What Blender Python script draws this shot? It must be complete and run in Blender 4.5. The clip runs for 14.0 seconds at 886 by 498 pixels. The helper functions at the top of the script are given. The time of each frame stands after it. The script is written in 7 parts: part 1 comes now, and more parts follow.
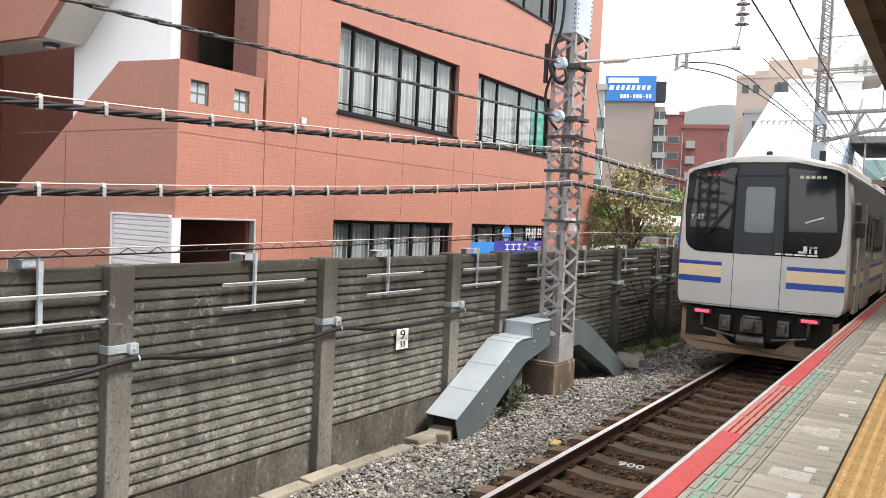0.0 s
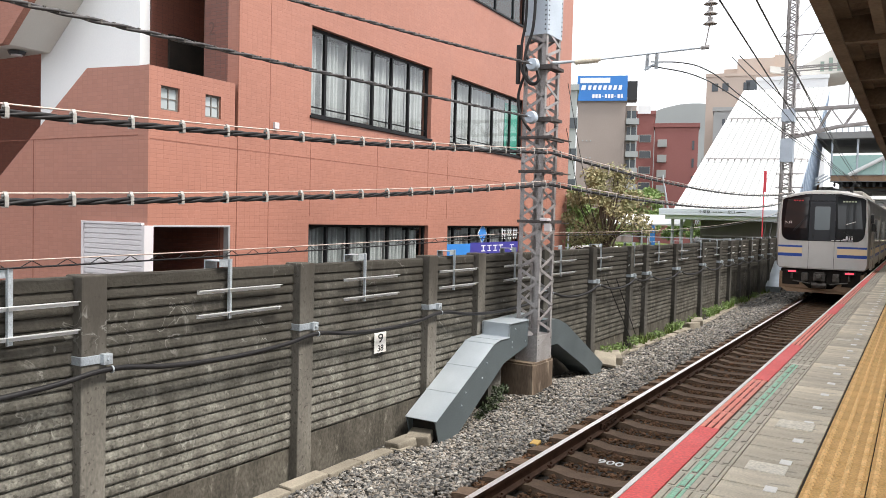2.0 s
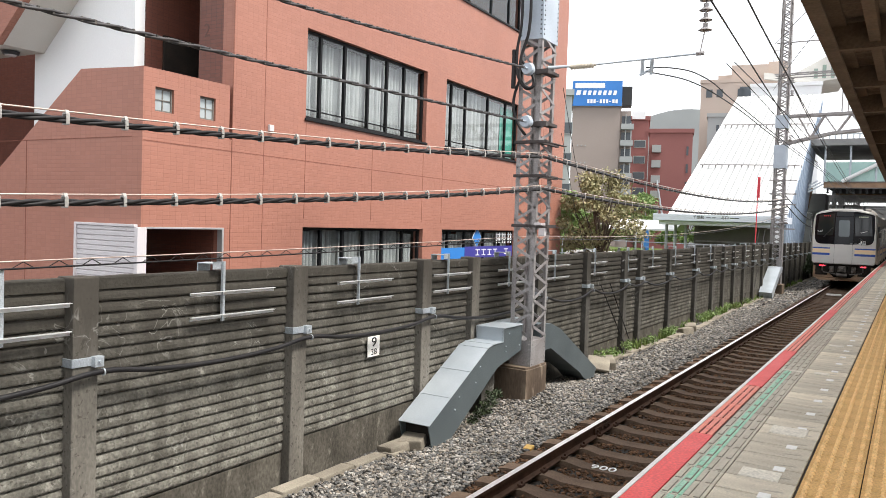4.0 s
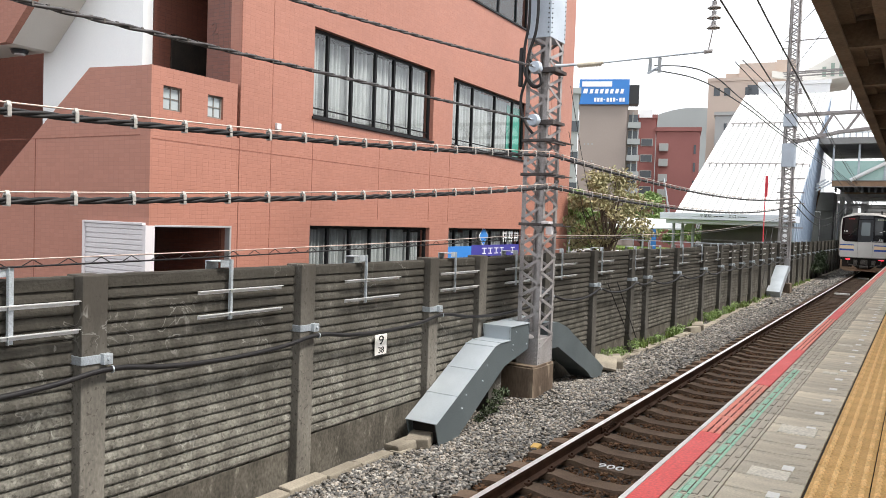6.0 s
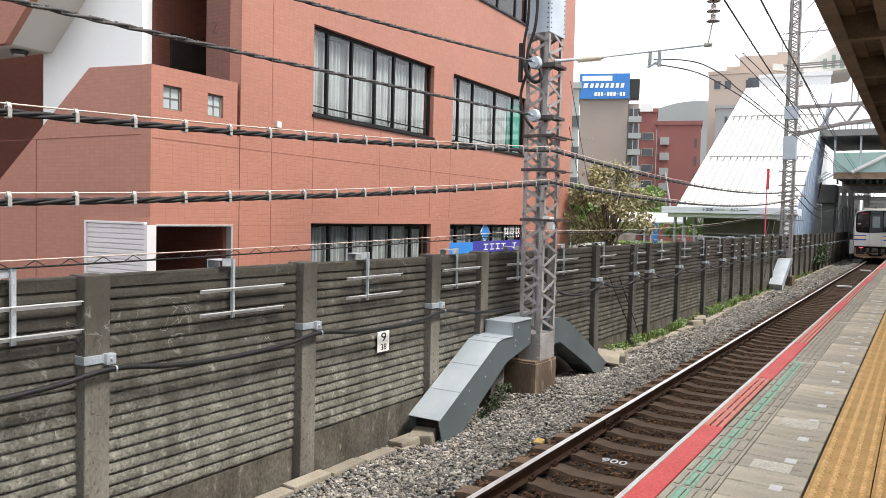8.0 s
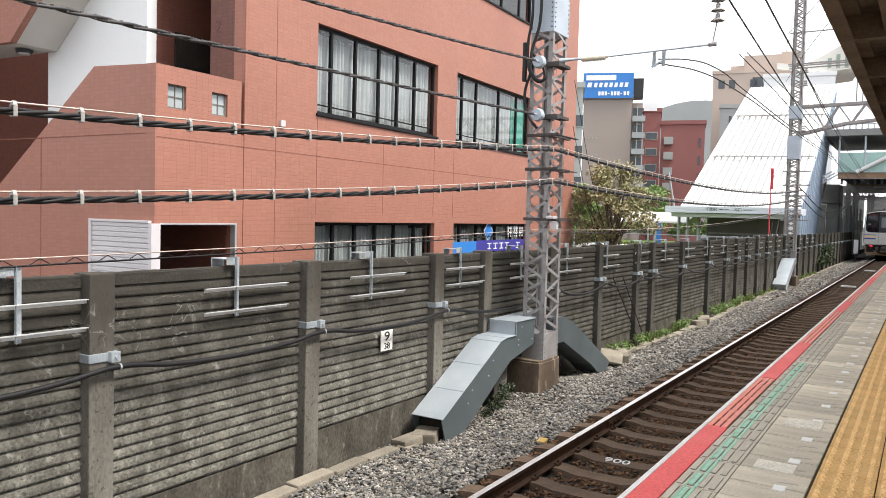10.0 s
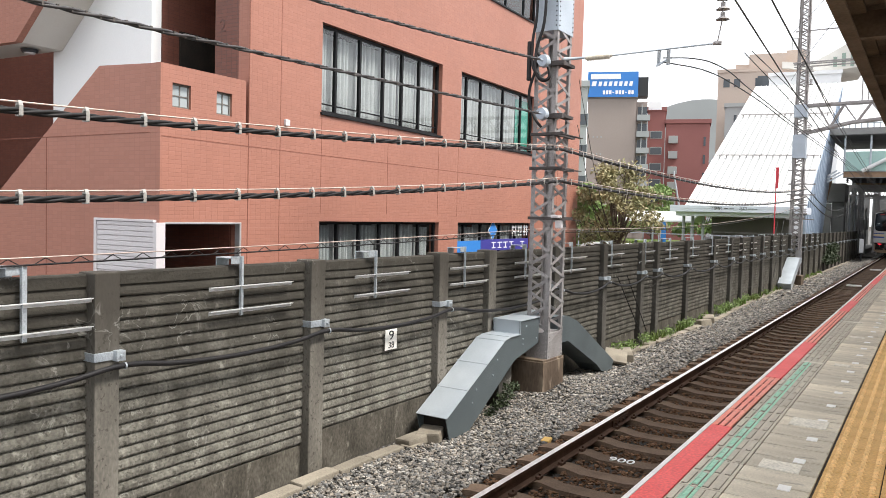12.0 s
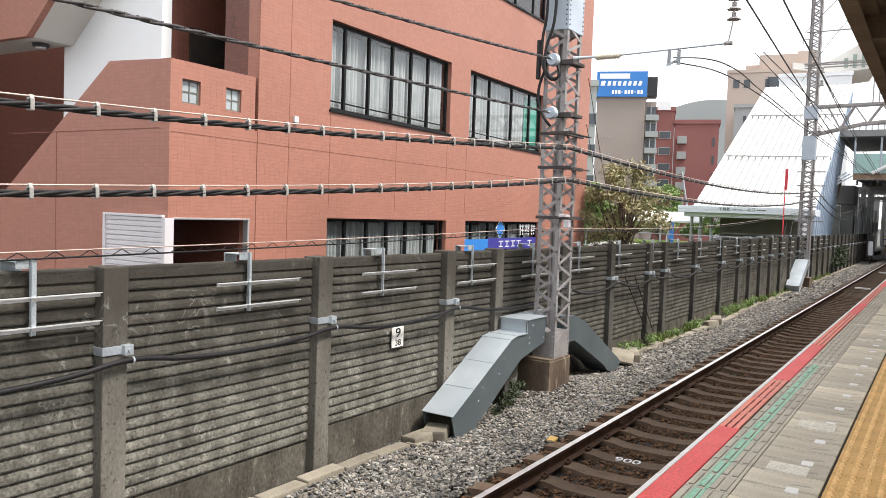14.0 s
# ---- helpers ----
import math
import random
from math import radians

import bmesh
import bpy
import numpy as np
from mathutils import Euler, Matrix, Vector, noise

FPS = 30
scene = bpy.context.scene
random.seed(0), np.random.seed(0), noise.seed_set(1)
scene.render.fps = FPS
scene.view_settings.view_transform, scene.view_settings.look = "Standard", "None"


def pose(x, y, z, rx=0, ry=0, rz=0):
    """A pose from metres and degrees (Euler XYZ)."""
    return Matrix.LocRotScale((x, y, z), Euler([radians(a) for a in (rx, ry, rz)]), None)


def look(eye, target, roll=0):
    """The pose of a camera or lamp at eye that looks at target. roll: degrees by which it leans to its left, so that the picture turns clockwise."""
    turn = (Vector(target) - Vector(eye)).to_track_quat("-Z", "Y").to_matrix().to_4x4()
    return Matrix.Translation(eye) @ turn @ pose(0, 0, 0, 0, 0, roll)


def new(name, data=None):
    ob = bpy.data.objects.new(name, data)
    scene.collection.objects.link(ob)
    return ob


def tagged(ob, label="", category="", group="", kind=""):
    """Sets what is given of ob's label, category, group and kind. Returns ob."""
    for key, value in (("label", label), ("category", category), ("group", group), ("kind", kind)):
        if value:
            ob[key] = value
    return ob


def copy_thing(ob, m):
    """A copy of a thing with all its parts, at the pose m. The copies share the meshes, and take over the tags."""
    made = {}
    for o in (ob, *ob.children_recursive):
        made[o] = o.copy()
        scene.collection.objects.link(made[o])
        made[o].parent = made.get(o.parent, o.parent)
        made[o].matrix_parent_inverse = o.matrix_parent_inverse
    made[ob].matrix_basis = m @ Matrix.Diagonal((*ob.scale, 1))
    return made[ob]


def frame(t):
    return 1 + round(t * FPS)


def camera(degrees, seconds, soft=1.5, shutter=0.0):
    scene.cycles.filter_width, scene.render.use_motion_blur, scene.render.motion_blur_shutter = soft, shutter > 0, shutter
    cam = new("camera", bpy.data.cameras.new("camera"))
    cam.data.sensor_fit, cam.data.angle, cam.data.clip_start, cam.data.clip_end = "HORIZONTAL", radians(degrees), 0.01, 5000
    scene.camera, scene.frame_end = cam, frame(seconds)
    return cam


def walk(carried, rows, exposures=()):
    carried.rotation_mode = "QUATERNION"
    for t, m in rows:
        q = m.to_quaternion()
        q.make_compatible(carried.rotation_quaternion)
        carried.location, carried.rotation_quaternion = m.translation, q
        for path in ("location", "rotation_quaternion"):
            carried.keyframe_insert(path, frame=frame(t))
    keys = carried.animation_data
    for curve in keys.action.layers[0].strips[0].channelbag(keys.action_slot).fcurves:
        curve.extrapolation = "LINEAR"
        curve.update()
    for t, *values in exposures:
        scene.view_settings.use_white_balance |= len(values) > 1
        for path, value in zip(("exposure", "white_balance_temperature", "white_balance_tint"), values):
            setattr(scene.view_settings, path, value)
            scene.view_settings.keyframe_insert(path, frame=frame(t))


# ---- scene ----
cam = camera(60.28, 14.0, soft=0.75)


def gaze(x, y, z, yaw, pitch, roll):
    """A camera pose: yaw is degrees to the left of the track's direction."""
    return Matrix.Translation((x, y, z)) @ Euler((radians(90 + pitch), 0, radians(yaw)), "XYZ").to_matrix().to_4x4() @ pose(0, 0, 0, 0, 0, roll)


PATH = [
    (0, gaze(2.794, -0.005, 2.523, 33.693, -2.566, 2.608)),
    (0.5, gaze(2.788, -0.004, 2.523, 32.818, -2.430, 2.518)),
    (1, gaze(2.786, 0.006, 2.523, 32.314, -2.501, 1.931)),
    (1.5, gaze(2.789, 0.001, 2.528, 32.085, -2.570, 1.496)),
    (2, gaze(2.794, -0.003, 2.526, 31.917, -2.337, 1.536)),
    (2.5, gaze(2.795, 0.001, 2.528, 31.659, -2.110, 1.670)),
    (3, gaze(2.794, 0.007, 2.530, 31.334, -2.048, 1.779)),
    (5.5, gaze(2.773, 0.010, 2.522, 31.793, -2.044, 2.208)),
    (6, gaze(2.776, 0.004, 2.524, 31.965, -2.166, 1.975)),
    (6.5, gaze(2.780, 0.009, 2.528, 31.915, -2.483, 1.665)),
    (7, gaze(2.781, 0.007, 2.532, 31.825, -2.594, 1.444)),
    (7.5, gaze(2.782, 0.011, 2.529, 31.869, -2.474, 1.374)),
    (8, gaze(2.783, 0.002, 2.527, 32.091, -2.453, 1.383)),
    (10.5, gaze(2.782, -0.004, 2.528, 32.438, -2.523, 1.550)),
    (11, gaze(2.782, -0.000, 2.527, 32.618, -2.461, 1.608)),
    (11.5, gaze(2.784, -0.002, 2.529, 32.680, -2.476, 1.590)),
    (12, gaze(2.782, -0.004, 2.529, 32.656, -2.605, 1.508)),
    (12.5, gaze(2.773, -0.002, 2.530, 32.780, -2.705, 1.744)),
    (13, gaze(2.772, -0.009, 2.528, 33.048, -2.625, 2.093)),
    (13.5, gaze(2.772, -0.004, 2.530, 33.206, -2.663, 2.162)),
    (14, gaze(2.772, -0.006, 2.526, 33.166, -2.749, 2.078)),
]

walk(cam, PATH, exposures=((0, 1.08), (0.5, 1.03), (1, 0.97), (2, 0.92), (8, 0.90), (14, 0.90)))

# ---- world and light ----
world = bpy.data.worlds.new("world")
scene.world = world
world.use_nodes = True
wn, wl = world.node_tree.nodes, world.node_tree.links
sky = wn.new("ShaderNodeTexSky")
sky.sky_type, sky.sun_disc = "NISHITA", False
sky.sun_elevation, sky.sun_rotation = radians(58), radians(84)
sky.air_density, sky.dust_density = 1.0, 3.0
veil = wn.new("ShaderNodeMix")
veil.data_type = "RGBA"
veil.inputs[0].default_value = 0.86
veil.inputs[7].default_value = (9.8, 10.0, 10.4, 1)
wl.new(sky.outputs[0], veil.inputs[6])
wl.new(veil.outputs[2], wn["Background"].inputs[0])
wn["Background"].inputs[1].default_value = 0.1
sun = new("sun", bpy.data.lights.new("sun", "SUN"))
sun.data.energy, sun.data.angle, sun.data.color = 3.0, radians(16), (1, 0.955, 0.89)
sun.matrix_world = look((0, 0, 0), (-0.52, -0.05, -0.85))


# ---- materials ----
def material(name, a, b=None, rough=0.7, metal=0.0, large=0.6, fine=40.0, bump=0.2, dist=0.004, stain=None, stain_at=0.55, stretch=(1, 1, 1), spec=0.5, by_piece=0.0, grainy=1.0, by_island=0.0):
    """Two tones mixed by a large noise, a fine grain, stains with a shape of their own and a fine relief."""
    m = bpy.data.materials.new(name)
    m.use_nodes = True
    n, l = m.node_tree.nodes, m.node_tree.links
    p = n["Principled BSDF"]
    b = b or tuple(c * 0.82 for c in a)
    tc, mp = n.new("ShaderNodeTexCoord"), n.new("ShaderNodeMapping")
    l.new(tc.outputs["Object"], mp.inputs[0])
    mp.inputs["Scale"].default_value = stretch
    big, small = n.new("ShaderNodeTexNoise"), n.new("ShaderNodeTexNoise")
    big.inputs["Scale"].default_value, big.inputs["Detail"].default_value = large, 6
    small.inputs["Scale"].default_value, small.inputs["Detail"].default_value = fine, 4
    l.new(mp.outputs[0], big.inputs[0])
    l.new(mp.outputs[0], small.inputs[0])
    mix = n.new("ShaderNodeMix")
    mix.data_type = "RGBA"
    ramp = n.new("ShaderNodeValToRGB")
    ramp.color_ramp.elements[0].position, ramp.color_ramp.elements[1].position = 0.35, 0.68
    l.new(big.outputs[0], ramp.inputs[0])
    l.new(ramp.outputs[0], mix.inputs[0])
    mix.inputs[6].default_value, mix.inputs[7].default_value = (*a, 1), (*b, 1)
    grain = n.new("ShaderNodeMix")
    grain.data_type, grain.blend_type = "RGBA", "MULTIPLY"
    gr = n.new("ShaderNodeMapRange")
    gr.inputs["From Min"].default_value, gr.inputs["From Max"].default_value = 0.3, 0.7
    gr.inputs["To Min"].default_value, gr.inputs["To Max"].default_value = 1 - 0.22 * grainy, 1 + 0.15 * grainy
    l.new(small.outputs[0], gr.inputs[0])
    grain.inputs[0].default_value = 1.0
    l.new(mix.outputs[2], grain.inputs[6])
    l.new(gr.outputs[0], grain.inputs[7])
    out = grain.outputs[2]
    if stain:
        sn, sr, sm = n.new("ShaderNodeTexNoise"), n.new("ShaderNodeValToRGB"), n.new("ShaderNodeMix")
        sm.data_type = "RGBA"
        sn.inputs["Scale"].default_value, sn.inputs["Detail"].default_value, sn.inputs["Roughness"].default_value = large * 2.3, 9, 0.65
        l.new(mp.outputs[0], sn.inputs[0])
        sr.color_ramp.elements[0].position, sr.color_ramp.elements[1].position = stain_at, stain_at + 0.13
        l.new(sn.outputs[0], sr.inputs[0])
        l.new(sr.outputs[0], sm.inputs[0])
        l.new(out, sm.inputs[6])
        sm.inputs[7].default_value = (*stain, 1)
        out = sm.outputs[2]
    if by_island:
        gi, gr2, gm = n.new("ShaderNodeNewGeometry"), n.new("ShaderNodeValToRGB"), n.new("ShaderNodeMix")
        gm.data_type, gm.blend_type = "RGBA", "MULTIPLY"
        gm.inputs[0].default_value = 1.0
        el = gr2.color_ramp.elements
        el[0].color, el[1].color = (1 - by_island, 1 - by_island, 1 - by_island, 1), (1 + by_island, 1 + by_island, 1 + by_island * 0.97, 1)
        warm = el.new(0.72)
        warm.color = (1.06, 0.95, 0.84, 1)
        cool = el.new(0.4)
        cool.color = (0.78, 0.80, 0.84, 1)
        l.new(gi.outputs["Random Per Island"], gr2.inputs[0])
        l.new(out, gm.inputs[6])
        l.new(gr2.outputs[0], gm.inputs[7])
        out = gm.outputs[2]
    if by_piece:
        oi, pr, pm = n.new("ShaderNodeObjectInfo"), n.new("ShaderNodeMapRange"), n.new("ShaderNodeMix")
        pm.data_type, pm.blend_type = "RGBA", "MULTIPLY"
        pm.inputs[0].default_value = 1.0
        pr.inputs["To Min"].default_value, pr.inputs["To Max"].default_value = 1 - by_piece, 1 + by_piece
        l.new(oi.outputs["Random"], pr.inputs[0])
        l.new(out, pm.inputs[6])
        l.new(pr.outputs[0], pm.inputs[7])
        out = pm.outputs[2]
    l.new(out, p.inputs["Base Color"])
    rr = n.new("ShaderNodeMapRange")
    rr.inputs["To Min"].default_value, rr.inputs["To Max"].default_value = max(0.03, rough - 0.12), min(1, rough + 0.1)
    l.new(big.outputs[0], rr.inputs[0])
    l.new(rr.outputs[0], p.inputs["Roughness"])
    p.inputs["Metallic"].default_value = metal
    p.inputs["Specular IOR Level"].default_value = spec if rough < 0.7 else spec * 0.3
    if bump:
        bn = n.new("ShaderNodeBump")
        bn.inputs["Strength"].default_value, bn.inputs["Distance"].default_value = bump, dist
        l.new(small.outputs[0], bn.inputs["Height"])
        l.new(bn.outputs[0], p.inputs["Normal"])
    return m


def brick_material(name, a, b, mortar, width=0.24, height=0.068, joint=0.006, bump=0.5):
    """Wall tiles laid in courses; runs round corners because the course length is x + y."""
    m = material(name, a, rough=0.55)
    n, l = m.node_tree.nodes, m.node_tree.links
    p = n["Principled BSDF"]
    tc, sep, add, com = n.new("ShaderNodeTexCoord"), n.new("ShaderNodeSeparateXYZ"), n.new("ShaderNodeMath"), n.new("ShaderNodeCombineXYZ")
    l.new(tc.outputs["Object"], sep.inputs[0])
    l.new(sep.outputs[0], add.inputs[0])
    l.new(sep.outputs[1], add.inputs[1])
    l.new(add.outputs[0], com.inputs[0])
    l.new(sep.outputs[2], com.inputs[1])
    br = n.new("ShaderNodeTexBrick")
    l.new(com.outputs[0], br.inputs[0])
    br.inputs["Color1"].default_value, br.inputs["Color2"].default_value, br.inputs["Mortar"].default_value = (*a, 1), (*b, 1), (*mortar, 1)
    br.inputs["Scale"].default_value = 1.0
    br.offset = 0.0
    br.inputs["Brick Width"].default_value, br.inputs["Row Height"].default_value = width, height
    br.inputs["Mortar Size"].default_value, br.inputs["Mortar Smooth"].default_value = joint, 0.3
    big = n.new("ShaderNodeTexNoise")
    big.inputs["Scale"].default_value, big.inputs["Detail"].default_value = 0.5, 6
    mr = n.new("ShaderNodeMapRange")
    mr.inputs["To Min"].default_value, mr.inputs["To Max"].default_value = 0.85, 1.12
    l.new(tc.outputs["Object"], big.inputs[0])
    l.new(big.outputs[0], mr.inputs[0])
    mul = n.new("ShaderNodeMix")
    mul.data_type, mul.blend_type = "RGBA", "MULTIPLY"
    mul.inputs[0].default_value = 1
    l.new(br.outputs["Color"], mul.inputs[6])
    l.new(mr.outputs[0], mul.inputs[7])
    l.new(mul.outputs[2], p.inputs["Base Color"])
    bn = n.new("ShaderNodeBump")
    bn.inputs["Strength"].default_value, bn.inputs["Distance"].default_value, bn.invert = bump, 0.006, True
    l.new(br.outputs["Fac"], bn.inputs["Height"])
    l.new(bn.outputs[0], p.inputs["Normal"])
    return m


def plain(name, c, rough=0.4, metal=0.0, emit=0.0, coat=0.0, spec=0.5):
    m = bpy.data.materials.new(name)
    m.use_nodes = True
    p = m.node_tree.nodes["Principled BSDF"]
    p.inputs["Base Color"].default_value, p.inputs["Roughness"].default_value, p.inputs["Metallic"].default_value = (*c, 1), rough, metal
    p.inputs["Coat Weight"].default_value = coat
    p.inputs["Specular IOR Level"].default_value = spec
    if emit:
        p.inputs["Emission Color"].default_value, p.inputs["Emission Strength"].default_value = (*c, 1), emit
    return m


def glass(name, tint=(0.8, 0.86, 0.86), see=0.6, rough=0.02):
    """A pane: clear part mixed with a mirror part."""
    m = bpy.data.materials.new(name)
    m.use_nodes = True
    n, l = m.node_tree.nodes, m.node_tree.links
    tr, gl, mx, fr, ad = n.new("ShaderNodeBsdfTransparent"), n.new("ShaderNodeBsdfGlossy"), n.new("ShaderNodeMixShader"), n.new("ShaderNodeFresnel"), n.new("ShaderNodeMath")
    tr.inputs[0].default_value = (*[c * see for c in tint], 1)
    gl.inputs["Roughness"].default_value = rough
    fr.inputs[0].default_value = 1.6
    ad.inputs[1].default_value = 0.04
    l.new(fr.outputs[0], ad.inputs[0])
    l.new(ad.outputs[0], mx.inputs[0])
    l.new(tr.outputs[0], mx.inputs[1])
    l.new(gl.outputs[0], mx.inputs[2])
    l.new(mx.outputs[0], n["Material Output"].inputs[0])
    return m


BRICK = brick_material("red_tile", (0.375, 0.164, 0.115), (0.34, 0.146, 0.102), (0.30, 0.128, 0.091), 0.118, 0.062, 0.004, 0.4)
SEALANT = material("brown_sealant", (0.255, 0.108, 0.078), (0.22, 0.092, 0.068), 0.8, large=3, fine=40, bump=0.05)
# dark copy of the red tile: shade on set-back walls is put into its colour
BRICK_DARK = brick_material("shaded_tile", (0.17, 0.062, 0.042), (0.14, 0.052, 0.036), (0.10, 0.038, 0.028), 0.118, 0.062, 0.0045)
CONCRETE = material("weathered_concrete", (0.20, 0.19, 0.162), (0.105, 0.098, 0.083), 0.92, large=4.5, fine=34, bump=0.9, dist=0.008, stain=(0.37, 0.355, 0.31), stain_at=0.575, by_piece=0.08, grainy=1.8)
BASECON = material("damp_stained_concrete", (0.125, 0.113, 0.093), (0.055, 0.049, 0.040), 0.95, large=2.6, fine=40, bump=0.7, grainy=1.6, stain=(0.29, 0.27, 0.225), stain_at=0.58, by_piece=0.1, stretch=(1, 1, 0.6))
POSTCON = material("post_concrete", (0.225, 0.208, 0.178), (0.115, 0.105, 0.09), 0.92, large=1.6, fine=45, bump=0.4, stain=(0.30, 0.28, 0.24), stain_at=0.64, stretch=(1, 1, 0.45), by_piece=0.1)
KERB = material("kerb_concrete", (0.31, 0.275, 0.218), (0.19, 0.166, 0.132), 0.9, large=2, fine=50, bump=0.4, by_piece=0.15)


def grime(m, top, colour):
    """Dark algae that runs down unevenly from the upper edge of a wall panel."""
    n, l = m.node_tree.nodes, m.node_tree.links
    p = n["Principled BSDF"]
    old = p.inputs["Base Color"].links[0].from_socket
    tc, sep, mp, no, ad, mr, mx = (n.new("ShaderNodeTexCoord"), n.new("ShaderNodeSeparateXYZ"), n.new("ShaderNodeMapping"), n.new("ShaderNodeTexNoise"), n.new("ShaderNodeMath"), n.new("ShaderNodeMapRange"), n.new("ShaderNodeMix"))
    oi, of = n.new("ShaderNodeObjectInfo"), n.new("ShaderNodeVectorMath")
    l.new(tc.outputs["Object"], sep.inputs[0])
    of.operation = "ADD"
    l.new(tc.outputs["Object"], of.inputs[0])
    l.new(oi.outputs["Location"], of.inputs[1])
    mp.inputs["Scale"].default_value = (3.2, 3.2, 0.7)
    l.new(of.outputs[0], mp.inputs[0])
    l.new(mp.outputs[0], no.inputs[0])
    no.inputs["Scale"].default_value, no.inputs["Detail"].default_value, no.inputs["Roughness"].default_value = 1.0, 9, 0.62
    ad.operation = "MULTIPLY_ADD"
    ad.inputs[1].default_value = 2.6
    l.new(no.outputs[0], ad.inputs[0])
    l.new(sep.outputs[2], ad.inputs[2])
    mr.inputs["From Min"].default_value, mr.inputs["From Max"].default_value = top - 0.15, top + 1.25
    mr.inputs["To Max"].default_value = 0.92
    l.new(ad.outputs[0], mr.inputs[0])
    mx.data_type = "RGBA"
    pit, pr, pm = n.new("ShaderNodeTexNoise"), n.new("ShaderNodeMapRange"), n.new("ShaderNodeMix")
    pit.inputs["Scale"].default_value, pit.inputs["Detail"].default_value = 26, 3
    l.new(of.outputs[0], pit.inputs[0])
    pr.inputs["From Min"].default_value, pr.inputs["From Max"].default_value, pr.inputs["To Max"].default_value = 0.60, 0.68, 0.75
    l.new(pit.outputs[0], pr.inputs[0])
    pm.data_type = "RGBA"
    l.new(pr.outputs[0], pm.inputs[0])
    l.new(old, pm.inputs[6])
    pm.inputs[7].default_value = (*colour, 1)
    old = pm.outputs[2]
    # pale lime runs: thin wandering lines where the concrete has wept
    lime, lr, patch, lm, lx = n.new("ShaderNodeTexNoise"), n.new("ShaderNodeValToRGB"), n.new("ShaderNodeTexNoise"), n.new("ShaderNodeMath"), n.new("ShaderNodeMix")
    lime.inputs["Scale"].default_value, lime.inputs["Detail"].default_value, lime.inputs["Distortion"].default_value = 3.4, 3, 0.8
    patch.inputs["Scale"].default_value, patch.inputs["Detail"].default_value = 1.7, 5
    el = lr.color_ramp.elements
    el[0].position, el[0].color, el[1].position, el[1].color = 0.487, (0, 0, 0, 1), 0.513, (0, 0, 0, 1)
    peak = el.new(0.5)
    peak.color = (1, 1, 1, 1)
    l.new(of.outputs[0], lime.inputs[0])
    l.new(of.outputs[0], patch.inputs[0])
    l.new(lime.outputs[0], lr.inputs[0])
    pq = n.new("ShaderNodeMapRange")
    pq.inputs["From Min"].default_value, pq.inputs["From Max"].default_value, pq.inputs["To Max"].default_value = 0.5, 0.64, 0.5
    l.new(patch.outputs[0], pq.inputs[0])
    lm.operation = "MULTIPLY"
    l.new(lr.outputs[0], lm.inputs[0])
    l.new(pq.outputs[0], lm.inputs[1])
    l.new(mr.outputs[0], mx.inputs[0])
    l.new(old, mx.inputs[6])
    mx.inputs[7].default_value = (*colour, 1)
    lx.data_type = "RGBA"
    l.new(lm.outputs[0], lx.inputs[0])
    l.new(mx.outputs[2], lx.inputs[6])
    lx.inputs[7].default_value = (0.44, 0.43, 0.39, 1)
    l.new(lx.outputs[2], p.inputs["Base Color"])


# darker copies of panel and post concrete: far-wall shade is put into the colour
SHADECON = material("shaded_algae_concrete", (0.12, 0.112, 0.094), (0.06, 0.055, 0.046), 0.93, large=4.0, fine=34, bump=0.9, dist=0.008, stain=(0.27, 0.26, 0.22), stain_at=0.6, by_piece=0.12, grainy=1.8)
SHADEPOST = material("shaded_post_concrete", (0.115, 0.107, 0.095), (0.06, 0.056, 0.049), 0.92, large=1.6, fine=45, bump=0.4, stain=(0.24, 0.225, 0.195), stain_at=0.66, stretch=(1, 1, 0.45), by_piece=0.12)
grime(CONCRETE, 1.75, (0.05, 0.045, 0.037))
grime(SHADECON, 1.6, (0.05, 0.045, 0.037))
grime(POSTCON, 2.05, (0.062, 0.055, 0.046))
grime(SHADEPOST, 1.95, (0.055, 0.05, 0.042))
FOOTING = material("rust_stained_concrete", (0.17, 0.128, 0.094), (0.09, 0.066, 0.05), 0.9, large=2.2, fine=40, stretch=(1, 1, 0.25), stain=(0.30, 0.24, 0.18), stain_at=0.6)
# sky reflected by the rods is put into this pale base colour
RODM = material("sky_bright_rod", (0.80, 0.80, 0.79), (0.70, 0.70, 0.70), 0.35, 0.25, large=4, fine=60, bump=0.03, grainy=0.3)
GALV = material("galvanised_steel", (0.50, 0.54, 0.57), (0.40, 0.44, 0.48), 0.42, 0.35, large=3, fine=90, bump=0.05)
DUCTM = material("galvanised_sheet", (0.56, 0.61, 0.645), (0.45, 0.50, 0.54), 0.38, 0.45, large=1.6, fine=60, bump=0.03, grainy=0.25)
# darker copy of the duct sheet: shade on its sides is put into the colour
DUCTS = material("shaded_duct_sheet", (0.125, 0.15, 0.158), (0.10, 0.12, 0.128), 0.5, 0.2, large=1.6, fine=60, bump=0.06)
LATTICE = material("grey_painted_steel", (0.335, 0.32, 0.315), (0.235, 0.215, 0.21), 0.6, 0.1, large=2.5, fine=50, bump=0.15, stain=(0.24, 0.15, 0.11), stain_at=0.66)
ARMDARK = material("dark_angle_steel", (0.10, 0.088, 0.085), (0.06, 0.052, 0.05), 0.7, 0.1, large=3, fine=40)
BOXPAINT = material("pale_blue_steel", (0.43, 0.485, 0.55), (0.37, 0.42, 0.48), 0.55, 0.05, large=2, fine=40, bump=0.08, stain=(0.42, 0.34, 0.30), stain_at=0.75, grainy=0.35)
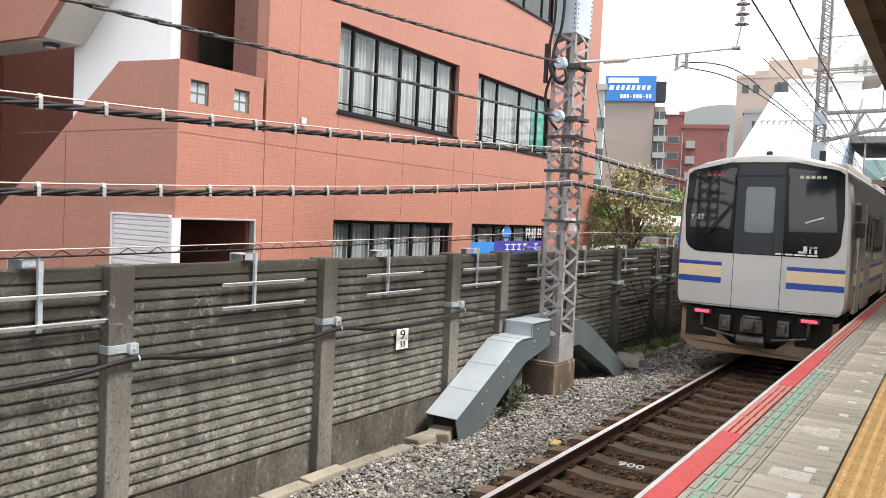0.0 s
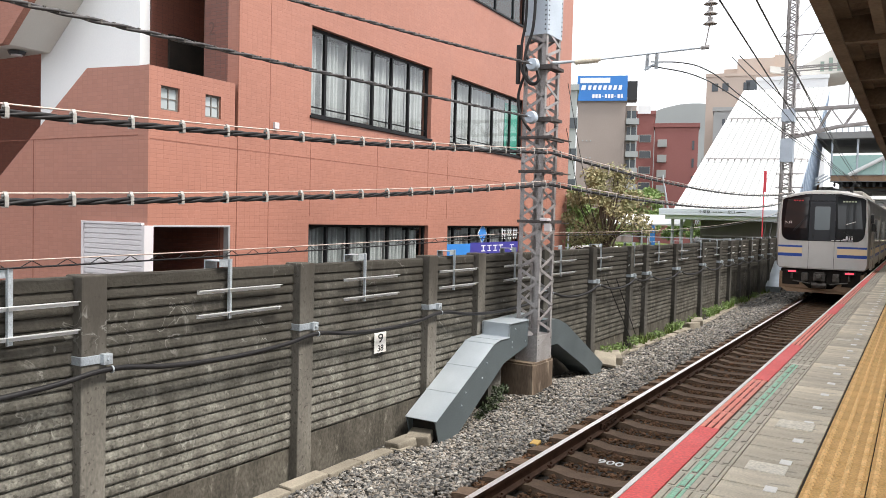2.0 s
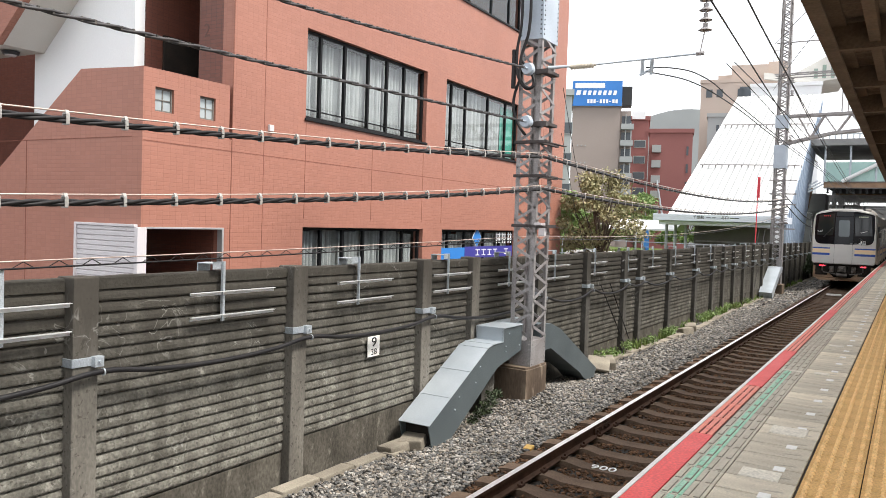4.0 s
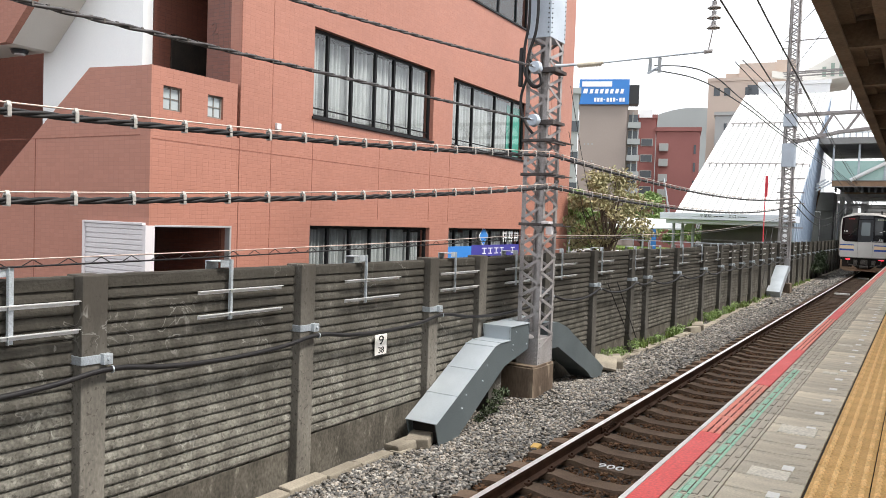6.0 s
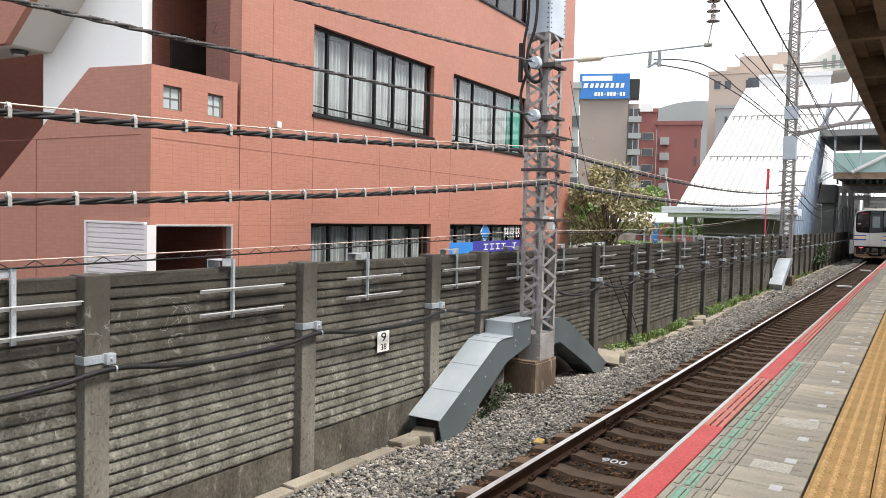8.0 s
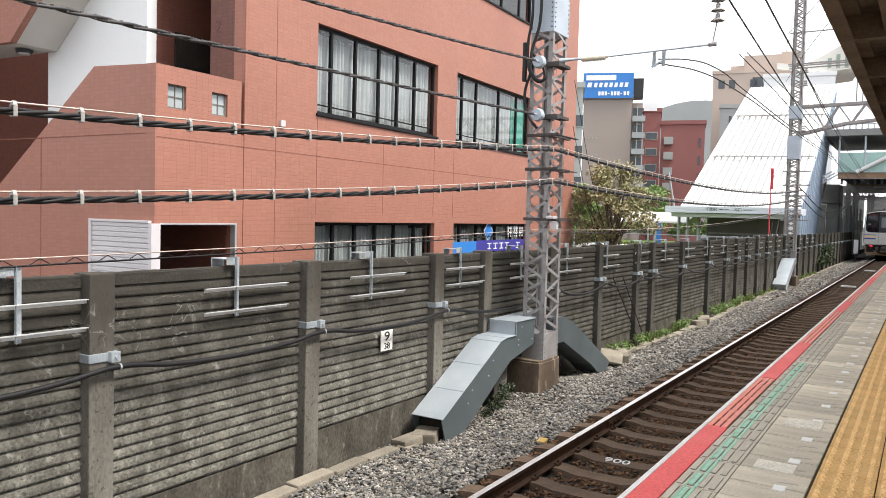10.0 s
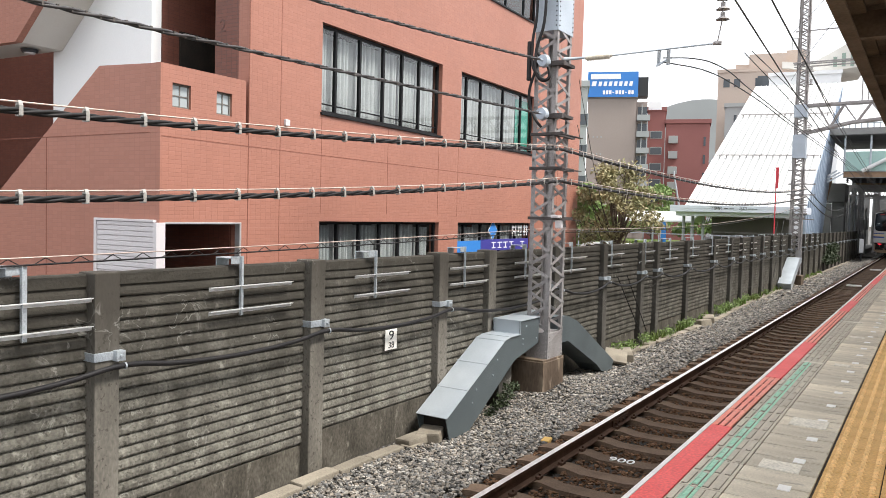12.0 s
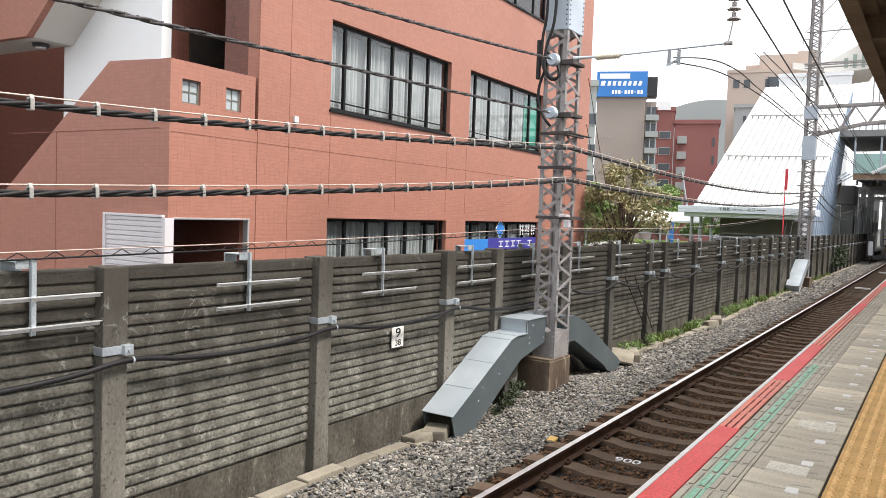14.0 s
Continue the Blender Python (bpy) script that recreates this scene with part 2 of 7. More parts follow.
RUBBER = material("black_cable", (0.014, 0.013, 0.014), (0.022, 0.020, 0.020), 0.5, large=6, fine=60, bump=0.1, spec=0.25)
SERVICE = material("grey_black_cable", (0.05, 0.045, 0.045), (0.028, 0.025, 0.025), 0.42, large=6, fine=60, bump=0.1, spec=0.5)
COPPERISH = material("bare_wire", (0.66, 0.53, 0.46), (0.5, 0.39, 0.34), 0.45, 0.35, large=8, fine=80, bump=0)
CLIPM = material("white_clip", (0.42, 0.40, 0.37), (0.22, 0.21, 0.20), 0.5, large=30, bump=0)
# the polished head's sky reflection is put into a near-white base
RAILTOP = material("polished_sky_rail", (0.92, 0.90, 0.88), (0.84, 0.81, 0.78), 0.42, 0.75, large=2, fine=50, bump=0.02, grainy=0.3)
RAILRUST = material("rusty_rail", (0.10, 0.055, 0.037), (0.065, 0.038, 0.027), 0.85, large=4, fine=70)
SLEEPER = material("dusty_sleeper", (0.19, 0.132, 0.092), (0.125, 0.086, 0.061), 0.95, large=3, fine=60, bump=0.5, by_piece=0.18)
# shade in the gaps between stones is put into the bed's dark colour
GROUNDM = material("ballast_bed", (0.07, 0.062, 0.054), (0.04, 0.036, 0.032), 0.95, large=1, fine=35, bump=1.0, dist=0.02)
STONES = material("crushed_stone", (0.285, 0.272, 0.25), (0.14, 0.132, 0.12), 0.9, large=5, fine=60, bump=0.3, stain=(0.20, 0.15, 0.11), stain_at=0.68, by_island=0.72)
STONES_DARK = material("rust_dusted_stone", (0.185, 0.108, 0.064), (0.095, 0.056, 0.034), 0.95, large=6, fine=60, bump=0.3, by_island=0.4)
PATCHM = material("pale_repair_mortar", (0.78, 0.73, 0.62), (0.66, 0.61, 0.52), 0.9, large=5, fine=60)
SLAB = material("platform_slab", (0.72, 0.645, 0.51), (0.56, 0.495, 0.385), 0.85, large=2.5, fine=70, bump=0.2, stain=(0.33, 0.305, 0.26), stain_at=0.57, by_piece=0.2, grainy=0.9, stretch=(1, 2.6, 1))
BEDM = material("platform_bed", (0.075, 0.068, 0.058), (0.05, 0.046, 0.04), 0.95)
RIBBASE = material("dirty_ribbed_slab", (0.62, 0.56, 0.455), (0.49, 0.44, 0.355), 0.9, large=3, fine=70, grainy=0.5, by_piece=0.12)
REDP = material("red_edge_paint", (0.86, 0.095, 0.085), (0.80, 0.09, 0.08), 0.6, large=3, fine=60, bump=0.2, stain=(0.52, 0.14, 0.12), stain_at=0.66)
REDWORN = material("worn_red_paint", (0.90, 0.30, 0.23), (0.86, 0.36, 0.28), 0.7, large=6, fine=70, bump=0.3, stain=(0.42, 0.26, 0.22), stain_at=0.6)
WHITEP = material("white_line_paint", (0.86, 0.84, 0.80), (0.78, 0.76, 0.71), 0.65, large=5, fine=70, stain=(0.6, 0.57, 0.52), stain_at=0.68, grainy=0.3)
GREENP = material("green_line_paint", (0.36, 0.66, 0.48), (0.44, 0.66, 0.51), 0.7, large=6, fine=70, stain=(0.34, 0.38, 0.31), stain_at=0.56)
YELLOW = material("ochre_tactile_tile", (0.74, 0.46, 0.185), (0.64, 0.39, 0.155), 0.7, large=4, fine=70, bump=0.2, by_piece=0.07)
SLOTM = material("dark_red_slot", (0.24, 0.075, 0.06), (0.17, 0.06, 0.05), 0.9)
# serves the dirt-filled joint and the painted shadow lines round the bars
DARKLINE = material("dirt_and_shade", (0.12, 0.108, 0.09), (0.075, 0.068, 0.058), 0.95)
# highlight on the domes is put into a colour paler than the tile
DOMEM = material("highlit_ochre_dome", (0.88, 0.60, 0.29), (0.80, 0.52, 0.23), 0.7, large=4, fine=70)
WHITEWALL = material("white_render", (0.82, 0.83, 0.83), (0.78, 0.79, 0.80), 0.8, large=0.8, fine=40, bump=0.03, grainy=0.12)
SOFFIT = material("pale_soffit", (0.60, 0.58, 0.54), (0.55, 0.53, 0.49), 0.8, large=0.8, fine=40, bump=0.03, grainy=0.12)
FRAMEM = plain("black_window_frame", (0.008, 0.008, 0.009), 0.5, spec=0.2)
ALU = material("aluminium_frame", (0.62, 0.62, 0.62), (0.55, 0.55, 0.55), 0.35, 0.6, bump=0.02, grainy=0.15)
SHUT = material("white_shutter", (0.60, 0.565, 0.575), (0.55, 0.52, 0.53), 0.5, bump=0.05, grainy=0.15)
CURTAIN = material("grey_curtain", (0.58, 0.60, 0.605), (0.46, 0.48, 0.485), 0.9, large=3, fine=60, bump=0.1)
GREENPANEL = material("green_panel", (0.10, 0.46, 0.36), (0.08, 0.40, 0.32), 0.6)
# dimness of the rooms behind the panes is put into this colour
INSIDE = plain("interior_shade", (0.07, 0.075, 0.075), 0.8)
GLASS = glass("window_glass", (0.9, 0.94, 0.94), 0.92)
STAINLESS = material("stainless_body", (0.42, 0.395, 0.36), (0.36, 0.34, 0.31), 0.34, 0.9, large=1.2, fine=20, bump=0.02, grainy=0.15)
FACEPAINT = material("silver_grey_paint", (0.64, 0.625, 0.595), (0.58, 0.565, 0.535), 0.42, 0.2, large=1.5, fine=30, bump=0.03, grainy=0.15)
ROOFGREY = material("grey_train_roof", (0.40, 0.38, 0.35), (0.30, 0.28, 0.25), 0.8, large=2)
BLACKMASK = plain("black_gloss_mask", (0.006, 0.006, 0.008), 0.12, coat=0.0, spec=0.25)
DOORGREY = plain("dark_grey_door", (0.028, 0.031, 0.036), 0.35, spec=0.4)
TRAINGLASS = plain("train_glass", (0.014, 0.018, 0.02), 0.05, spec=0.6)
PALEPANE = plain("pale_pane", (0.36, 0.40, 0.41), 0.1, coat=0.6)
TRAINPANE = plain("grey_door_pane", (0.15, 0.18, 0.19), 0.08, spec=0.6)
BLUE = plain("blue_band", (0.02, 0.075, 0.36), 0.4)
CREAM = plain("cream_band", (0.80, 0.63, 0.40), 0.45)
SKIRT = material("rust_dusted_skirt", (0.36, 0.245, 0.16), (0.26, 0.175, 0.115), 0.7, large=2, fine=40)
UNDER = material("dark_underframe", (0.022, 0.02, 0.018), (0.035, 0.029, 0.024), 0.8, large=4, fine=40)
COUPLER = material("oily_steel", (0.15, 0.135, 0.12), (0.07, 0.063, 0.055), 0.5, 0.6, large=6)
TAIL = plain("red_tail_light", (0.9, 0.03, 0.05), 0.3, emit=2.2)
LED = plain("red_destination_light", (0.35, 0.015, 0.02), 0.4, emit=0.12)
LED_PALE = plain("pale_destination_light", (0.4, 0.44, 0.32), 0.4, emit=0.06)
WHITE = plain("white_lettering", (0.8, 0.8, 0.8), 0.5)
BLACK = plain("black_lettering", (0.02, 0.02, 0.02), 0.6)
CANOPY = material("brown_canopy_steel", (0.15, 0.106, 0.075), (0.10, 0.073, 0.054), 0.75, large=1.5, fine=30, stain=(0.2, 0.11, 0.06), stain_at=0.62)
CANOPYSHEET = material("corrugated_canopy_sheet", (0.22, 0.17, 0.13), (0.16, 0.125, 0.097), 0.75, large=1.2, fine=30)
PORCELAIN = material("cream_porcelain", (0.62, 0.56, 0.46), (0.5, 0.45, 0.37), 0.3, large=6)
STATIONWHITE = material("white_roof_sheet", (0.70, 0.70, 0.69), (0.64, 0.64, 0.63), 0.6, large=0.4, fine=8, bump=0.05, grainy=0.15)
STATIONBLUE = material("pale_blue_cladding", (0.36, 0.43, 0.52), (0.31, 0.37, 0.46), 0.5, large=0.4, fine=8, bump=0.05, grainy=0.15)
FASCIA = material("pale_steel_fascia", (0.66, 0.69, 0.75), (0.60, 0.63, 0.69), 0.5, large=0.5, fine=8, bump=0.03, grainy=0.1)
BEIGE = material("beige_render", (0.34, 0.285, 0.255), (0.305, 0.255, 0.228), 0.85, large=0.12, fine=6, bump=0.1, grainy=0.15)
# haze over the far tower and red blocks is put into these two colours
PINKISH = material("hazed_beige_render", (0.50, 0.41, 0.35), (0.46, 0.375, 0.32), 0.85, large=0.12, fine=6, bump=0.1, grainy=0.15)
REDFAR = material("hazed_red_tile", (0.29, 0.125, 0.115), (0.255, 0.108, 0.10), 0.8, large=0.15, fine=6, bump=0.1, grainy=0.15)
GREYFAR = material("pale_grey_cladding", (0.36, 0.375, 0.37), (0.32, 0.335, 0.33), 0.7, large=0.1, fine=6, bump=0.05, grainy=0.15)
GREENPANE = plain("grey_green_pane", (0.20, 0.26, 0.22), 0.3)
WINDOWFAR = plain("far_window", (0.06, 0.07, 0.08), 0.2)
PIERCON = material("grey_pier_concrete", (0.24, 0.24, 0.235), (0.18, 0.18, 0.175), 0.9, large=0.6, fine=10, grainy=0.3)
SOFFITDARK = material("dull_wall_paint", (0.20, 0.185, 0.165), (0.16, 0.15, 0.135), 0.85)
SIGNNAVY = material("violet_blue_sign", (0.055, 0.05, 0.28), (0.05, 0.045, 0.25), 0.4, large=0.8, bump=0, grainy=0.15)
BILLBLUE = material("blue_billboard", (0.035, 0.20, 0.56), (0.03, 0.18, 0.52), 0.5, large=0.5, bump=0, grainy=0.15)
TEAL = material("pale_green_glass", (0.34, 0.50, 0.46), (0.30, 0.45, 0.41), 0.3, bump=0, grainy=0.15)
RUSTBEAM = material("rusty_beam", (0.30, 0.20, 0.13), (0.22, 0.14, 0.09), 0.8, large=1.5)
ASPHALT = material("street_surface", (0.12, 0.12, 0.115), (0.09, 0.09, 0.088), 0.9, large=0.3, fine=20)
GRASSG = material("grass_blades", (0.10, 0.17, 0.035), (0.16, 0.19, 0.06), 0.8, large=2, fine=20, bump=0)
LEAF = material("green_leaves", (0.16, 0.25, 0.07), (0.22, 0.30, 0.10), 0.6, large=3, fine=20, bump=0)
LEAFDRY = material("olive_leaves", (0.32, 0.275, 0.145), (0.20, 0.205, 0.09), 0.65, large=2, fine=20, bump=0)
IVY = material("dark_ivy", (0.028, 0.045, 0.018), (0.045, 0.065, 0.024), 0.6, large=6, bump=0)
BARK = material("grey_bark", (0.14, 0.11, 0.085), (0.09, 0.07, 0.055), 0.9, large=5, fine=40)
REDPOLE = plain("red_banner", (0.62, 0.05, 0.07), 0.6)
CARWHITE = plain("white_car_paint", (0.75, 0.75, 0.74), 0.3, coat=0.6)
TYRE = plain("black_tyre", (0.02, 0.02, 0.02), 0.8)


# ---- builders ----
def box(bm, lo, hi, turn=None, bevel=0.0):
    """An axis-aligned box, optionally carried by the matrix turn."""
    c = [(lo[k] + hi[k]) / 2 for k in range(3)]
    d = [abs(hi[k] - lo[k]) for k in range(3)]
    mt = Matrix.Translation(c) @ Matrix.Diagonal((*d, 1))
    vs = bmesh.ops.create_cube(bm, size=1, matrix=(turn @ mt) if turn else mt)["verts"]
    if bevel:
        es = list({e for v in vs for e in v.link_edges})
        bmesh.ops.bevel(bm, geom=es, offset=bevel, segments=2, affect="EDGES", profile=0.6)
    return vs


def tube(bm, a, b, r, seg=8, r2=None):
    a, b = Vector(a), Vector(b)
    d = b - a
    m = Matrix.Translation((a + b) / 2) @ d.to_track_quat("Z", "Y").to_matrix().to_4x4()
    bmesh.ops.create_cone(bm, cap_ends=True, segments=seg, radius1=r, radius2=r if r2 is None else r2, depth=d.length, matrix=m)


def beam(bm, a, b, w, h):
    """A rectangular bar from a to b, w wide and h high."""
    a, b = Vector(a), Vector(b)
    d = b - a
    m = Matrix.Translation((a + b) / 2) @ d.to_track_quat("Z", "Y").to_matrix().to_4x4()
    bmesh.ops.create_cube(bm, size=1, matrix=m @ Matrix.Diagonal((w, h, d.length, 1)))


def prism(bm, outline, put, depth):
    """A flat outline (p, q) extruded: put(p, q, d) gives the place at depth d."""
    n = len(outline)
    f = [bm.verts.new(put(p, q, 0)) for p, q in outline]
    g = [bm.verts.new(put(p, q, depth)) for p, q in outline]
    bm.faces.new(f)
    bm.faces.new(g[::-1])
    for i in range(n):
        j = (i + 1) % n
        bm.faces.new((f[j], f[i], g[i], g[j]))
    bmesh.ops.recalc_face_normals(bm, faces=bm.faces[:])


def mesh_from(bm, name, mat, smooth=False):
    me = bpy.data.meshes.new(name)
    bm.to_mesh(me)
    bm.free()
    if mat:
        me.materials.append(mat)
    if smooth:
        me.shade_smooth()
    return me


def part(name, bm, mat, parent, label="", smooth=False, at=None):
    ob = new(name, mesh_from(bm, name, mat, smooth))
    ob.parent = parent
    if at is not None:
        ob.matrix_basis = at
    return tagged(ob, label)


def piece(name, me, parent, m):
    ob = new(name, me)
    ob.parent = parent
    ob.matrix_basis = m
    return ob


def thing(name, label, category="", group="", kind="", m=None):
    ob = new(name)
    ob.empty_display_size = 0.2
    if m is not None:
        ob.matrix_basis = m
    return tagged(ob, label, category, group, kind)


def solid(name, bm, mat, label, category="", group="", kind="", smooth=False, m=None):
    ob = new(name, mesh_from(bm, name, mat, smooth))
    if m is not None:
        ob.matrix_basis = m
    return tagged(ob, label, category, group, kind)


def boxes(*pairs, bevel=0.0):
    bm = bmesh.new()
    for lo, hi in pairs:
        box(bm, lo, hi, bevel=bevel)
    return bm


def curve_tube(name, points, r, mat, parent=None, label="", category="", res=2):
    """A smooth round cable through the points, as a mesh."""
    cu = bpy.data.curves.new(name, "CURVE")
    cu.dimensions, cu.bevel_depth, cu.bevel_resolution, cu.resolution_u = "3D", r, res, 6
    sp = cu.splines.new("BEZIER")
    sp.bezier_points.add(len(points) - 1)
    for bp, co in zip(sp.bezier_points, points):
        bp.co = co
        bp.handle_left_type = bp.handle_right_type = "AUTO"
    tmp = bpy.data.objects.new(name, cu)
    scene.collection.objects.link(tmp)
    me = bpy.data.meshes.new_from_object(tmp.evaluated_get(bpy.context.evaluated_depsgraph_get()))
    bpy.data.objects.remove(tmp)
    bpy.data.curves.remove(cu)
    me.name = name
    me.materials.clear()
    me.materials.append(mat)
    me.shade_smooth()
    ob = new(name, me)
    if parent:
        ob.parent = parent
    return tagged(ob, label, category)


def text_mesh(name, body, size, mat, parent, m, label="", depth=0.003):
    cu = bpy.data.curves.new(name, "FONT")
    cu.body, cu.size, cu.extrude, cu.align_x, cu.align_y = body, size, depth, "CENTER", "CENTER"
    tmp = bpy.data.objects.new(name, cu)
    scene.collection.objects.link(tmp)
    me = bpy.data.meshes.new_from_object(tmp.evaluated_get(bpy.context.evaluated_depsgraph_get()))
    bpy.data.objects.remove(tmp)
    bpy.data.curves.remove(cu)
    me.name = name
    me.materials.clear()
    me.materials.append(mat)
    ob = new(name, me)
    ob.parent = parent
    ob.matrix_basis = m
    return tagged(ob, label)


def facing_track(x, y, z):
    """A flat sign's pose: its front looks along +x, its top is up."""
    return Matrix.Translation((x, y, z)) @ Matrix(((0, 0, 1, 0), (1, 0, 0, 0), (0, 1, 0, 0), (0, 0, 0, 1)))


def facing_back(x, y, z):
    """A flat sign's pose: its front looks along -y."""
    return pose(x, y, z, 90, 0, 0)


def scatter(name, rng, places, sizes, mat, label, category, kind="stuff", flat=0.7):
    """Many small angular stones in one mesh."""
    bm = bmesh.new()
    bmesh.ops.create_icosphere(bm, subdivisions=1, radius=1)
    base = np.array([v.co[:] for v in bm.verts])
    faces = np.array([[v.index for v in f.verts] for f in bm.faces])
    bm.free()
    k = len(places)
    jit = base[None] * (1 + rng.uniform(-0.45, 0.35, (k, len(base), 1)))
    ang = rng.uniform(0, 6.28, k)
    sc = np.stack([sizes * rng.uniform(0.8, 1.5, k), sizes, sizes * flat * rng.uniform(0.7, 1.2, k)], -1)
    jit = jit * sc[:, None]
    tilt = rng.uniform(-0.6, 0.6, k)
    y = jit[..., 1] * np.cos(tilt)[:, None] - jit[..., 2] * np.sin(tilt)[:, None]
    z = jit[..., 1] * np.sin(tilt)[:, None] + jit[..., 2] * np.cos(tilt)[:, None]
    x = jit[..., 0] * np.cos(ang)[:, None] - y * np.sin(ang)[:, None]
    y = jit[..., 0] * np.sin(ang)[:, None] + y * np.cos(ang)[:, None]
    verts = (np.stack([x, y, z], -1) + places[:, None]).reshape(-1, 3)
    fs = (faces[None] + (np.arange(k) * len(base))[:, None, None]).reshape(-1, 3)
    me = bpy.data.meshes.new(name)
    me.from_pydata(verts.tolist(), [], fs.tolist())
    me.materials.append(mat)
    return tagged(new(name, me), label, category, "", kind)


def blades(name, rng, places, height, mat, label, category, width=0.012):
    """Grass or weeds: many thin bent leaves in one mesh."""
    k = len(places)
    ang, h = rng.uniform(0, 6.28, k), height * rng.uniform(0.5, 1.3, k)
    out = np.stack([np.cos(ang), np.sin(ang), np.zeros(k)], -1)
    side = np.stack([-np.sin(ang), np.cos(ang), np.zeros(k)], -1) * (width * rng.uniform(0.7, 1.5, k))[:, None]
    up = np.array([0, 0, 1.0])
    mid = places + out * (h * 0.15)[:, None] + up * (h * 0.6)[:, None]
    tip = places + out * (h * rng.uniform(0.2, 0.7, k))[:, None] + up * h[:, None]
    verts = np.stack([places - side, places + side, mid + side * 0.8, mid - side * 0.8, tip], 1).reshape(-1, 3)
    i = np.arange(k)[:, None] * 5
    faces = (i + [0, 1, 2, 3]).tolist() + (i + [3, 2, 4]).tolist()
    me = bpy.data.meshes.new(name)
    me.from_pydata(verts.tolist(), [], faces)
    me.materials.append(mat)
    return tagged(new(name, me), label, category, "", "stuff")


def leaf_cloud(rng, centres, radii, per, size):
    """Leaves spread through clumps: a list of vertices and quads."""
    pts = []
    for c, r in zip(centres, radii):
        d = rng.normal(size=(per, 3))
        d /= np.linalg.norm(d, axis=1)[:, None]
        pts.append(np.array(c) + d * (r * rng.uniform(0.35, 1.05, (per, 1))) * np.array([1, 1, 0.75]))
    p = np.concatenate(pts)
    a, b = rng.normal(size=p.shape), rng.normal(size=p.shape)
    a /= np.linalg.norm(a, axis=1)[:, None]
    b -= a * (a * b).sum(1)[:, None]
    b /= np.linalg.norm(b, axis=1)[:, None]
    s = size * rng.uniform(0.6, 1.3, (len(p), 1))
    v = np.stack([p - a * s, p - b * s * 0.45, p + a * s, p + b * s * 0.45], 1).reshape(-1, 3)
    f = (np.arange(len(p))[:, None] * 4 + [0, 1, 2, 3]).tolist()
    return v.tolist(), f


rng = np.random.default_rng(7)

# ---- ground, track ----
bm = bmesh.new()
R0 = 2500
for (x0, y0, x1, y1, z) in [(-R0, -R0, R0, R0, -0.46)]:
    bm.faces.new([bm.verts.new(c) for c in ((x0, y0, z), (x1, y0, z), (x1, y1, z), (x0, y1, z))])
solid("ground", bm, GROUNDM, "grey-brown stony ground under the railway line", "ground", kind="structure")

bm = bmesh.new()
prism(bm, [(-2.95, -0.60), (-2.95, -0.40), (-1.75, -0.36), (-1.25, -0.21), (-1.0, -0.225), (1.6, -0.225), (1.6, -0.60)], lambda p, q, d: (p, -30 + d, q), 300)
solid("ballast_bed", bm, GROUNDM, "bed of grey crushed stone under the track", "ballast", kind="structure")


def make_rail(x):
    t = thing("rail", "steel running rail with polished head and rusty web", "rail", "running rails", m=pose(x, 0, 0))
    prof = [(-0.0635, -0.153), (0.0635, -0.153), (0.0635, -0.142), (0.012, -0.125), (0.012, -0.045), (0.0325, -0.036), (0.0325, -0.004), (-0.0325, -0.004), (-0.0325, -0.036), (-0.012, -0.045), (-0.012, -0.125), (-0.0635, -0.142)]
    bm = bmesh.new()
    prism(bm, prof, lambda p, q, d: (p, -15 + d, q), 240)
    part("rail_web", bm, RAILRUST, t)
    bm = bmesh.new()
    prism(bm, [(-0.0315, -0.004), (-0.027, 0.0), (0.027, 0.0), (0.0315, -0.004)], lambda p, q, d: (p, -15 + d, q), 240)
    part("rail_head", bm, RAILTOP, t, "polished rail head with sky glare in its colour")
    for yj in (9.57, 34.5):
        bm = bmesh.new()
        for s in (-1, 1):
            box(bm, (s * 0.014, yj - 0.28, -0.125), (s * 0.036, yj + 0.28, -0.045), bevel=0.004)
            for k in range(4):
                tube(bm, (s * 0.03, yj - 0.2 + 0.133 * k, -0.085), (s * 0.06, yj - 0.2 + 0.133 * k, -0.085), 0.016, 6)
        part("fishplate", bm, RAILRUST, t)


make_rail(-0.566)
make_rail(0.566)

bm = bmesh.new()
prism(bm, [(-1.0, -0.30), (-1.0, -0.172), (-0.9, -0.158), (-0.42, -0.150), (-0.25, -0.180), (0.25, -0.180), (0.42, -0.150), (0.9, -0.150), (1.0, -0.172), (1.0, -0.30)], lambda p, q, d: (p, d - 0.11, q), 0.22)
SLEEPER_MESH = mesh_from(bm, "sleeper", SLEEPER)
clipbm = bmesh.new()
box(clipbm, (-0.025, -0.05, -0.158), (0.025, 0.05, -0.118), bevel=0.008)
tube(clipbm, (0.006, 0, -0.15), (0.006, 0, -0.095), 0.013, 6)
CLIP_MESH = mesh_from(clipbm, "rail_fastening", RAILRUST)
for k in range(-16, 154):
    y = 0.595 + 0.585 * k + (random.uniform(-0.025, 0.025) if k != 13 else 0)
    s = new("sleeper", SLEEPER_MESH)
    s.matrix_basis = pose(0, y, random.uniform(-0.006, 0.004), 0, 0, random.uniform(-0.6, 0.6))
    tagged(s, "brown dust-covered concrete sleeper under the rails", "sleeper", "sleepers")
    if k < 60:
        for sx in (-0.636, -0.496, 0.496, 0.636):
            piece("rail_fastening", CLIP_MESH, s, pose(sx, 0, 0))

# chalked number on a sleeper
num = thing("chalk_mark", "white chalked number on a sleeper", "marking", m=pose(-0.03, 8.2, -0.172, 0, 0, 4))
text_mesh("digits", "900", 0.2, WHITE, num, pose(0, 0, 0))


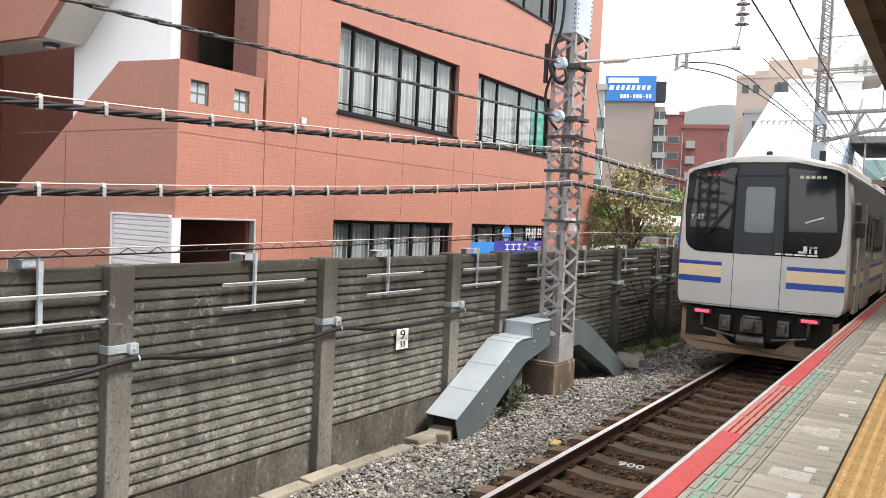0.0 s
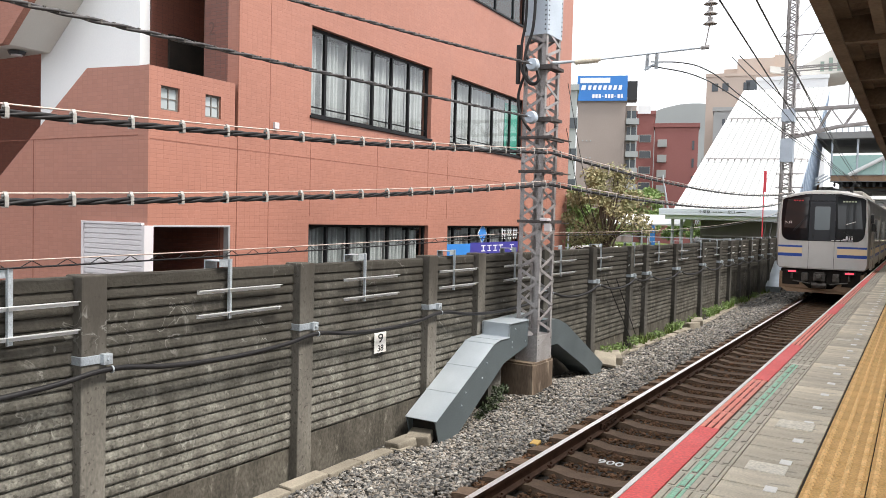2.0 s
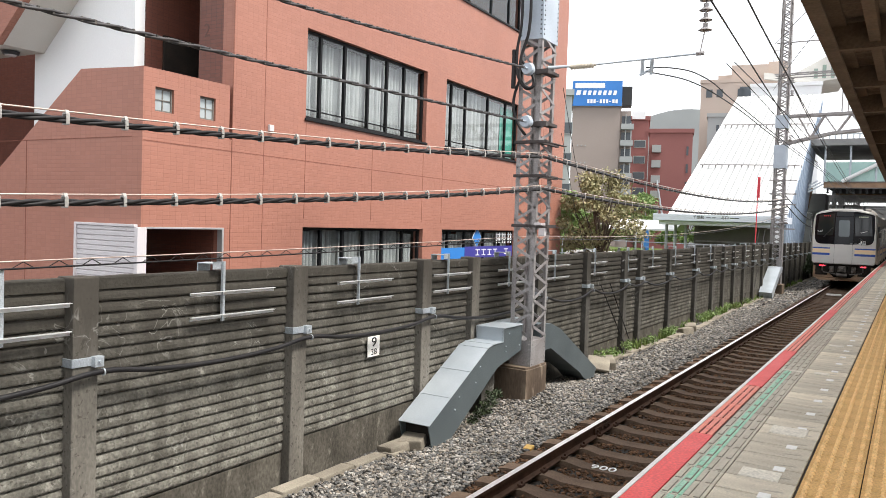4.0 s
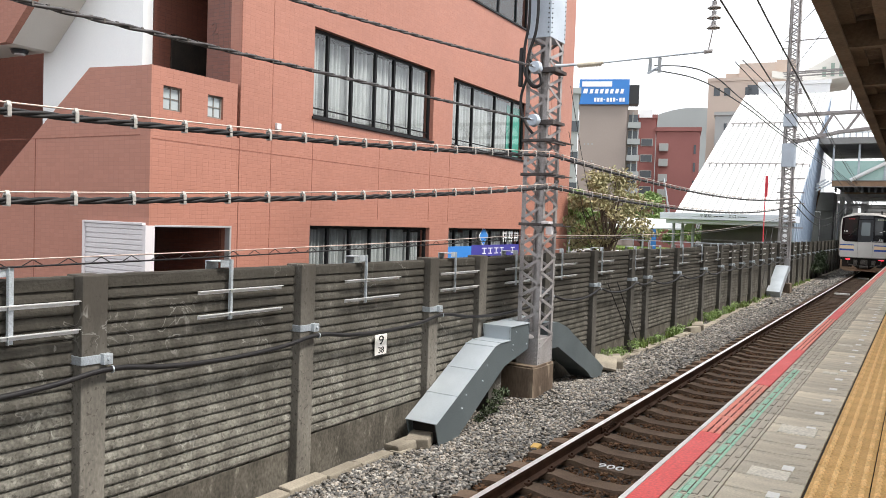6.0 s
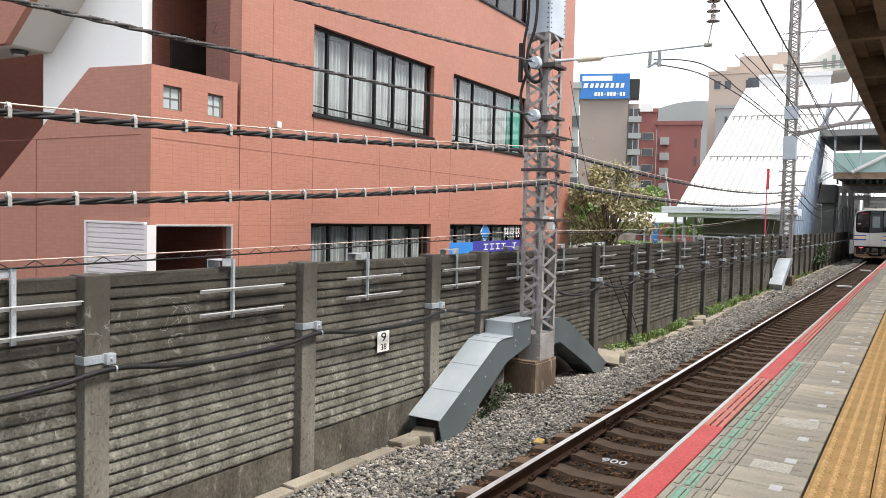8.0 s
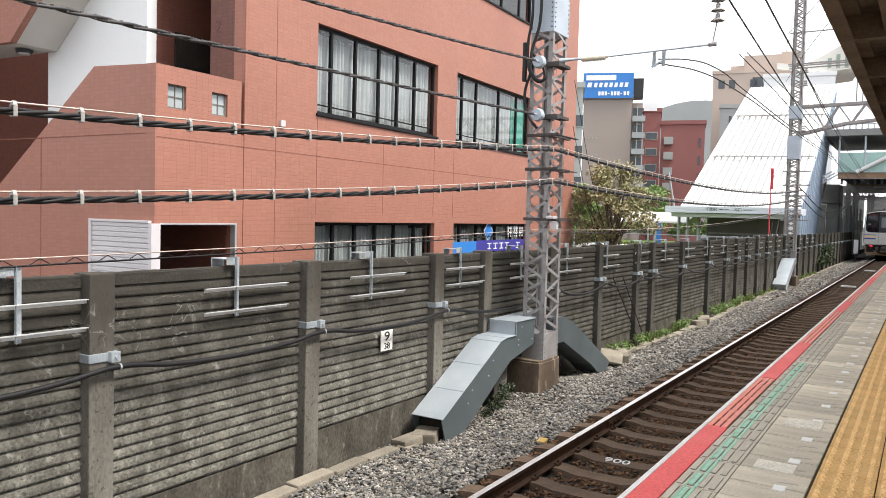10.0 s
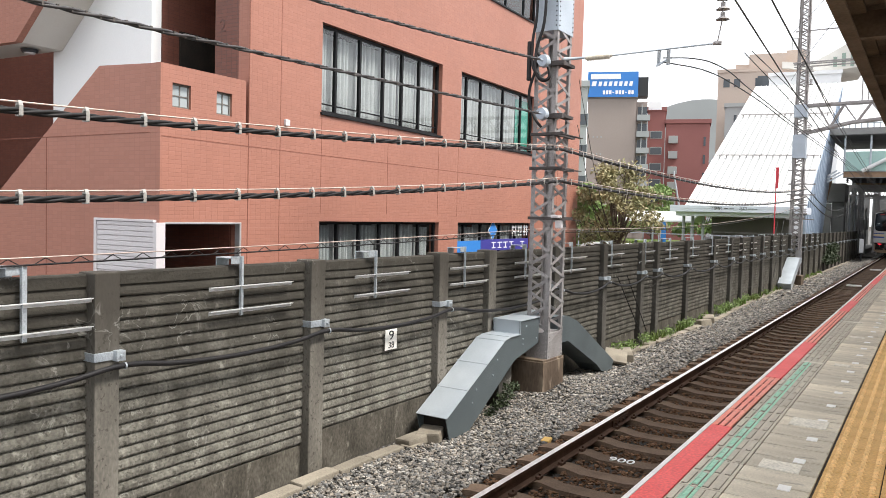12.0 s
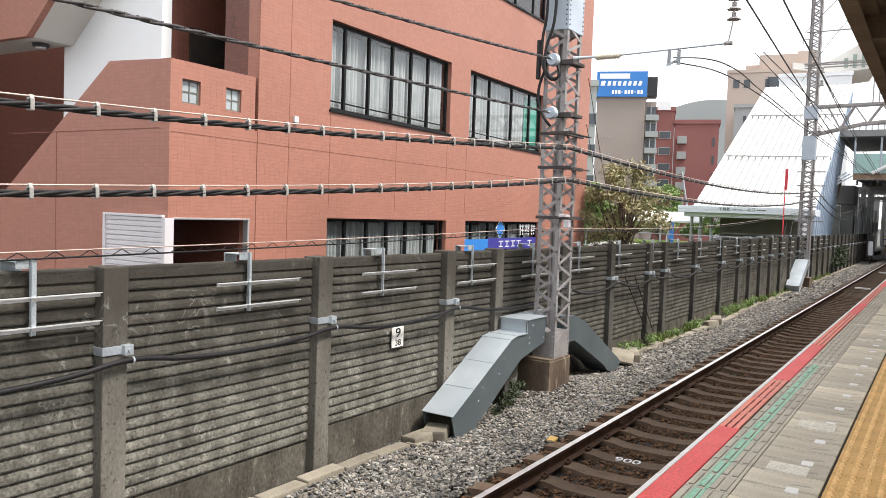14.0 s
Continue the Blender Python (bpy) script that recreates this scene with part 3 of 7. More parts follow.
def bed_height(x):
    return np.interp(x, [-2.95, -1.75, -1.25, 1.6], [-0.40, -0.36, -0.21, -0.21])


def mound(x, y):
    """Ballast heaped round the mast's footing."""
    return 0.24 * np.exp(-((x + 2.25) / 0.75) ** 2 - ((y - 11.3) / 1.3) ** 2)


bm = bmesh.new()
net = [[bm.verts.new((x, y, float(bed_height(x) + mound(x, y)) - 0.02)) for x in np.linspace(-2.88, -0.98, 14)] for y in np.linspace(8.5, 14.5, 30)]
for a, b in zip(net, net[1:]):
    for i in range(13):
        bm.faces.new((a[i], a[i + 1], b[i + 1], b[i]))
solid("ballast_heap", bm, GROUNDM, "low heap of ballast round the mast footing", "ballast", kind="structure")


def stones(y0, y1, per, size, x0, x1, mat, label):
    k = int(per * (y1 - y0) * (x1 - x0))
    p = np.stack([rng.uniform(x0, x1, k), rng.uniform(y0, y1, k), np.zeros(k)], -1)
    if mat is STONES:
        heap = 0.05 * np.exp(-((p[:, 0] + 1.35) / 0.45) ** 2)
        p[:, 2] = bed_height(p[:, 0]) + heap + mound(p[:, 0], p[:, 1]) + rng.uniform(-0.01, 0.025, k)
    else:
        rail_near = np.abs(np.abs(p[:, 0]) - 0.566) < 0.09
        p = p[~rail_near]
        p[:, 2] = -0.216 + rng.uniform(-0.012, 0.018, len(p))
    return scatter("ballast_stones", rng, p, rng.uniform(size * 0.7, size * 1.3, len(p)), mat, label, "ballast")


stones(2.5, 13, 1450, 0.0205, -2.8, -0.98, STONES, "loose grey crushed stone beside the rail")
stones(13, 30, 560, 0.028, -2.8, -0.98, STONES, "loose grey crushed stone beside the rail")
stones(30, 75, 110, 0.05, -2.8, -0.98, STONES, "loose grey crushed stone beside the rail")
stones(2.5, 14, 700, 0.0205, -1.0, 1.45, STONES_DARK, "rust-brown crushed stone between the sleepers")
stones(14, 34, 200, 0.03, -1.0, 1.45, STONES_DARK, "rust-brown crushed stone between the sleepers")
stones(-9, 2.5, 420, 0.026, -2.8, -0.98, STONES, "loose grey crushed stone beside the rail")
stones(-9, 2.5, 320, 0.026, -1.0, 1.45, STONES_DARK, "rust-brown crushed stone between the sleepers")

# ---- boundary wall ----
WALLX = -2.90
POSTS = [-3.98, -1.42, 1.14, 3.70, 6.21, 8.75, 10.12, 12.5, 14.88, 17.26, 18.44, 21.12, 24.1, 26.5, 28.25, 30.1, 32.1, 34.3] + [36.6 + 2.3 * k for k in range(21)]
wall = thing("boundary_wall", "weathered grey concrete boundary wall of ribbed panels between posts", "wall", kind="structure")


def ribbed(length, concrete, foot=0.0):
    """A precast panel of lapped horizontal ribs, its length along y, with slightly uneven edges and a worn cap."""
    out = [(-0.09, foot - 0.02), (0.0, foot - 0.02)]
    pitch = 0.0985
    z = foot
    while z < 1.84:
        out += [(0.004, z), (0.030, z + 0.007), (0.0345, z + 0.020), (0.031, z + 0.050), (0.020, z + 0.080), (0.010, z + 0.0955)]
        z += pitch
    out += [(0.012, z), (0.034, z + 0.006), (0.037, 1.935), (0.034, 1.968), (0.018, 1.981), (-0.06, 1.983), (-0.09, 1.97)]
    cols = max(4, int(length / 0.16))
    bm = bmesh.new()
    rows = []
    for k in range(cols + 1):
        y = length * k / cols
        ring = []
        for p, q in out:
            n1 = noise.noise(Vector((q * 3.1, y * 1.7, length)))
            n2 = noise.noise(Vector((q * 17, y * 9, length * 3)))
            chip = 0.010 * max(0, n2) if q > 1.93 else 0
            ring.append(bm.verts.new((p + 0.004 * n1 + 0.0025 * n2 - chip * (p > 0), y, q + 0.003 * n1 - chip)))
        rows.append(ring)
    for a, b in zip(rows, rows[1:]):
        for i in range(len(out)):
            j = (i + 1) % len(out)
            bm.faces.new((a[i], a[j], b[j], b[i]))
    bm.faces.new(rows[0][::-1])
    bm.faces.new(rows[-1])
    bmesh.ops.recalc_face_normals(bm, faces=bm.faces[:])
    return mesh_from(bm, "ribbed_panel", concrete)


post_bm = bmesh.new()
box(post_bm, (-0.12, -0.112, -0.75), (0.11, 0.112, 2.0), bevel=0.014)
SHADE_POST = post_bm.copy()
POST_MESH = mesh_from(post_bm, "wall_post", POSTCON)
SHADE_POST_MESH = mesh_from(SHADE_POST, "wall_post", SHADEPOST)
PANELS = {}
for a, b in zip(POSTS, POSTS[1:]):
    L = round(b - a - 0.2, 2)
    # panels past y 10 take the copy with shade in its colour
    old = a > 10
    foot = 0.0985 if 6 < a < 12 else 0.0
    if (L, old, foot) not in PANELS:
        PANELS[L, old, foot] = ribbed(L, SHADECON if old else CONCRETE, foot)
        pb = bmesh.new()
        box(pb, (-0.1, 0, -0.75), (0.015, L, foot - 0.022), bevel=0.01)
        PANELS[L, foot, "base"] = mesh_from(pb, "base_panel", BASECON)
    piece("ribbed_panel", PANELS[L, old, foot], wall, pose(WALLX - 0.025, a + 0.1, random.uniform(-0.01, 0.006), 0, random.uniform(-0.25, 0.25), 0))
    piece("base_panel", PANELS[L, foot, "base"], wall, pose(WALLX - 0.025, a + 0.1, 0.0))
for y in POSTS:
    piece("wall_post", SHADE_POST_MESH if y > 12 else POST_MESH, wall, pose(WALLX, y, random.uniform(-0.015, 0.015), 0, random.uniform(-0.3, 0.3), 0))

# kerb stones along the foot of the wall
kerb_bm = bmesh.new()
box(kerb_bm, (-0.09, 0.008, -0.2), (0.09, 0.592, 0.0), bevel=0.018)
KERB_MESH = mesh_from(kerb_bm, "kerb_stone", KERB)
kerb = thing("cable_trough_edge", "row of worn tan concrete kerb stones along the wall", "kerb", kind="structure")
for k in range(110):
    y = 3.4 + 0.6 * k
    if 8.3 < y < 14.9:
        continue
    x = -2.68 + (0.12 if y > 7.3 and y < 9 else 0.0) + (0.22 * math.exp(-((y - 22) / 3.5) ** 2) if y > 14 else 0)
    piece("kerb_stone", KERB_MESH, kerb, pose(x + random.uniform(-0.015, 0.015), y, -0.325 + random.uniform(-0.015, 0.02), random.uniform(-1, 1), random.uniform(-3, 3), random.uniform(-2.5, 2.5)))

# ---- platform ----
EDGE, PZ = 1.5, 1.1
bm = bmesh.new()
prism(bm, [(EDGE + 0.12, -0.5), (EDGE + 0.12, 0.9), (EDGE + 0.02, 0.93), (EDGE + 0.02, PZ - 0.012), (7.6, PZ - 0.012), (7.6, -0.5)], lambda p, q, d: (p, -25 + d, q), 160)
solid("platform", bm, BEDM, "concrete station platform body with an overhanging edge", "platform", kind="structure")
paving = thing("platform_paving", "platform paving of concrete slabs and painted edge strips", "paving", kind="structure")


def strip(name, x0, x1, y0, y1, z0, z1, mat, label, parent):
    return part(name, boxes(((x0, y0, z0), (x1, y1, z1)), bevel=0.004), mat, parent, label)


strip("edge_line", EDGE, EDGE + 0.03, -6, 120, PZ - 0.06, PZ + 0.004, WHITEP, "white painted nosing line", paving)
TILE = 0.562
EDGE0, EDGE1 = EDGE + 0.032, 1.672
red_runs = [(-9, 5.52, 1), (5.52, 7.555, 0), (7.555, 10.1, 1), (10.1, 14.2, 0), (14.2, 16.2, 1), (16.2, 21.5, 0), (21.5, 24.5, 1), (24.5, 30.5, 0), (30.5, 34, 1), (34, 41, 0), (41, 45, 1), (45, 53, 0), (53, 58, 1), (58, 70, 0), (70, 120, 1)]
for a, b, full in red_runs:
    if full:
        strip("red_edge_slab", EDGE0, EDGE1, a + 0.003, b - 0.003, PZ - 0.03, PZ + 0.003, REDP, "bright red painted edge slab", paving)
    else:
        y = a
        while y < b - 0.05:
            e = min(y + TILE, b)
            bm = bmesh.new()
            for j in range(3):
                x = EDGE0 + 0.0005 + 0.0467 * j
                box(bm, (x, y + 0.004, PZ - 0.03), (x + 0.034, e - 0.004, PZ + 0.002), bevel=0.003)
                if j < 2:
                    box(bm, (x + 0.0345, y + 0.004, PZ - 0.03), (x + 0.046, e - 0.13, PZ - 0.006))
                    box(bm, (x + 0.0345, e - 0.13, PZ - 0.03), (x + 0.046, e - 0.004, PZ + 0.001))
            part("grooved_red_slab", bm, REDWORN, paving, "worn pale red grooved edge slab")
            bm = bmesh.new()
            for j in range(2):
                x = EDGE0 + 0.0005 + 0.0467 * j
                for q in range(2):
                    box(bm, (x + 0.036, y + 0.03 + 0.27 * q, PZ - 0.02), (x + 0.0445, y + 0.22 + 0.27 * q, PZ + 0.0015))
            part("drain_slot", bm, SLOTM, paving)
            y = e

# ribbed drain slabs with raised bars, green line and grey slabs
bm = bmesh.new()
box(bm, (1.676, 0.004, -0.03), (1.906, TILE - 0.004, -0.001), bevel=0.003)
RIBBED_SLAB = mesh_from(bm, "ribbed_slab", RIBBASE)
bm = bmesh.new()
for j in range(4):
    for k in range(2):
        x = 1.686 + 0.056 * j
        box(bm, (x + 0.003, 0.023 + 0.28 * k, -0.01), (x + 0.031, 0.248 + 0.28 * k, 0.0055), bevel=0.002)
RIB_BARS = mesh_from(bm, "raised_bar", RIBBASE)
# dark underlay draws a shadow outline round every raised bar
bm = bmesh.new()
for j in range(4):
    for k in range(2):
        x = 1.686 + 0.056 * j
        box(bm, (x + 0.0006, 0.0205 + 0.28 * k, -0.01), (x + 0.0334, 0.2505 + 0.28 * k, 0.0006))
BAR_GAPS = mesh_from(bm, "bar_shadow_line", DARKLINE)
bm = bmesh.new()
for j in (1,):
    for k in range(2):
        x = 1.686 + 0.056 * j
        box(bm, (x + 0.004, 0.025 + 0.28 * k, -0.01), (x + 0.030, 0.245 + 0.28 * k, 0.0075), bevel=0.002)
box(bm, (1.732, 0.006, -0.01), (1.7405, TILE - 0.006, 0.002))
box(bm, (1.7785, 0.006, -0.01), (1.7965, TILE - 0.006, 0.002))
GREENBARS = mesh_from(bm, "green_line", GREENP)
bm = bmesh.new()
box(bm, (1.911, 0.006, -0.03), (2.298, TILE / 2 - 0.006, 0.0), bevel=0.006)
HALF_SLAB = mesh_from(bm, "paving_slab", SLAB)
bm = bmesh.new()
box(bm, (2.313, 0.005, -0.03), (2.607, 0.295, 0.001), bevel=0.003)
TACTILE = mesh_from(bm, "tactile_tile", YELLOW)
bm = bmesh.new()
for i in range(4):
    for j in range(4):
        bmesh.ops.create_cone(bm, cap_ends=True, segments=10, radius1=0.0175, radius2=0.011, depth=0.016, matrix=Matrix.Translation((2.3475 + 0.075 * i, 0.0375 + 0.075 * j, 0.008)))
DOMES = mesh_from(bm, "tactile_domes", DOMEM)
bm = bmesh.new()
box(bm, (0.01, 0, -0.02), (0.074, 0.092, 0.0035), bevel=0.003)
SQUARE = mesh_from(bm, "white_square", WHITEP)
for k in range(-20, 80):
    y = 4.16 + TILE * k
    piece("ribbed_slab", RIBBED_SLAB, paving, pose(0, y, PZ + random.uniform(-0.001, 0.001)))
    piece("raised_bar", RIB_BARS, paving, pose(0, y, PZ))
    piece("bar_shadow_line", BAR_GAPS, paving, pose(0, y, PZ))
    piece("paving_slab", HALF_SLAB, paving, pose(0, y, PZ + random.uniform(-0.002, 0.001)))
    piece("paving_slab", HALF_SLAB, paving, pose(0, y + TILE / 2, PZ + random.uniform(-0.002, 0.001)))
    if k < 60:
        piece("white_square", SQUARE, paving, pose(2.128, y + 0.225, PZ))
    if -4 < k < 8:
        piece("green_line", GREENBARS, paving, pose(0, y, PZ))
for k in range(-34, 150):
    y = 3.4 + 0.3 * k
    piece("tactile_tile", TACTILE, paving, pose(0, y, PZ))
    piece("tactile_tile", TACTILE, paving, pose(0.3, y, PZ))
    if -4 < k < 60:
        piece("tactile_domes", DOMES, paving, pose(0, y, PZ))
    if -4 < k < 30:
        piece("tactile_domes", DOMES, paving, pose(0.3, y, PZ))
strip("joint_gutter", 2.2995, 2.3085, -4, 120, PZ - 0.03, PZ - 0.008, DARKLINE, "dark dirt-filled joint", paving)
strip("far_paving", 1.91, 2.296, 4.16 + TILE * 80, 120, PZ - 0.03, PZ, SLAB, "grey slab strip", paving)
strip("far_paving", 2.31, 2.91, 48.5, 120, PZ - 0.03, PZ + 0.001, YELLOW, "ochre strip", paving)
strip("far_paving", 2.92, 7.55, 48.5, 120, PZ - 0.03, PZ, SLAB, "grey slab strip", paving)
strip("near_paving", 2.91, 7.55, -25, 47.55, PZ - 0.03, PZ, SLAB, "grey slab strip", paving)
# unseen wall added behind the platform to block sky light from the train side
solid("sky_block_wall", boxes(((7.6, 11, 0.3), (7.75, 110, 4.3))), SOFFITDARK, "unseen plain wall added to keep sky light off the train side", "wall", kind="structure")
# pale repair patch and inset plates
strip("repair_patch", 1.98, 2.2, 4.72, 4.9, PZ - 0.01, PZ + 0.006, PATCHM, "pale repair patch", paving)
for x0, x1, y0, y1 in ((2.0, 2.14, 8.62, 8.74), (1.95, 2.12, 10.9, 11.06), (1.98, 2.22, 5.86, 6.1), (1.7, 1.9, 8.6, 8.68), (1.72, 1.98, 12.6, 12.7), (2.0, 2.18, 16.6, 16.9), (1.75, 2.0, 19.4, 19.6)):
    strip("repair_patch", x0, x1, y0, y1, PZ - 0.01, PZ + 0.0065, PATCHM, "pale repair patch", paving)
# flat marker plates between the rails
for y in (38.2, 53.2):
    bm = boxes(((-0.35, y - 0.15, -0.2), (0.25, y + 0.15, -0.12)), bevel=0.015)
    solid("track_transponder", bm, WHITEP, "pale flat transponder plate between the rails", "track plate", "track plates")

# ---- red tiled building behind the wall ----
FX = -6.364
house = thing("office_building", "red-brown tiled office building with black-framed windows", "building", m=pose(0, 0, 0, 0, 0, 2))


def wall_with_openings(bm, s0, s1, z0, z1, holes, x0, x1):
    """A wall slab along local y with rectangular holes (s0, s1, z0, z1)."""
    cuts = sorted({s0, s1, *[h[0] for h in holes], *[h[1] for h in holes]})
    rise = sorted({z0, z1, *[h[2] for h in holes], *[h[3] for h in holes]})
    for a, b in zip(cuts, cuts[1:]):
        for c, d in zip(rise, rise[1:]):
            if not any(h[0] <= a and h[1] >= b and h[2] <= c and h[3] >= d for h in holes):
                box(bm, (x0, a, c), (x1, b, d))
    bmesh.ops.remove_doubles(bm, verts=bm.verts[:], dist=0.0005)


W1, W2 = (10.83, 15.10), (16.0, 20.36)
HOLES = [(*W1, 4.34, 5.97), (*W2, 4.34, 5.97), (*W1, 0.75, 2.34), (*W2, 0.75, 2.34), (*W1, 8.06, 9.7), (*W2, 8.06, 9.7)]
bm = bmesh.new()
wall_with_openings(bm, 9.02, 24.0, -0.4, 11.0, HOLES, FX - 0.25, FX)
part("facade_wall", bm, BRICK, house, "red-brown tiled front wall")
part("end_pier", boxes(((FX - 0.80, 9.02, -0.4), (FX - 0.25, 9.25, 11.0))), BRICK_DARK, house, "tiled end wall with shade in its colour")
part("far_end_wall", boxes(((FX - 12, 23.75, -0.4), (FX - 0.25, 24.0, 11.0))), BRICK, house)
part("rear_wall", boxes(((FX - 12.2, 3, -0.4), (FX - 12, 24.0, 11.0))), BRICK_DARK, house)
part("roof", boxes(((FX - 12, 9.3, 10.7), (FX - 0.26, 23.7, 10.95))), SOFFIT, house, "flat concrete roof")
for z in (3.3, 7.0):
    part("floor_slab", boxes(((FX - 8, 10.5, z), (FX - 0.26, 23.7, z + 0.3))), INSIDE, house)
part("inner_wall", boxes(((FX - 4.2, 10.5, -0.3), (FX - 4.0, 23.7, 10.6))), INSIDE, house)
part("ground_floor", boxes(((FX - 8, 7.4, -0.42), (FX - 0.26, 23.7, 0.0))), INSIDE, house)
bm = bmesh.new()
box(bm, (FX - 0.003, 7.3, 3.545), (FX + 0.002, 24.0, 3.56))
for s in (9.02, 9.76, 10.85, 12.98, 15.02, 15.93, 20.5, 22.2):
    box(bm, (FX - 0.003, s - 0.007, 2.5 if 10 < s < 20.4 else 0), (FX + 0.0025, s + 0.007, 4.25 if 10 < s < 20.4 else 10.9))
box(bm, (FX - 4.0, 7.277, 3.60), (FX - 0.22, 7.284, 3.612))
box(bm, (FX - 2.75, 7.277, 0.0), (FX - 2.735, 7.2845, 3.6))
tagged(part("sealant_joint", bm, SEALANT, house, "dark sealant joint between tile fields"), kind="stuff")


def make_window(s0, s1, z0, z1, mullions, transom=None, blinds=True, green=None):
    w = part("window", boxes(((FX - 0.16, s0, z0), (FX - 0.10, s1, z0 + 0.055)), ((FX - 0.16, s0, z1 - 0.055), (FX - 0.10, s1, z1)), ((FX - 0.16, s0, z0), (FX - 0.10, s0 + 0.06, z1)), ((FX - 0.16, s1 - 0.06, z0), (FX - 0.10, s1, z1))), FRAMEM, house, "black aluminium window frame with grey curtains behind the panes")
    edges = [s0 + 0.03] + list(mullions) + [s1 - 0.03]
    for m in mullions:
        part("mullion", boxes(((FX - 0.165, m - 0.028, z0), (FX - 0.10, m + 0.028, z1))), FRAMEM, w)
    for a, b in zip(edges, edges[1:]):
        bm = bmesh.new()
        bm.faces.new([bm.verts.new(c) for c in ((FX - 0.13, a, z0 + 0.03), (FX - 0.13, b, z0 + 0.03), (FX - 0.13, b, z1 - 0.03), (FX - 0.13, a, z1 - 0.03))])
        g = part("pane", bm, GLASS, w)
        g.visible_shadow = False
        if transom:
            part("transom", boxes(((FX - 0.15, a + 0.03, z0 + transom - 0.012), (FX - 0.12, b - 0.03, z0 + transom + 0.012))), FRAMEM, w)
    part("sill", boxes(((FX - 0.1, s0 - 0.03, z0 - 0.05), (FX + 0.035, s1 + 0.03, z0 - 0.002)), bevel=0.006), FRAMEM, w)
    if blinds:
        for a, b in zip(edges, edges[1:]):
            bm = bmesh.new()
            n = 36
            share = random.choice([1, 1, 0.95, 0.85])
            top = z1 - random.choice([0.06, 0.08, 0.12])
            row = []
            for i in range(n + 1):
                y = a + (b - a) * share * i / n
                x = FX - 0.30 + 0.075 * math.sin(i * 0.95 + a) + 0.022 * math.sin(i * 2.3)
                row.append((bm.verts.new((x, y, z0 + 0.1)), bm.verts.new((x, y, top))))
            for (p, q), (r, t) in zip(row, row[1:]):
                bm.faces.new((p, r, t, q))
            part("curtain", bm, CURTAIN, w, "grey pleated curtain", smooth=True)
    if green:
        part("panel", boxes(((FX - 0.215, green[0], z0 + 0.05), (FX - 0.20, green[1], z1 - 0.15))), GREENPANEL, w, "green panel inside the pane")
    return w


M1, M2 = (11.36, 12.12, 12.92, 13.61, 14.29), (16.46, 17.21, 18.49, 19.61)
make_window(*W1, 4.34, 5.97, M1, 0.18)
make_window(*W2, 4.34, 5.97, M2, 0.18, green=(19.45, 20.3))
make_window(*W1, 0.75, 2.34, (11.5, 12.2, 12.9, 13.6, 14.4))
make_window(*W2, 0.75, 2.34, (16.5, 17.4, 18.5, 19.5))
make_window(*W1, 8.06, 9.7, M1)
make_window(*W2, 8.06, 9.7, M2, blinds=False)

# entrance block at the corner
bm = bmesh.new()
wall_with_openings(bm, 7.28, 8.95, -0.4, 4.6, [(7.38, 8.88, -0.39, 2.31), (7.49, 7.83, 3.99, 4.34), (8.33, 8.65, 3.99, 4.34)], FX - 0.22, FX)
part("parapet_wall", bm, BRICK, house, "red-brown tiled parapet wall")
part("slot_cover", boxes(((FX - 0.2, 8.95, -0.4), (FX - 0.004, 9.02, 3.74))), BRICK, house)
bm = bmesh.new()
prism(bm, [(0, -0.4), (0, 4.6), (-1.178, 4.65), (-3.78, 2.80), (-8.3, -0.4)], lambda p, q, d: (FX - 0.222 + p, 7.282 + d, q), 0.2)
part("stair_wall", bm, BRICK, house, "red-brown tiled stair wall with a sloping top")
for s0, s1 in ((7.49, 7.83), (8.33, 8.65)):
    w = part("small_window", boxes(((FX - 0.075, s0, 3.99), (FX - 0.04, s0 + 0.025, 4.34)), ((FX - 0.075, s1 - 0.025, 3.99), (FX - 0.04, s1, 4.34)), ((FX - 0.075, s0, 4.315), (FX - 0.04, s1, 4.34)), ((FX - 0.075, s0, 3.99), (FX - 0.04, s1, 4.015))), SOFFITDARK, house, "small dark-framed window of obscured panes")
    part("glazing_bar", boxes(((FX - 0.075, (s0 + s1) / 2 - 0.008, 4.015), (FX - 0.045, (s0 + s1) / 2 + 0.008, 4.315))), SOFFITDARK, w)
    part("glazing_bar", boxes(((FX - 0.073, s0 + 0.025, 4.157), (FX - 0.047, s1 - 0.025, 4.172))), SOFFITDARK, w)
    part("pane", boxes(((FX - 0.066, s0, 3.99), (FX - 0.058, s1, 4.34))), PALEPANE, w)
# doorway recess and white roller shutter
part("doorway_back", boxes(((FX - 2.2, 7.5, -0.4), (FX - 2.0, 8.95, 2.6)), ((FX - 2.0, 7.5, 2.35), (FX - 0.23, 8.95, 2.6)), ((FX - 2.0, 8.85, -0.4), (FX - 0.23, 8.94, 2.4))), BRICK_DARK, house, "tiled doorway recess with shade in its colour")
part("door_frame", boxes(((FX - 0.1, 8.84, -0.4), (FX + 0.01, 8.88, 2.28)), ((FX - 0.1, 7.38, 2.28), (FX + 0.01, 8.88, 2.31)), bevel=0.005), ALU, house, "aluminium door frame")
sh = part("roller_shutter", boxes(((FX - 1.43, 7.22, -0.4), (FX - 1.38, 7.279, 2.34)), ((FX - 0.06, 7.22, -0.4), (FX + 0.012, 7.379, 2.30)), ((FX - 1.38, 7.22, 2.305), (FX - 0.06, 7.279, 2.34)), bevel=0.004), SHUT, house, "white slatted roller shutter")
slat_bm = bmesh.new()
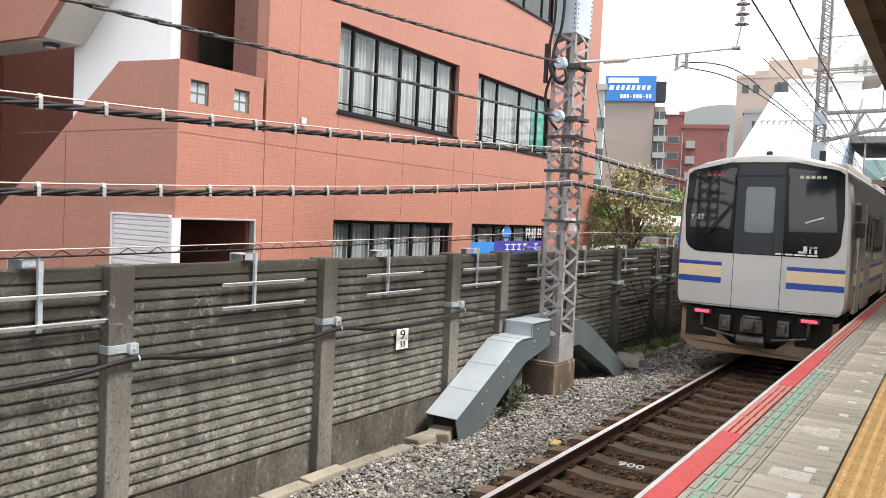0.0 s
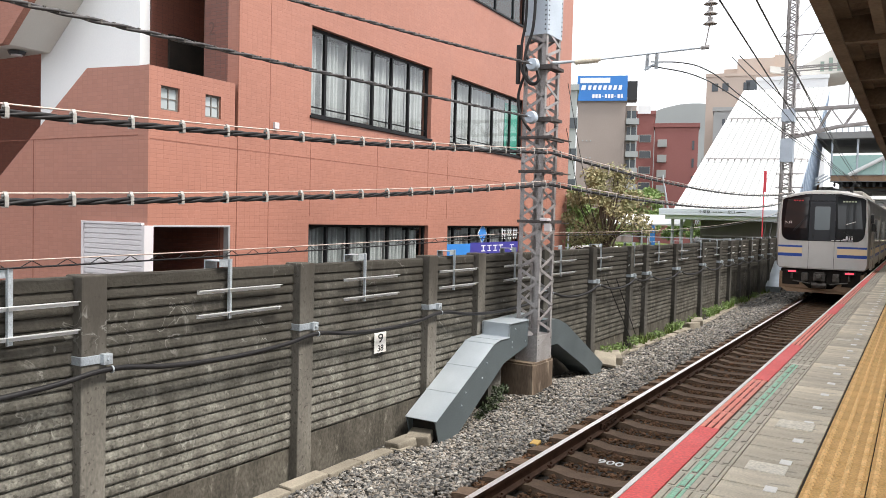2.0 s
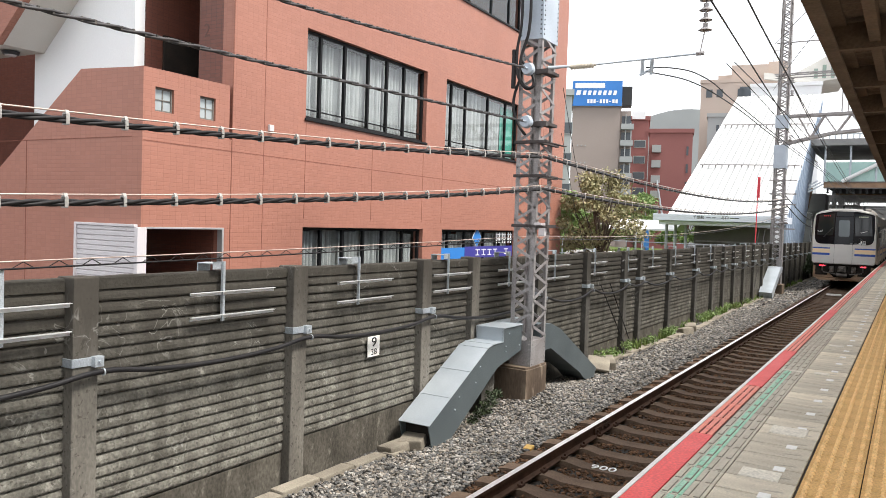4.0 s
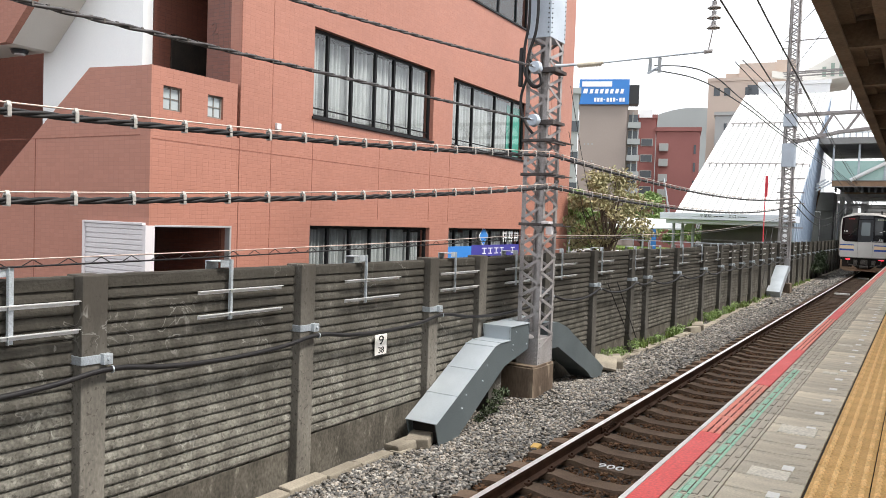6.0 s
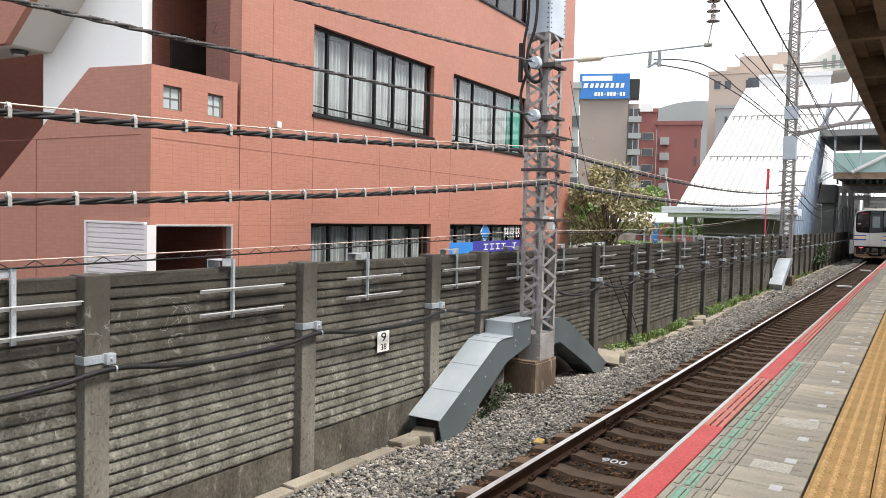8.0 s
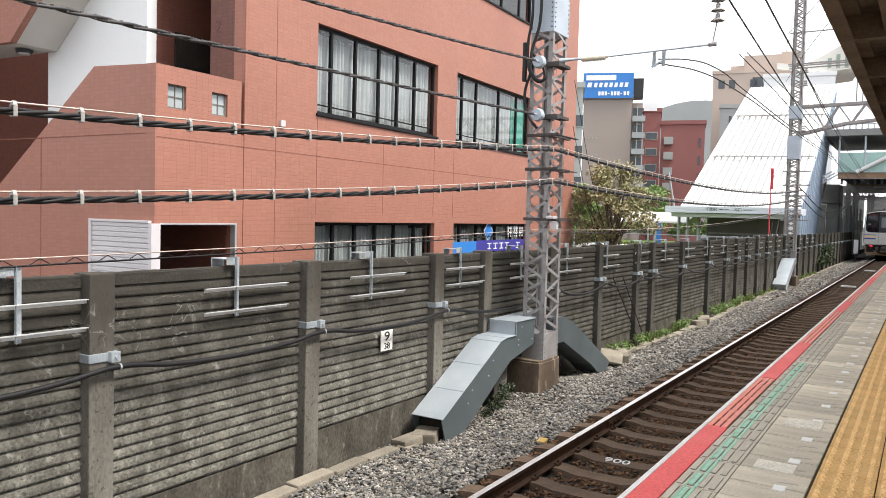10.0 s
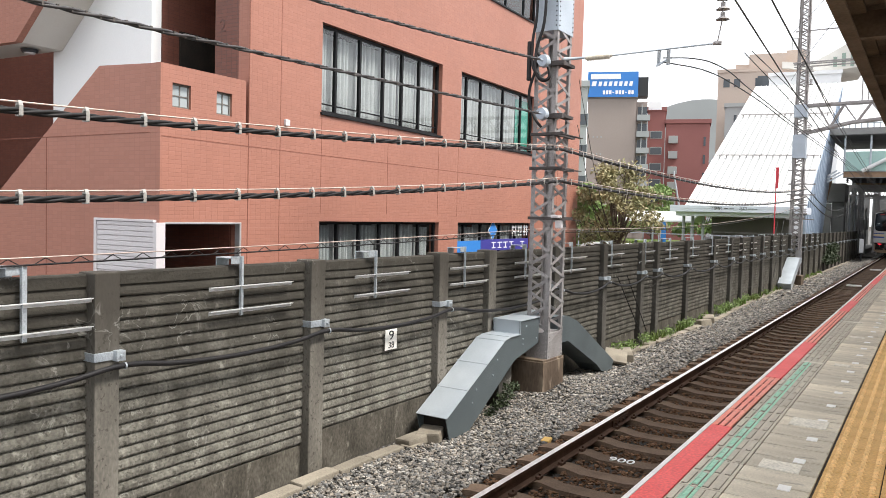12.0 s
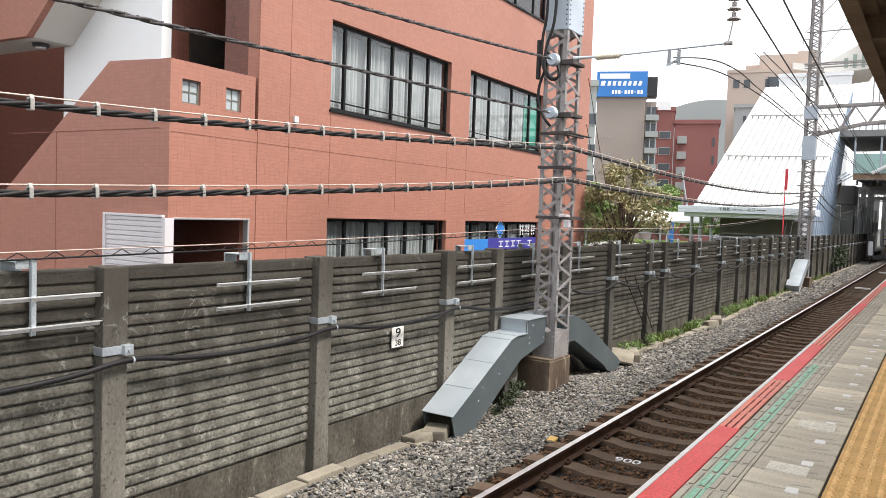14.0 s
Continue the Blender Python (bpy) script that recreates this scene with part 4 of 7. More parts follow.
prism(slat_bm, [(0, 0), (-0.018, 0.012), (-0.018, 0.06), (0, 0.075)], lambda p, q, d: (FX - 1.38 + d, 7.26 + p, q), 1.32)
SLAT = mesh_from(slat_bm, "shutter_slat", SHUT)
for k in range(35):
    piece("shutter_slat", SLAT, sh, pose(0, 0, -0.35 + 0.076 * k))
# white wall, soffit and upper flight
part("white_wall", boxes(((FX - 4.62, 8.58, 0), (FX - 1.85, 8.78, 9.5))), WHITEWALL, house, "smooth white rendered wall")
part("shaded_wall", boxes(((FX - 12, 11.2, -0.4), (FX - 4.62, 11.4, 9))), BRICK_DARK, house, "tiled wall deep in the stairwell, darkened for shade")
bm = bmesh.new()
prism(bm, [(-9, 5.40), (-4.33, 5.37), (-2.95, 6.57), (-2.95, 6.95), (-9, 6.95)], lambda p, q, d: (FX + p, 7.69 + d, q), 0.12)
part("upper_flight_wall", bm, BRICK, house, "red-brown tiled side of the upper stair flight")
bm = bmesh.new()
prism(bm, [(-9, 5.41), (-4.335, 5.38), (-2.96, 6.58), (-2.96, 6.9), (-4.4, 5.7), (-9, 5.7)], lambda p, q, d: (FX + p, 7.812 + d, q), 0.765)
part("stair_soffit", bm, SOFFIT, house, "pale grey underside of the upper stair")
lampb = bmesh.new()
bmesh.ops.create_cone(lampb, cap_ends=True, segments=20, radius1=0.13, radius2=0.155, depth=0.06, matrix=Matrix.Translation((FX - 4.75, 8.2, 5.335)))
part("ceiling_lamp", lampb, DOORGREY, house, "round flat dark-rimmed lamp under the stair")
lampb = bmesh.new()
bmesh.ops.create_cone(lampb, cap_ends=True, segments=20, radius1=0.09, radius2=0.10, depth=0.03, matrix=Matrix.Translation((FX - 4.75, 8.2, 5.295)))
part("lamp_cover", lampb, SHUT, house, "white lamp cover")
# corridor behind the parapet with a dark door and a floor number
part("corridor_wall", boxes(((FX - 2.05, 8.79, 2.5), (FX - 1.85, 12.5, 9.5))), BRICK_DARK, house, "tiled corridor wall with shade in its colour")
part("corridor_floor", boxes(((FX - 1.85, 7.5, 3.3), (FX - 0.23, 12.4, 3.5))), SOFFIT, house)
part("corridor_door", boxes(((FX - 1.86, 9.16, 3.5), (FX - 1.81, 9.95, 5.62)), bevel=0.006), UNDER, house, "dark grey steel door")
text_mesh("floor_number", "2", 0.3, BRICK_DARK, house, facing_back(FX - 0.62, 9.016, 5.55))
part("corridor_ceiling", boxes(((FX - 1.85, 8.79, 7.0), (FX - 0.26, 12.4, 7.2))), SOFFIT, house)
# small junction box, signs in the ground-floor window
part("junction_box", boxes(((FX, 9.84, 3.98), (FX + 0.05, 9.95, 4.09)), bevel=0.008), SHUT, house, "small white junction box")
sg = part("shop_sign", boxes(((FX - 0.09, 17.35, 1.60), (FX - 0.07, 20.3, 1.90))), SIGNNAVY, house, "dark violet-blue shop sign strip with white characters")
part("sign_end", boxes(((FX - 0.09, 15.95, 1.60), (FX - 0.07, 17.345, 1.88))), BILLBLUE, sg, "bright blue end of the sign strip")
for k in range(6):
    y = 17.95 + 0.36 * k
    if k == 4:
        continue
    part("sign_stroke", boxes(((FX - 0.07, y, 1.80), (FX - 0.064, y + 0.26, 1.825)), ((FX - 0.07, y + 0.11, 1.68), (FX - 0.064, y + 0.15, 1.80)), ((FX - 0.07, y + 0.02, 1.66), (FX - 0.064, y + 0.24, 1.685))), WHITE, sg)
dia = bmesh.new()
box(dia, (-0.006, -0.17, -0.17), (0.006, 0.17, 0.17), turn=Matrix.Translation((FX - 0.07, 18.02, 2.14)) @ pose(0, 0, 0, 45, 0, 0))
part("diamond_sign", dia, BILLBLUE, sg, "blue diamond sign with a white edge")
edge = bmesh.new()
box(edge, (-0.004, -0.19, -0.19), (0.004, 0.19, 0.19), turn=Matrix.Translation((FX - 0.076, 18.02, 2.14)) @ pose(0, 0, 0, 45, 0, 0))
part("diamond_edge", edge, WHITE, sg, "white edge")
for k in range(3):
    y = 19.2 + 0.38 * k
    part("sign_stroke", boxes(((FX - 0.085, y, 2.2), (FX - 0.08, y + 0.3, 2.24)), ((FX - 0.085, y, 2.08), (FX - 0.08, y + 0.3, 2.11)), ((FX - 0.085, y + 0.05, 1.98), (FX - 0.08, y + 0.1, 2.28)), ((FX - 0.085, y + 0.2, 1.98), (FX - 0.08, y + 0.25, 2.28))), WHITE, sg)

# ---- lattice masts ----
def lattice(bm, x0, x1, y0, y1, z0, z1, leg=0.065, bar=0.045, step=0.42, taper=1.0):
    """Four angle legs and zigzag bracing on all four sides."""
    cx, cy = (x0 + x1) / 2, (y0 + y1) / 2

    def at(px, py, z):
        k = 1 + (taper - 1) * (z - z0) / (z1 - z0)
        return Vector((cx + (px - cx) * k, cy + (py - cy) * k, z))

    t = 0.008
    for px in (x0, x1):
        for py in (y0, y1):
            sx, sy = (1 if px == x0 else -1), (1 if py == y0 else -1)
            a, b = at(px, py, z0), at(px, py, z1)
            beam(bm, a + Vector((sx * leg / 2, 0, 0)), b + Vector((sx * leg / 2, 0, 0)), leg, t)
            beam(bm, a + Vector((0, sy * leg / 2, 0)), b + Vector((0, sy * leg / 2, 0)), t, leg)
    n = int((z1 - z0) / step)
    for i in range(n):
        za, zb = z0 + (z1 - z0) * i / n, z0 + (z1 - z0) * (i + 1) / n
        zm = (za + zb) / 2
        for f in range(4):
            ca = [(x0, y0), (x1, y0), (x1, y1), (x0, y1)][f]
            cb = [(x1, y0), (x1, y1), (x0, y1), (x0, y0)][f]
            inw = Vector((0, 0, 0))
            for za2, zb2, p, q in ((za, zm, ca, cb), (zm, zb, cb, ca)):
                a, b = at(*p, za2) + inw, at(*q, zb2) + inw
                d = (b - a).normalized()
                nrm = Vector((1, 0, 0)) if f % 2 else Vector((0, 1, 0))
                side = d.cross(nrm).normalized() * bar / 2
                off = nrm * (0.006 if (f in (1, 2)) else -0.006)
                for o1, o2 in ((0, 1),):
                    v = [a + side + off, a - side + off, b - side + off, b + side + off]
                    w = [c + nrm * 0.008 for c in v]
                    vs = [bm.verts.new(c) for c in v + w]
                    for fc in ((0, 1, 2, 3), (7, 6, 5, 4), (0, 4, 5, 1), (1, 5, 6, 2), (2, 6, 7, 3), (3, 7, 4, 0)):
                        bm.faces.new([vs[k] for k in fc])
    bmesh.ops.recalc_face_normals(bm, faces=bm.faces[:])


MX0, MX1, MY0, MY1 = -2.53, -2.17, 10.8, 11.33


def rivets(bm, face, a0, z0, z1, n):
    for k in range(n):
        z = z0 + (z1 - z0) * k / (n - 1)
        bmesh.ops.create_icosphere(bm, subdivisions=1, radius=0.013, matrix=Matrix.Translation((a0, face, z)))


def make_mast():
    t = thing("catenary_mast", "grey riveted steel lattice mast on a rust-stained concrete footing", "mast")
    bm = bmesh.new()
    lattice(bm, MX0, MX1, MY0, MY1, 0.55, 5.45, step=0.40)
    part("lattice", bm, LATTICE, t)
    bm = bmesh.new()
    box(bm, (MX0 - 0.008, MY0 - 0.008, 0.30), (MX1 + 0.008, MY1 + 0.008, 0.72), bevel=0.004)
    for x in (MX0 + 0.03, MX1 - 0.03):
        rivets(bm, MY0 - 0.01, x, 0.36, 0.66, 5)
    for y in (MY0 + 0.04, MY1 - 0.04):
        for k in range(6):
            bmesh.ops.create_icosphere(bm, subdivisions=1, radius=0.013, matrix=Matrix.Translation((MX1 + 0.01, y, 0.28 + 0.076 * k)))
    part("base_plate", bm, LATTICE, t, "riveted base plates")
    bm = bmesh.new()
    box(bm, (MX0 - 0.02, MY0 - 0.02, 5.38), (MX1 + 0.02, MY1 + 0.02, 8.6), bevel=0.004)
    part("plated_shaft", bm, BOXPAINT, t, "pale blue plated shaft with rivet rows")
    bm = bmesh.new()
    for x in (MX0 + 0.015, MX1 - 0.015):
        rivets(bm, MY0 - 0.022, x, 5.45, 8.4, 42)
    for y in (MY0 + 0.02, MY1 - 0.02):
        for k in range(42):
            bmesh.ops.create_icosphere(bm, subdivisions=1, radius=0.013, matrix=Matrix.Translation((MX1 + 0.022, y, 5.45 + 0.072 * k)))
    part("rivet_row", bm, UNDER, t, "dark rivets")
    bm = bmesh.new()
    prism(bm, [(-0.47, -0.40), (0.42, -0.40), (0.47, -0.2), (0.47, 0.3), (0.35, 0.47), (-0.40, 0.47), (-0.47, 0.38)], lambda p, q, d: (-2.41 + p * 0.64, 11.0 + q * 0.98, -0.6 + d), 0.92)
    bmesh.ops.bevel(bm, geom=[e for e in bm.edges if all(v.co.z > 0.2 for v in e.verts)], offset=0.03, segments=2, affect="EDGES")
    part("footing", bm, FOOTING, t, "brown-stained concrete footing")
    for z in (2.485, 3.255, 3.775):
        bm = boxes(((-2.53, 10.70, z), (-1.98, 10.76, z + 0.012)), ((-2.53, 10.70, z), (-1.98, 10.712, z + 0.045)), ((-1.99, 10.70, z), (-1.93, 11.35, z + 0.012)), ((-2.15, 10.76, z), (-2.09, 11.42, z + 0.05)))
        part("cross_arm", bm, ARMDARK, t, "dark angle-steel cross arm")
    for z in (4.067, 4.862):
        bm = boxes(((-2.2, 10.74, z), (-2.06, 11.25, z + 0.045)), ((-2.36, 10.72, z - 0.03), (-2.02, 10.79, z + 0.04)))
        part("bracket", bm, ARMDARK, t)
        bm = bmesh.new()
        tube(bm, (-2.28, 10.52, z + 0.02), (-2.28, 10.60, z + 0.02), 0.085, 20, 0.1)
        tube(bm, (-2.28, 10.60, z + 0.02), (-2.28, 10.74, z + 0.02), 0.05, 14)
        tube(bm, (-2.28, 10.42, z + 0.02), (-2.28, 10.52, z + 0.02), 0.018, 8)
        part("strain_insulator", bm, BOXPAINT, t, "grey disc strain insulator", smooth=False)
    # drooping black cable loop at the top
    curve_tube("down_cable", [(-2.50, 10.70, 6.4), (-2.47, 10.68, 5.6), (-2.52, 10.66, 5.15), (-2.44, 10.64, 4.72), (-2.28, 10.66, 4.60), (-2.24, 10.70, 4.74), (-2.36, 10.72, 4.95), (-2.5, 10.7, 4.7), (-2.56, 10.68, 4.35), (-2.43, 10.66, 4.02), (-2.33, 10.66, 3.9)], 0.022, RUBBER, t, "looped black cable")
    curve_tube("down_cable", [(-2.36, 10.70, 6.5), (-2.34, 10.68, 5.5), (-2.46, 10.66, 5.0), (-2.4, 10.64, 4.68), (-2.25, 10.66, 4.62), (-2.27, 10.70, 4.82), (-2.46, 10.7, 5.05)], 0.024, RUBBER, t, "looped black cable")
    part("cable_sleeve", boxes(((-2.60, 10.64, 4.62), (-2.54, 10.70, 5.22)), bevel=0.015), RUBBER, t)
    part("lamp_box", boxes(((-2.06, 10.68, 2.36), (-1.96, 10.76, 2.48)), ((-2.10, 10.6, 2.52), (-1.98, 10.76, 2.56)), bevel=0.008), SHUT, t, "small white junction box")
    return t


make_mast()


def catenary_arm():
    t = thing("overhead_line_support", "steel pull-off arm with a ribbed cream insulator", "overhead line")
    bm = bmesh.new()
    tube(bm, (-2.15, 11.0, 4.97), (-1.86, 11.15, 5.0), 0.03, 10, 0.018)
    tube(bm, (-1.46, 11.2, 5.005), (0.16, 11.2, 5.04), 0.013, 8)
    part("arm_tube", bm, GALV, t)
    bm = bmesh.new()
    for k in range(8):
        x = -1.84 + 0.048 * k
        tube(bm, (x, 11.2, 5.0), (x + 0.03, 11.2, 5.0), 0.052, 14, 0.034)
    tube(bm, (-1.87, 11.2, 5.0), (-1.44, 11.2, 5.005), 0.024, 10)
    part("insulator", bm, PORCELAIN, t, "ribbed cream insulator")
    bm = bmesh.new()
    tube(bm, (0.1, 11.2, 5.03), (0.155, 11.2, 5.36), 0.009, 6)
    tube(bm, (0.155, 11.2, 5.36), (0.18, 11.2, 7.4), 0.012, 6)
    tube(bm, (0.05, 11.2, 5.04), (0.16, 11.2, 5.04), 0.03, 8)
    part("hanger_rod", bm, LATTICE, t)
    bm = bmesh.new()
    for z in (5.36, 5.50, 5.64, 5.78):
        tube(bm, (0.16, 11.2, z), (0.16, 11.2, z + 0.035), 0.095, 18, 0.05)
        tube(bm, (0.16, 11.2, z + 0.035), (0.16, 11.2, z + 0.1), 0.032, 10)
    part("disc_insulator", bm, LATTICE, t, "stack of grey disc insulators")
    bm = bmesh.new()
    for x in (-0.72, -0.58):
        beam(bm, (x, 11.2, 5.01), (x - 0.02, 11.25, 4.8), 0.05, 0.015)
    beam(bm, (-0.76, 11.2, 4.79), (-0.56, 11.25, 4.9), 0.03, 0.03)
    part("pull_off_clamp", bm, GALV, t)


catenary_arm()

# ---- sheet-metal cable duct over the footing ----
def make_duct():
    t = thing("cable_duct", "galvanised sheet-metal cable duct stepping over the mast footing", "cable duct")
    prof = [(8.22, -0.42), (8.10, -0.07), (9.62, 0.74), (9.80, 0.77), (10.10, 0.77), (10.10, 0.97), (10.74, 0.97), (10.74, 0.58), (9.98, 0.42), (9.86, 0.36), (8.55, -0.42)]
    bm = bmesh.new()
    prism(bm, prof, lambda p, q, d: (-2.30 - d, p, q), 0.012)
    part("side_sheet", bm, DUCTS, t, "galvanised side sheet with shade in its grey")
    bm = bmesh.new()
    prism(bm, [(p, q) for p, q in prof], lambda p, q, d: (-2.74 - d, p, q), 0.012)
    part("side_sheet", bm, DUCTS, t, "galvanised side sheet with shade in its grey")
    tops = [(8.10, -0.07), (8.62, 0.207), (9.13, 0.479), (9.62, 0.74), (9.80, 0.77), (10.10, 0.77), (10.10, 0.97), (10.74, 0.97)]
    for (a, b), (c, d) in zip(tops, tops[1:]):
        bm = bmesh.new()
        if a == c:
            box(bm, (-2.76, a, b), (-2.29, a + 0.008, d))
            part("riser_sheet", bm, DUCTM, t)
            continue
        L = math.hypot(c - a, d - b)
        m = Matrix.Translation((0, a, b)) @ pose(0, 0, 0, math.degrees(math.atan2(d - b, c - a)), 0, 0)
        box(bm, (-2.765, 0.002, 0.0), (-2.285, L - 0.002, 0.012), turn=m, bevel=0.003)
        box(bm, (-2.77, L - 0.02, 0.004), (-2.28, L - 0.002, 0.018), turn=m)
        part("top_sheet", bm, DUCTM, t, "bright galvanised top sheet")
    bm = boxes(((-2.74, 8.25, -0.4), (-2.32, 8.27, -0.1)))
    part("inner_liner", bm, UNDER, t)
    bm = bmesh.new()
    for y, z in ((8.75, 0.02), (8.85, 0.18), (9.3, 0.3), (9.42, 0.5), (10.2, 0.62), (10.2, 0.7), (10.66, 0.66), (10.3, 0.88)):
        bmesh.ops.create_icosphere(bm, subdivisions=1, radius=0.014, matrix=Matrix.Translation((-2.298, y, z)))
    part("screw", bm, GALV, t)
    far = [(11.45, 0.90), (11.88, 0.88), (12.29, 0.75), (14.12, -0.19), (14.0, -0.45), (13.5, -0.30), (13.26, -0.15), (11.9, 0.46), (11.45, 0.46)]
    bm = bmesh.new()
    prism(bm, far, lambda p, q, d: (-2.30 - d, p, q), 0.44)
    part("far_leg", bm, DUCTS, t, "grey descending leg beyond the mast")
    bm = boxes(((-2.78, 10.73, 0.60), (-2.56, 11.46, 0.985)))
    part("bridge_piece", bm, DUCTM, t)


make_duct()
bm = bmesh.new()
prism(bm, [(-0.2, -0.5), (0.2, -0.5), (0.2, 0.35), (-0.2, 0.35)], lambda p, q, d: (-2.85 + d, 10.15 + p, q), 0.3)
# shade of the hollow below the duct is put into the block's colour
solid("duct_support", bm, SHADEPOST, "concrete block under the duct, shade in its colour", "concrete block")

# ---- wall brackets, clamps and cables ----
def wall_bracket(y):
    """A hook over the wall with two rods."""
    t = thing("cable_bracket", "galvanised hanger hooked over the wall with two horizontal rods", "bracket", "cable brackets", m=pose(0, y, 0))
    part("strap", boxes(((-2.845, -0.026, 1.50), (-2.837, 0.026, 2.075)), ((-2.845, -0.026, 1.50), (-2.81, -0.020, 2.07)), bevel=0.002), GALV, t)
    part("hook", boxes(((-3.06, -0.13, 2.05), (-2.836, 0.026, 2.06)), ((-3.06, -0.13, 1.92), (-3.05, 0.026, 2.06)), ((-2.846, -0.13, 2.0), (-2.838, -0.028, 2.075)), bevel=0.002), GALV, t)
    for z in (1.53, 1.755):
        bm = boxes(((-2.836, -0.40, z), (-2.830, 0.68, z + 0.034)), ((-2.836, -0.40, z + 0.030), (-2.80, 0.68, z + 0.036)))
        part("rod", bm, RODM, t, "angle rod with sky glare in its colour")
    return t


first_bracket = wall_bracket(3.05)
for y in (0.9, 5.16, 7.28, 9.36, 11.3, 13.2, 15.3, 17.5, 19.5, 21.7, 23.9, 26.1, 28.2, 30.2, 32.4, 34.5, 36.8, 39.2, 41.5, 44, 46.5, 49):
    copy_thing(first_bracket, pose(0, y, 0))


def clamp():
    t = thing("cable_clamp", "grey steel strap clamped round a wall post", "clamp", "cable clamps", m=pose(0, 3.70, 0))
    part("strap", boxes(((-2.795, -0.128, 1.275), (-2.775, 0.128, 1.345)), ((-2.92, 0.114, 1.275), (-2.775, 0.128, 1.345)), ((-2.92, -0.128, 1.275), (-2.775, -0.114, 1.345)), bevel=0.004), GALV, t)
    part("lug", boxes(((-2.80, 0.045, 1.265), (-2.73, 0.128, 1.352)), bevel=0.006), GALV, t)
    bm = bmesh.new()
    bmesh.ops.create_cone(bm, cap_ends=True, segments=8, radius1=0.014, radius2=0.012, depth=0.02, matrix=Matrix.Translation((-2.722, 0.085, 1.31)) @ pose(0, 0, 0, 0, 90, 0))
    part("bolt", bm, GALV, t)
    bm = bmesh.new()
    tube(bm, (-2.735, 0.115, 1.222), (-2.735, 0.128, 1.222), 0.031, 12)
    part("cable_ring", bm, GALV, t, "steel cable ring")
    return t


first_clamp = clamp()
CLAMPS = [y for y in POSTS if y > 0 and y != 10.12]
for y in CLAMPS:
    if y != 3.70:
        copy_thing(first_clamp, pose(0, y, 0))
pts = []
for a, b in zip(CLAMPS[:20], CLAMPS[1:21]):
    sag = (0.085 if a < 8 else 0.14) * min(1, (b - a) / 2.5)
    for k in range(5):
        u = k / 5
        pts.append((-2.735, a + 0.12 + (b - a) * u, 1.225 - sag * 4 * u * (1 - u)))
curve_tube("wall_cable", pts, 0.0235, RUBBER, None, "sagging black cable clamped along the wall", "cable")


def sagging(x0, x1, y0, y1, z0, z1, sag, n):
    out = []
    for k in range(n + 1):
        u = k / n
        out.append((x0 + (x1 - x0) * u, y0 + (y1 - y0) * u, z0 + (z1 - z0) * u - 4 * sag * u * (1 - u)))
    return out


def bundle(zmast, z2, sag, sag2):
    """A twisted cable hung from a messenger wire by clips, in two spans."""
    t = thing("aerial_cable", "twisted black aerial cable clipped under a bare messenger wire", "cable", "aerial cables")
    for (ya, yb, za, zb, n, xa, xb, dip) in ((-19, 10.75, zmast, zmast, 70, -2.05, -2.03, sag), (10.75, 39.3, zmast, z2, 60, -2.03, -2.25, sag2)):
        base = sagging(xa, xb, ya, yb, za, zb, dip, n)
        wire = [(p[0], p[1], p[2] + 0.055) for p in base[::2]]
        curve_tube("messenger_wire", wire, 0.0065, COPPERISH, t, "bare coppery messenger wire", res=1)
        for ph in (0, 2.1, 4.2):
            line = []
            m = n * 6
            for k in range(m + 1):
                u = k / m
                i = min(int(u * n), n - 1)
                f = u * n - i
                p = [base[i][c] * (1 - f) + base[i + 1][c] * f for c in range(3)]
                w = (ya + (yb - ya) * u) * 2 * math.pi / 0.62 + ph
                line.append((p[0] + 0.0125 * math.cos(w), p[1], p[2] + 0.0125 * math.sin(w)))
            curve_tube("strand", line[::1] if ya < 0 else line[::2], 0.0135, RUBBER, t, res=1)
        bm = bmesh.new()
        box(bm, (-0.02, -0.013, -0.034), (0.02, 0.013, -0.024))
        box(bm, (0.018, -0.013, -0.03), (0.024, 0.013, 0.035))
        box(bm, (-0.024, -0.013, -0.03), (-0.018, 0.013, 0.035))
        prism(bm, [(-0.024, 0.035), (0.024, 0.035), (0.006, 0.066), (-0.006, 0.066)], lambda p, q, d: (p, d - 0.013, q), 0.026)
        me = mesh_from(bm, "clip", CLIPM)
        y = 1.25 if ya < 0 else 11.15
        while y < yb - 0.1:
            u = (y - ya) / (yb - ya)
            i = min(int(u * n), n - 1)
            f = u * n - i
            p = [base[i][c] * (1 - f) + base[i + 1][c] * f for c in range(3)]
            piece("clip", me, t, pose(p[0], y, p[2]))
            y += 0.445
    return t


bundle(3.565, 4.15, 0.58, 0.35)
bundle(3.08, 3.80, 0.665, 0.37)


def twisted(y0, z0, y1, z1, sag, x, label):
    t = thing("service_cable", label, "cable", "service cables")
    base = sagging(x, x, y0, y1, z0, z1, sag, 60)
    for ph in (0, 3.14):
        line = []
        for k in range(241):
            u = k / 240
            i = min(int(u * 60), 59)
            f = u * 60 - i
            p = [base[i][c] * (1 - f) + base[i + 1][c] * f for c in range(3)]
            w = (p[1]) * 2 * math.pi / 0.5 + ph
            line.append((p[0] + 0.009 * math.cos(w), p[1], p[2] + 0.009 * math.sin(w)))
        curve_tube("strand", line, 0.0125, SERVICE, t, res=1)
    bm = bmesh.new()
    for k in range(90):
        y = 1.5 + 0.105 * k
        u = (y - y0) / (y1 - y0)
        p = z0 + (z1 - z0) * u - 4 * sag * u * (1 - u)
        box(bm, (x - 0.014, y - 0.008, p - 0.014), (x + 0.014, y + 0.008, p + 0.018))
    tagged(part("binding", bm, COUPLER, t, "grey binding wire"), kind="stuff")
    return t


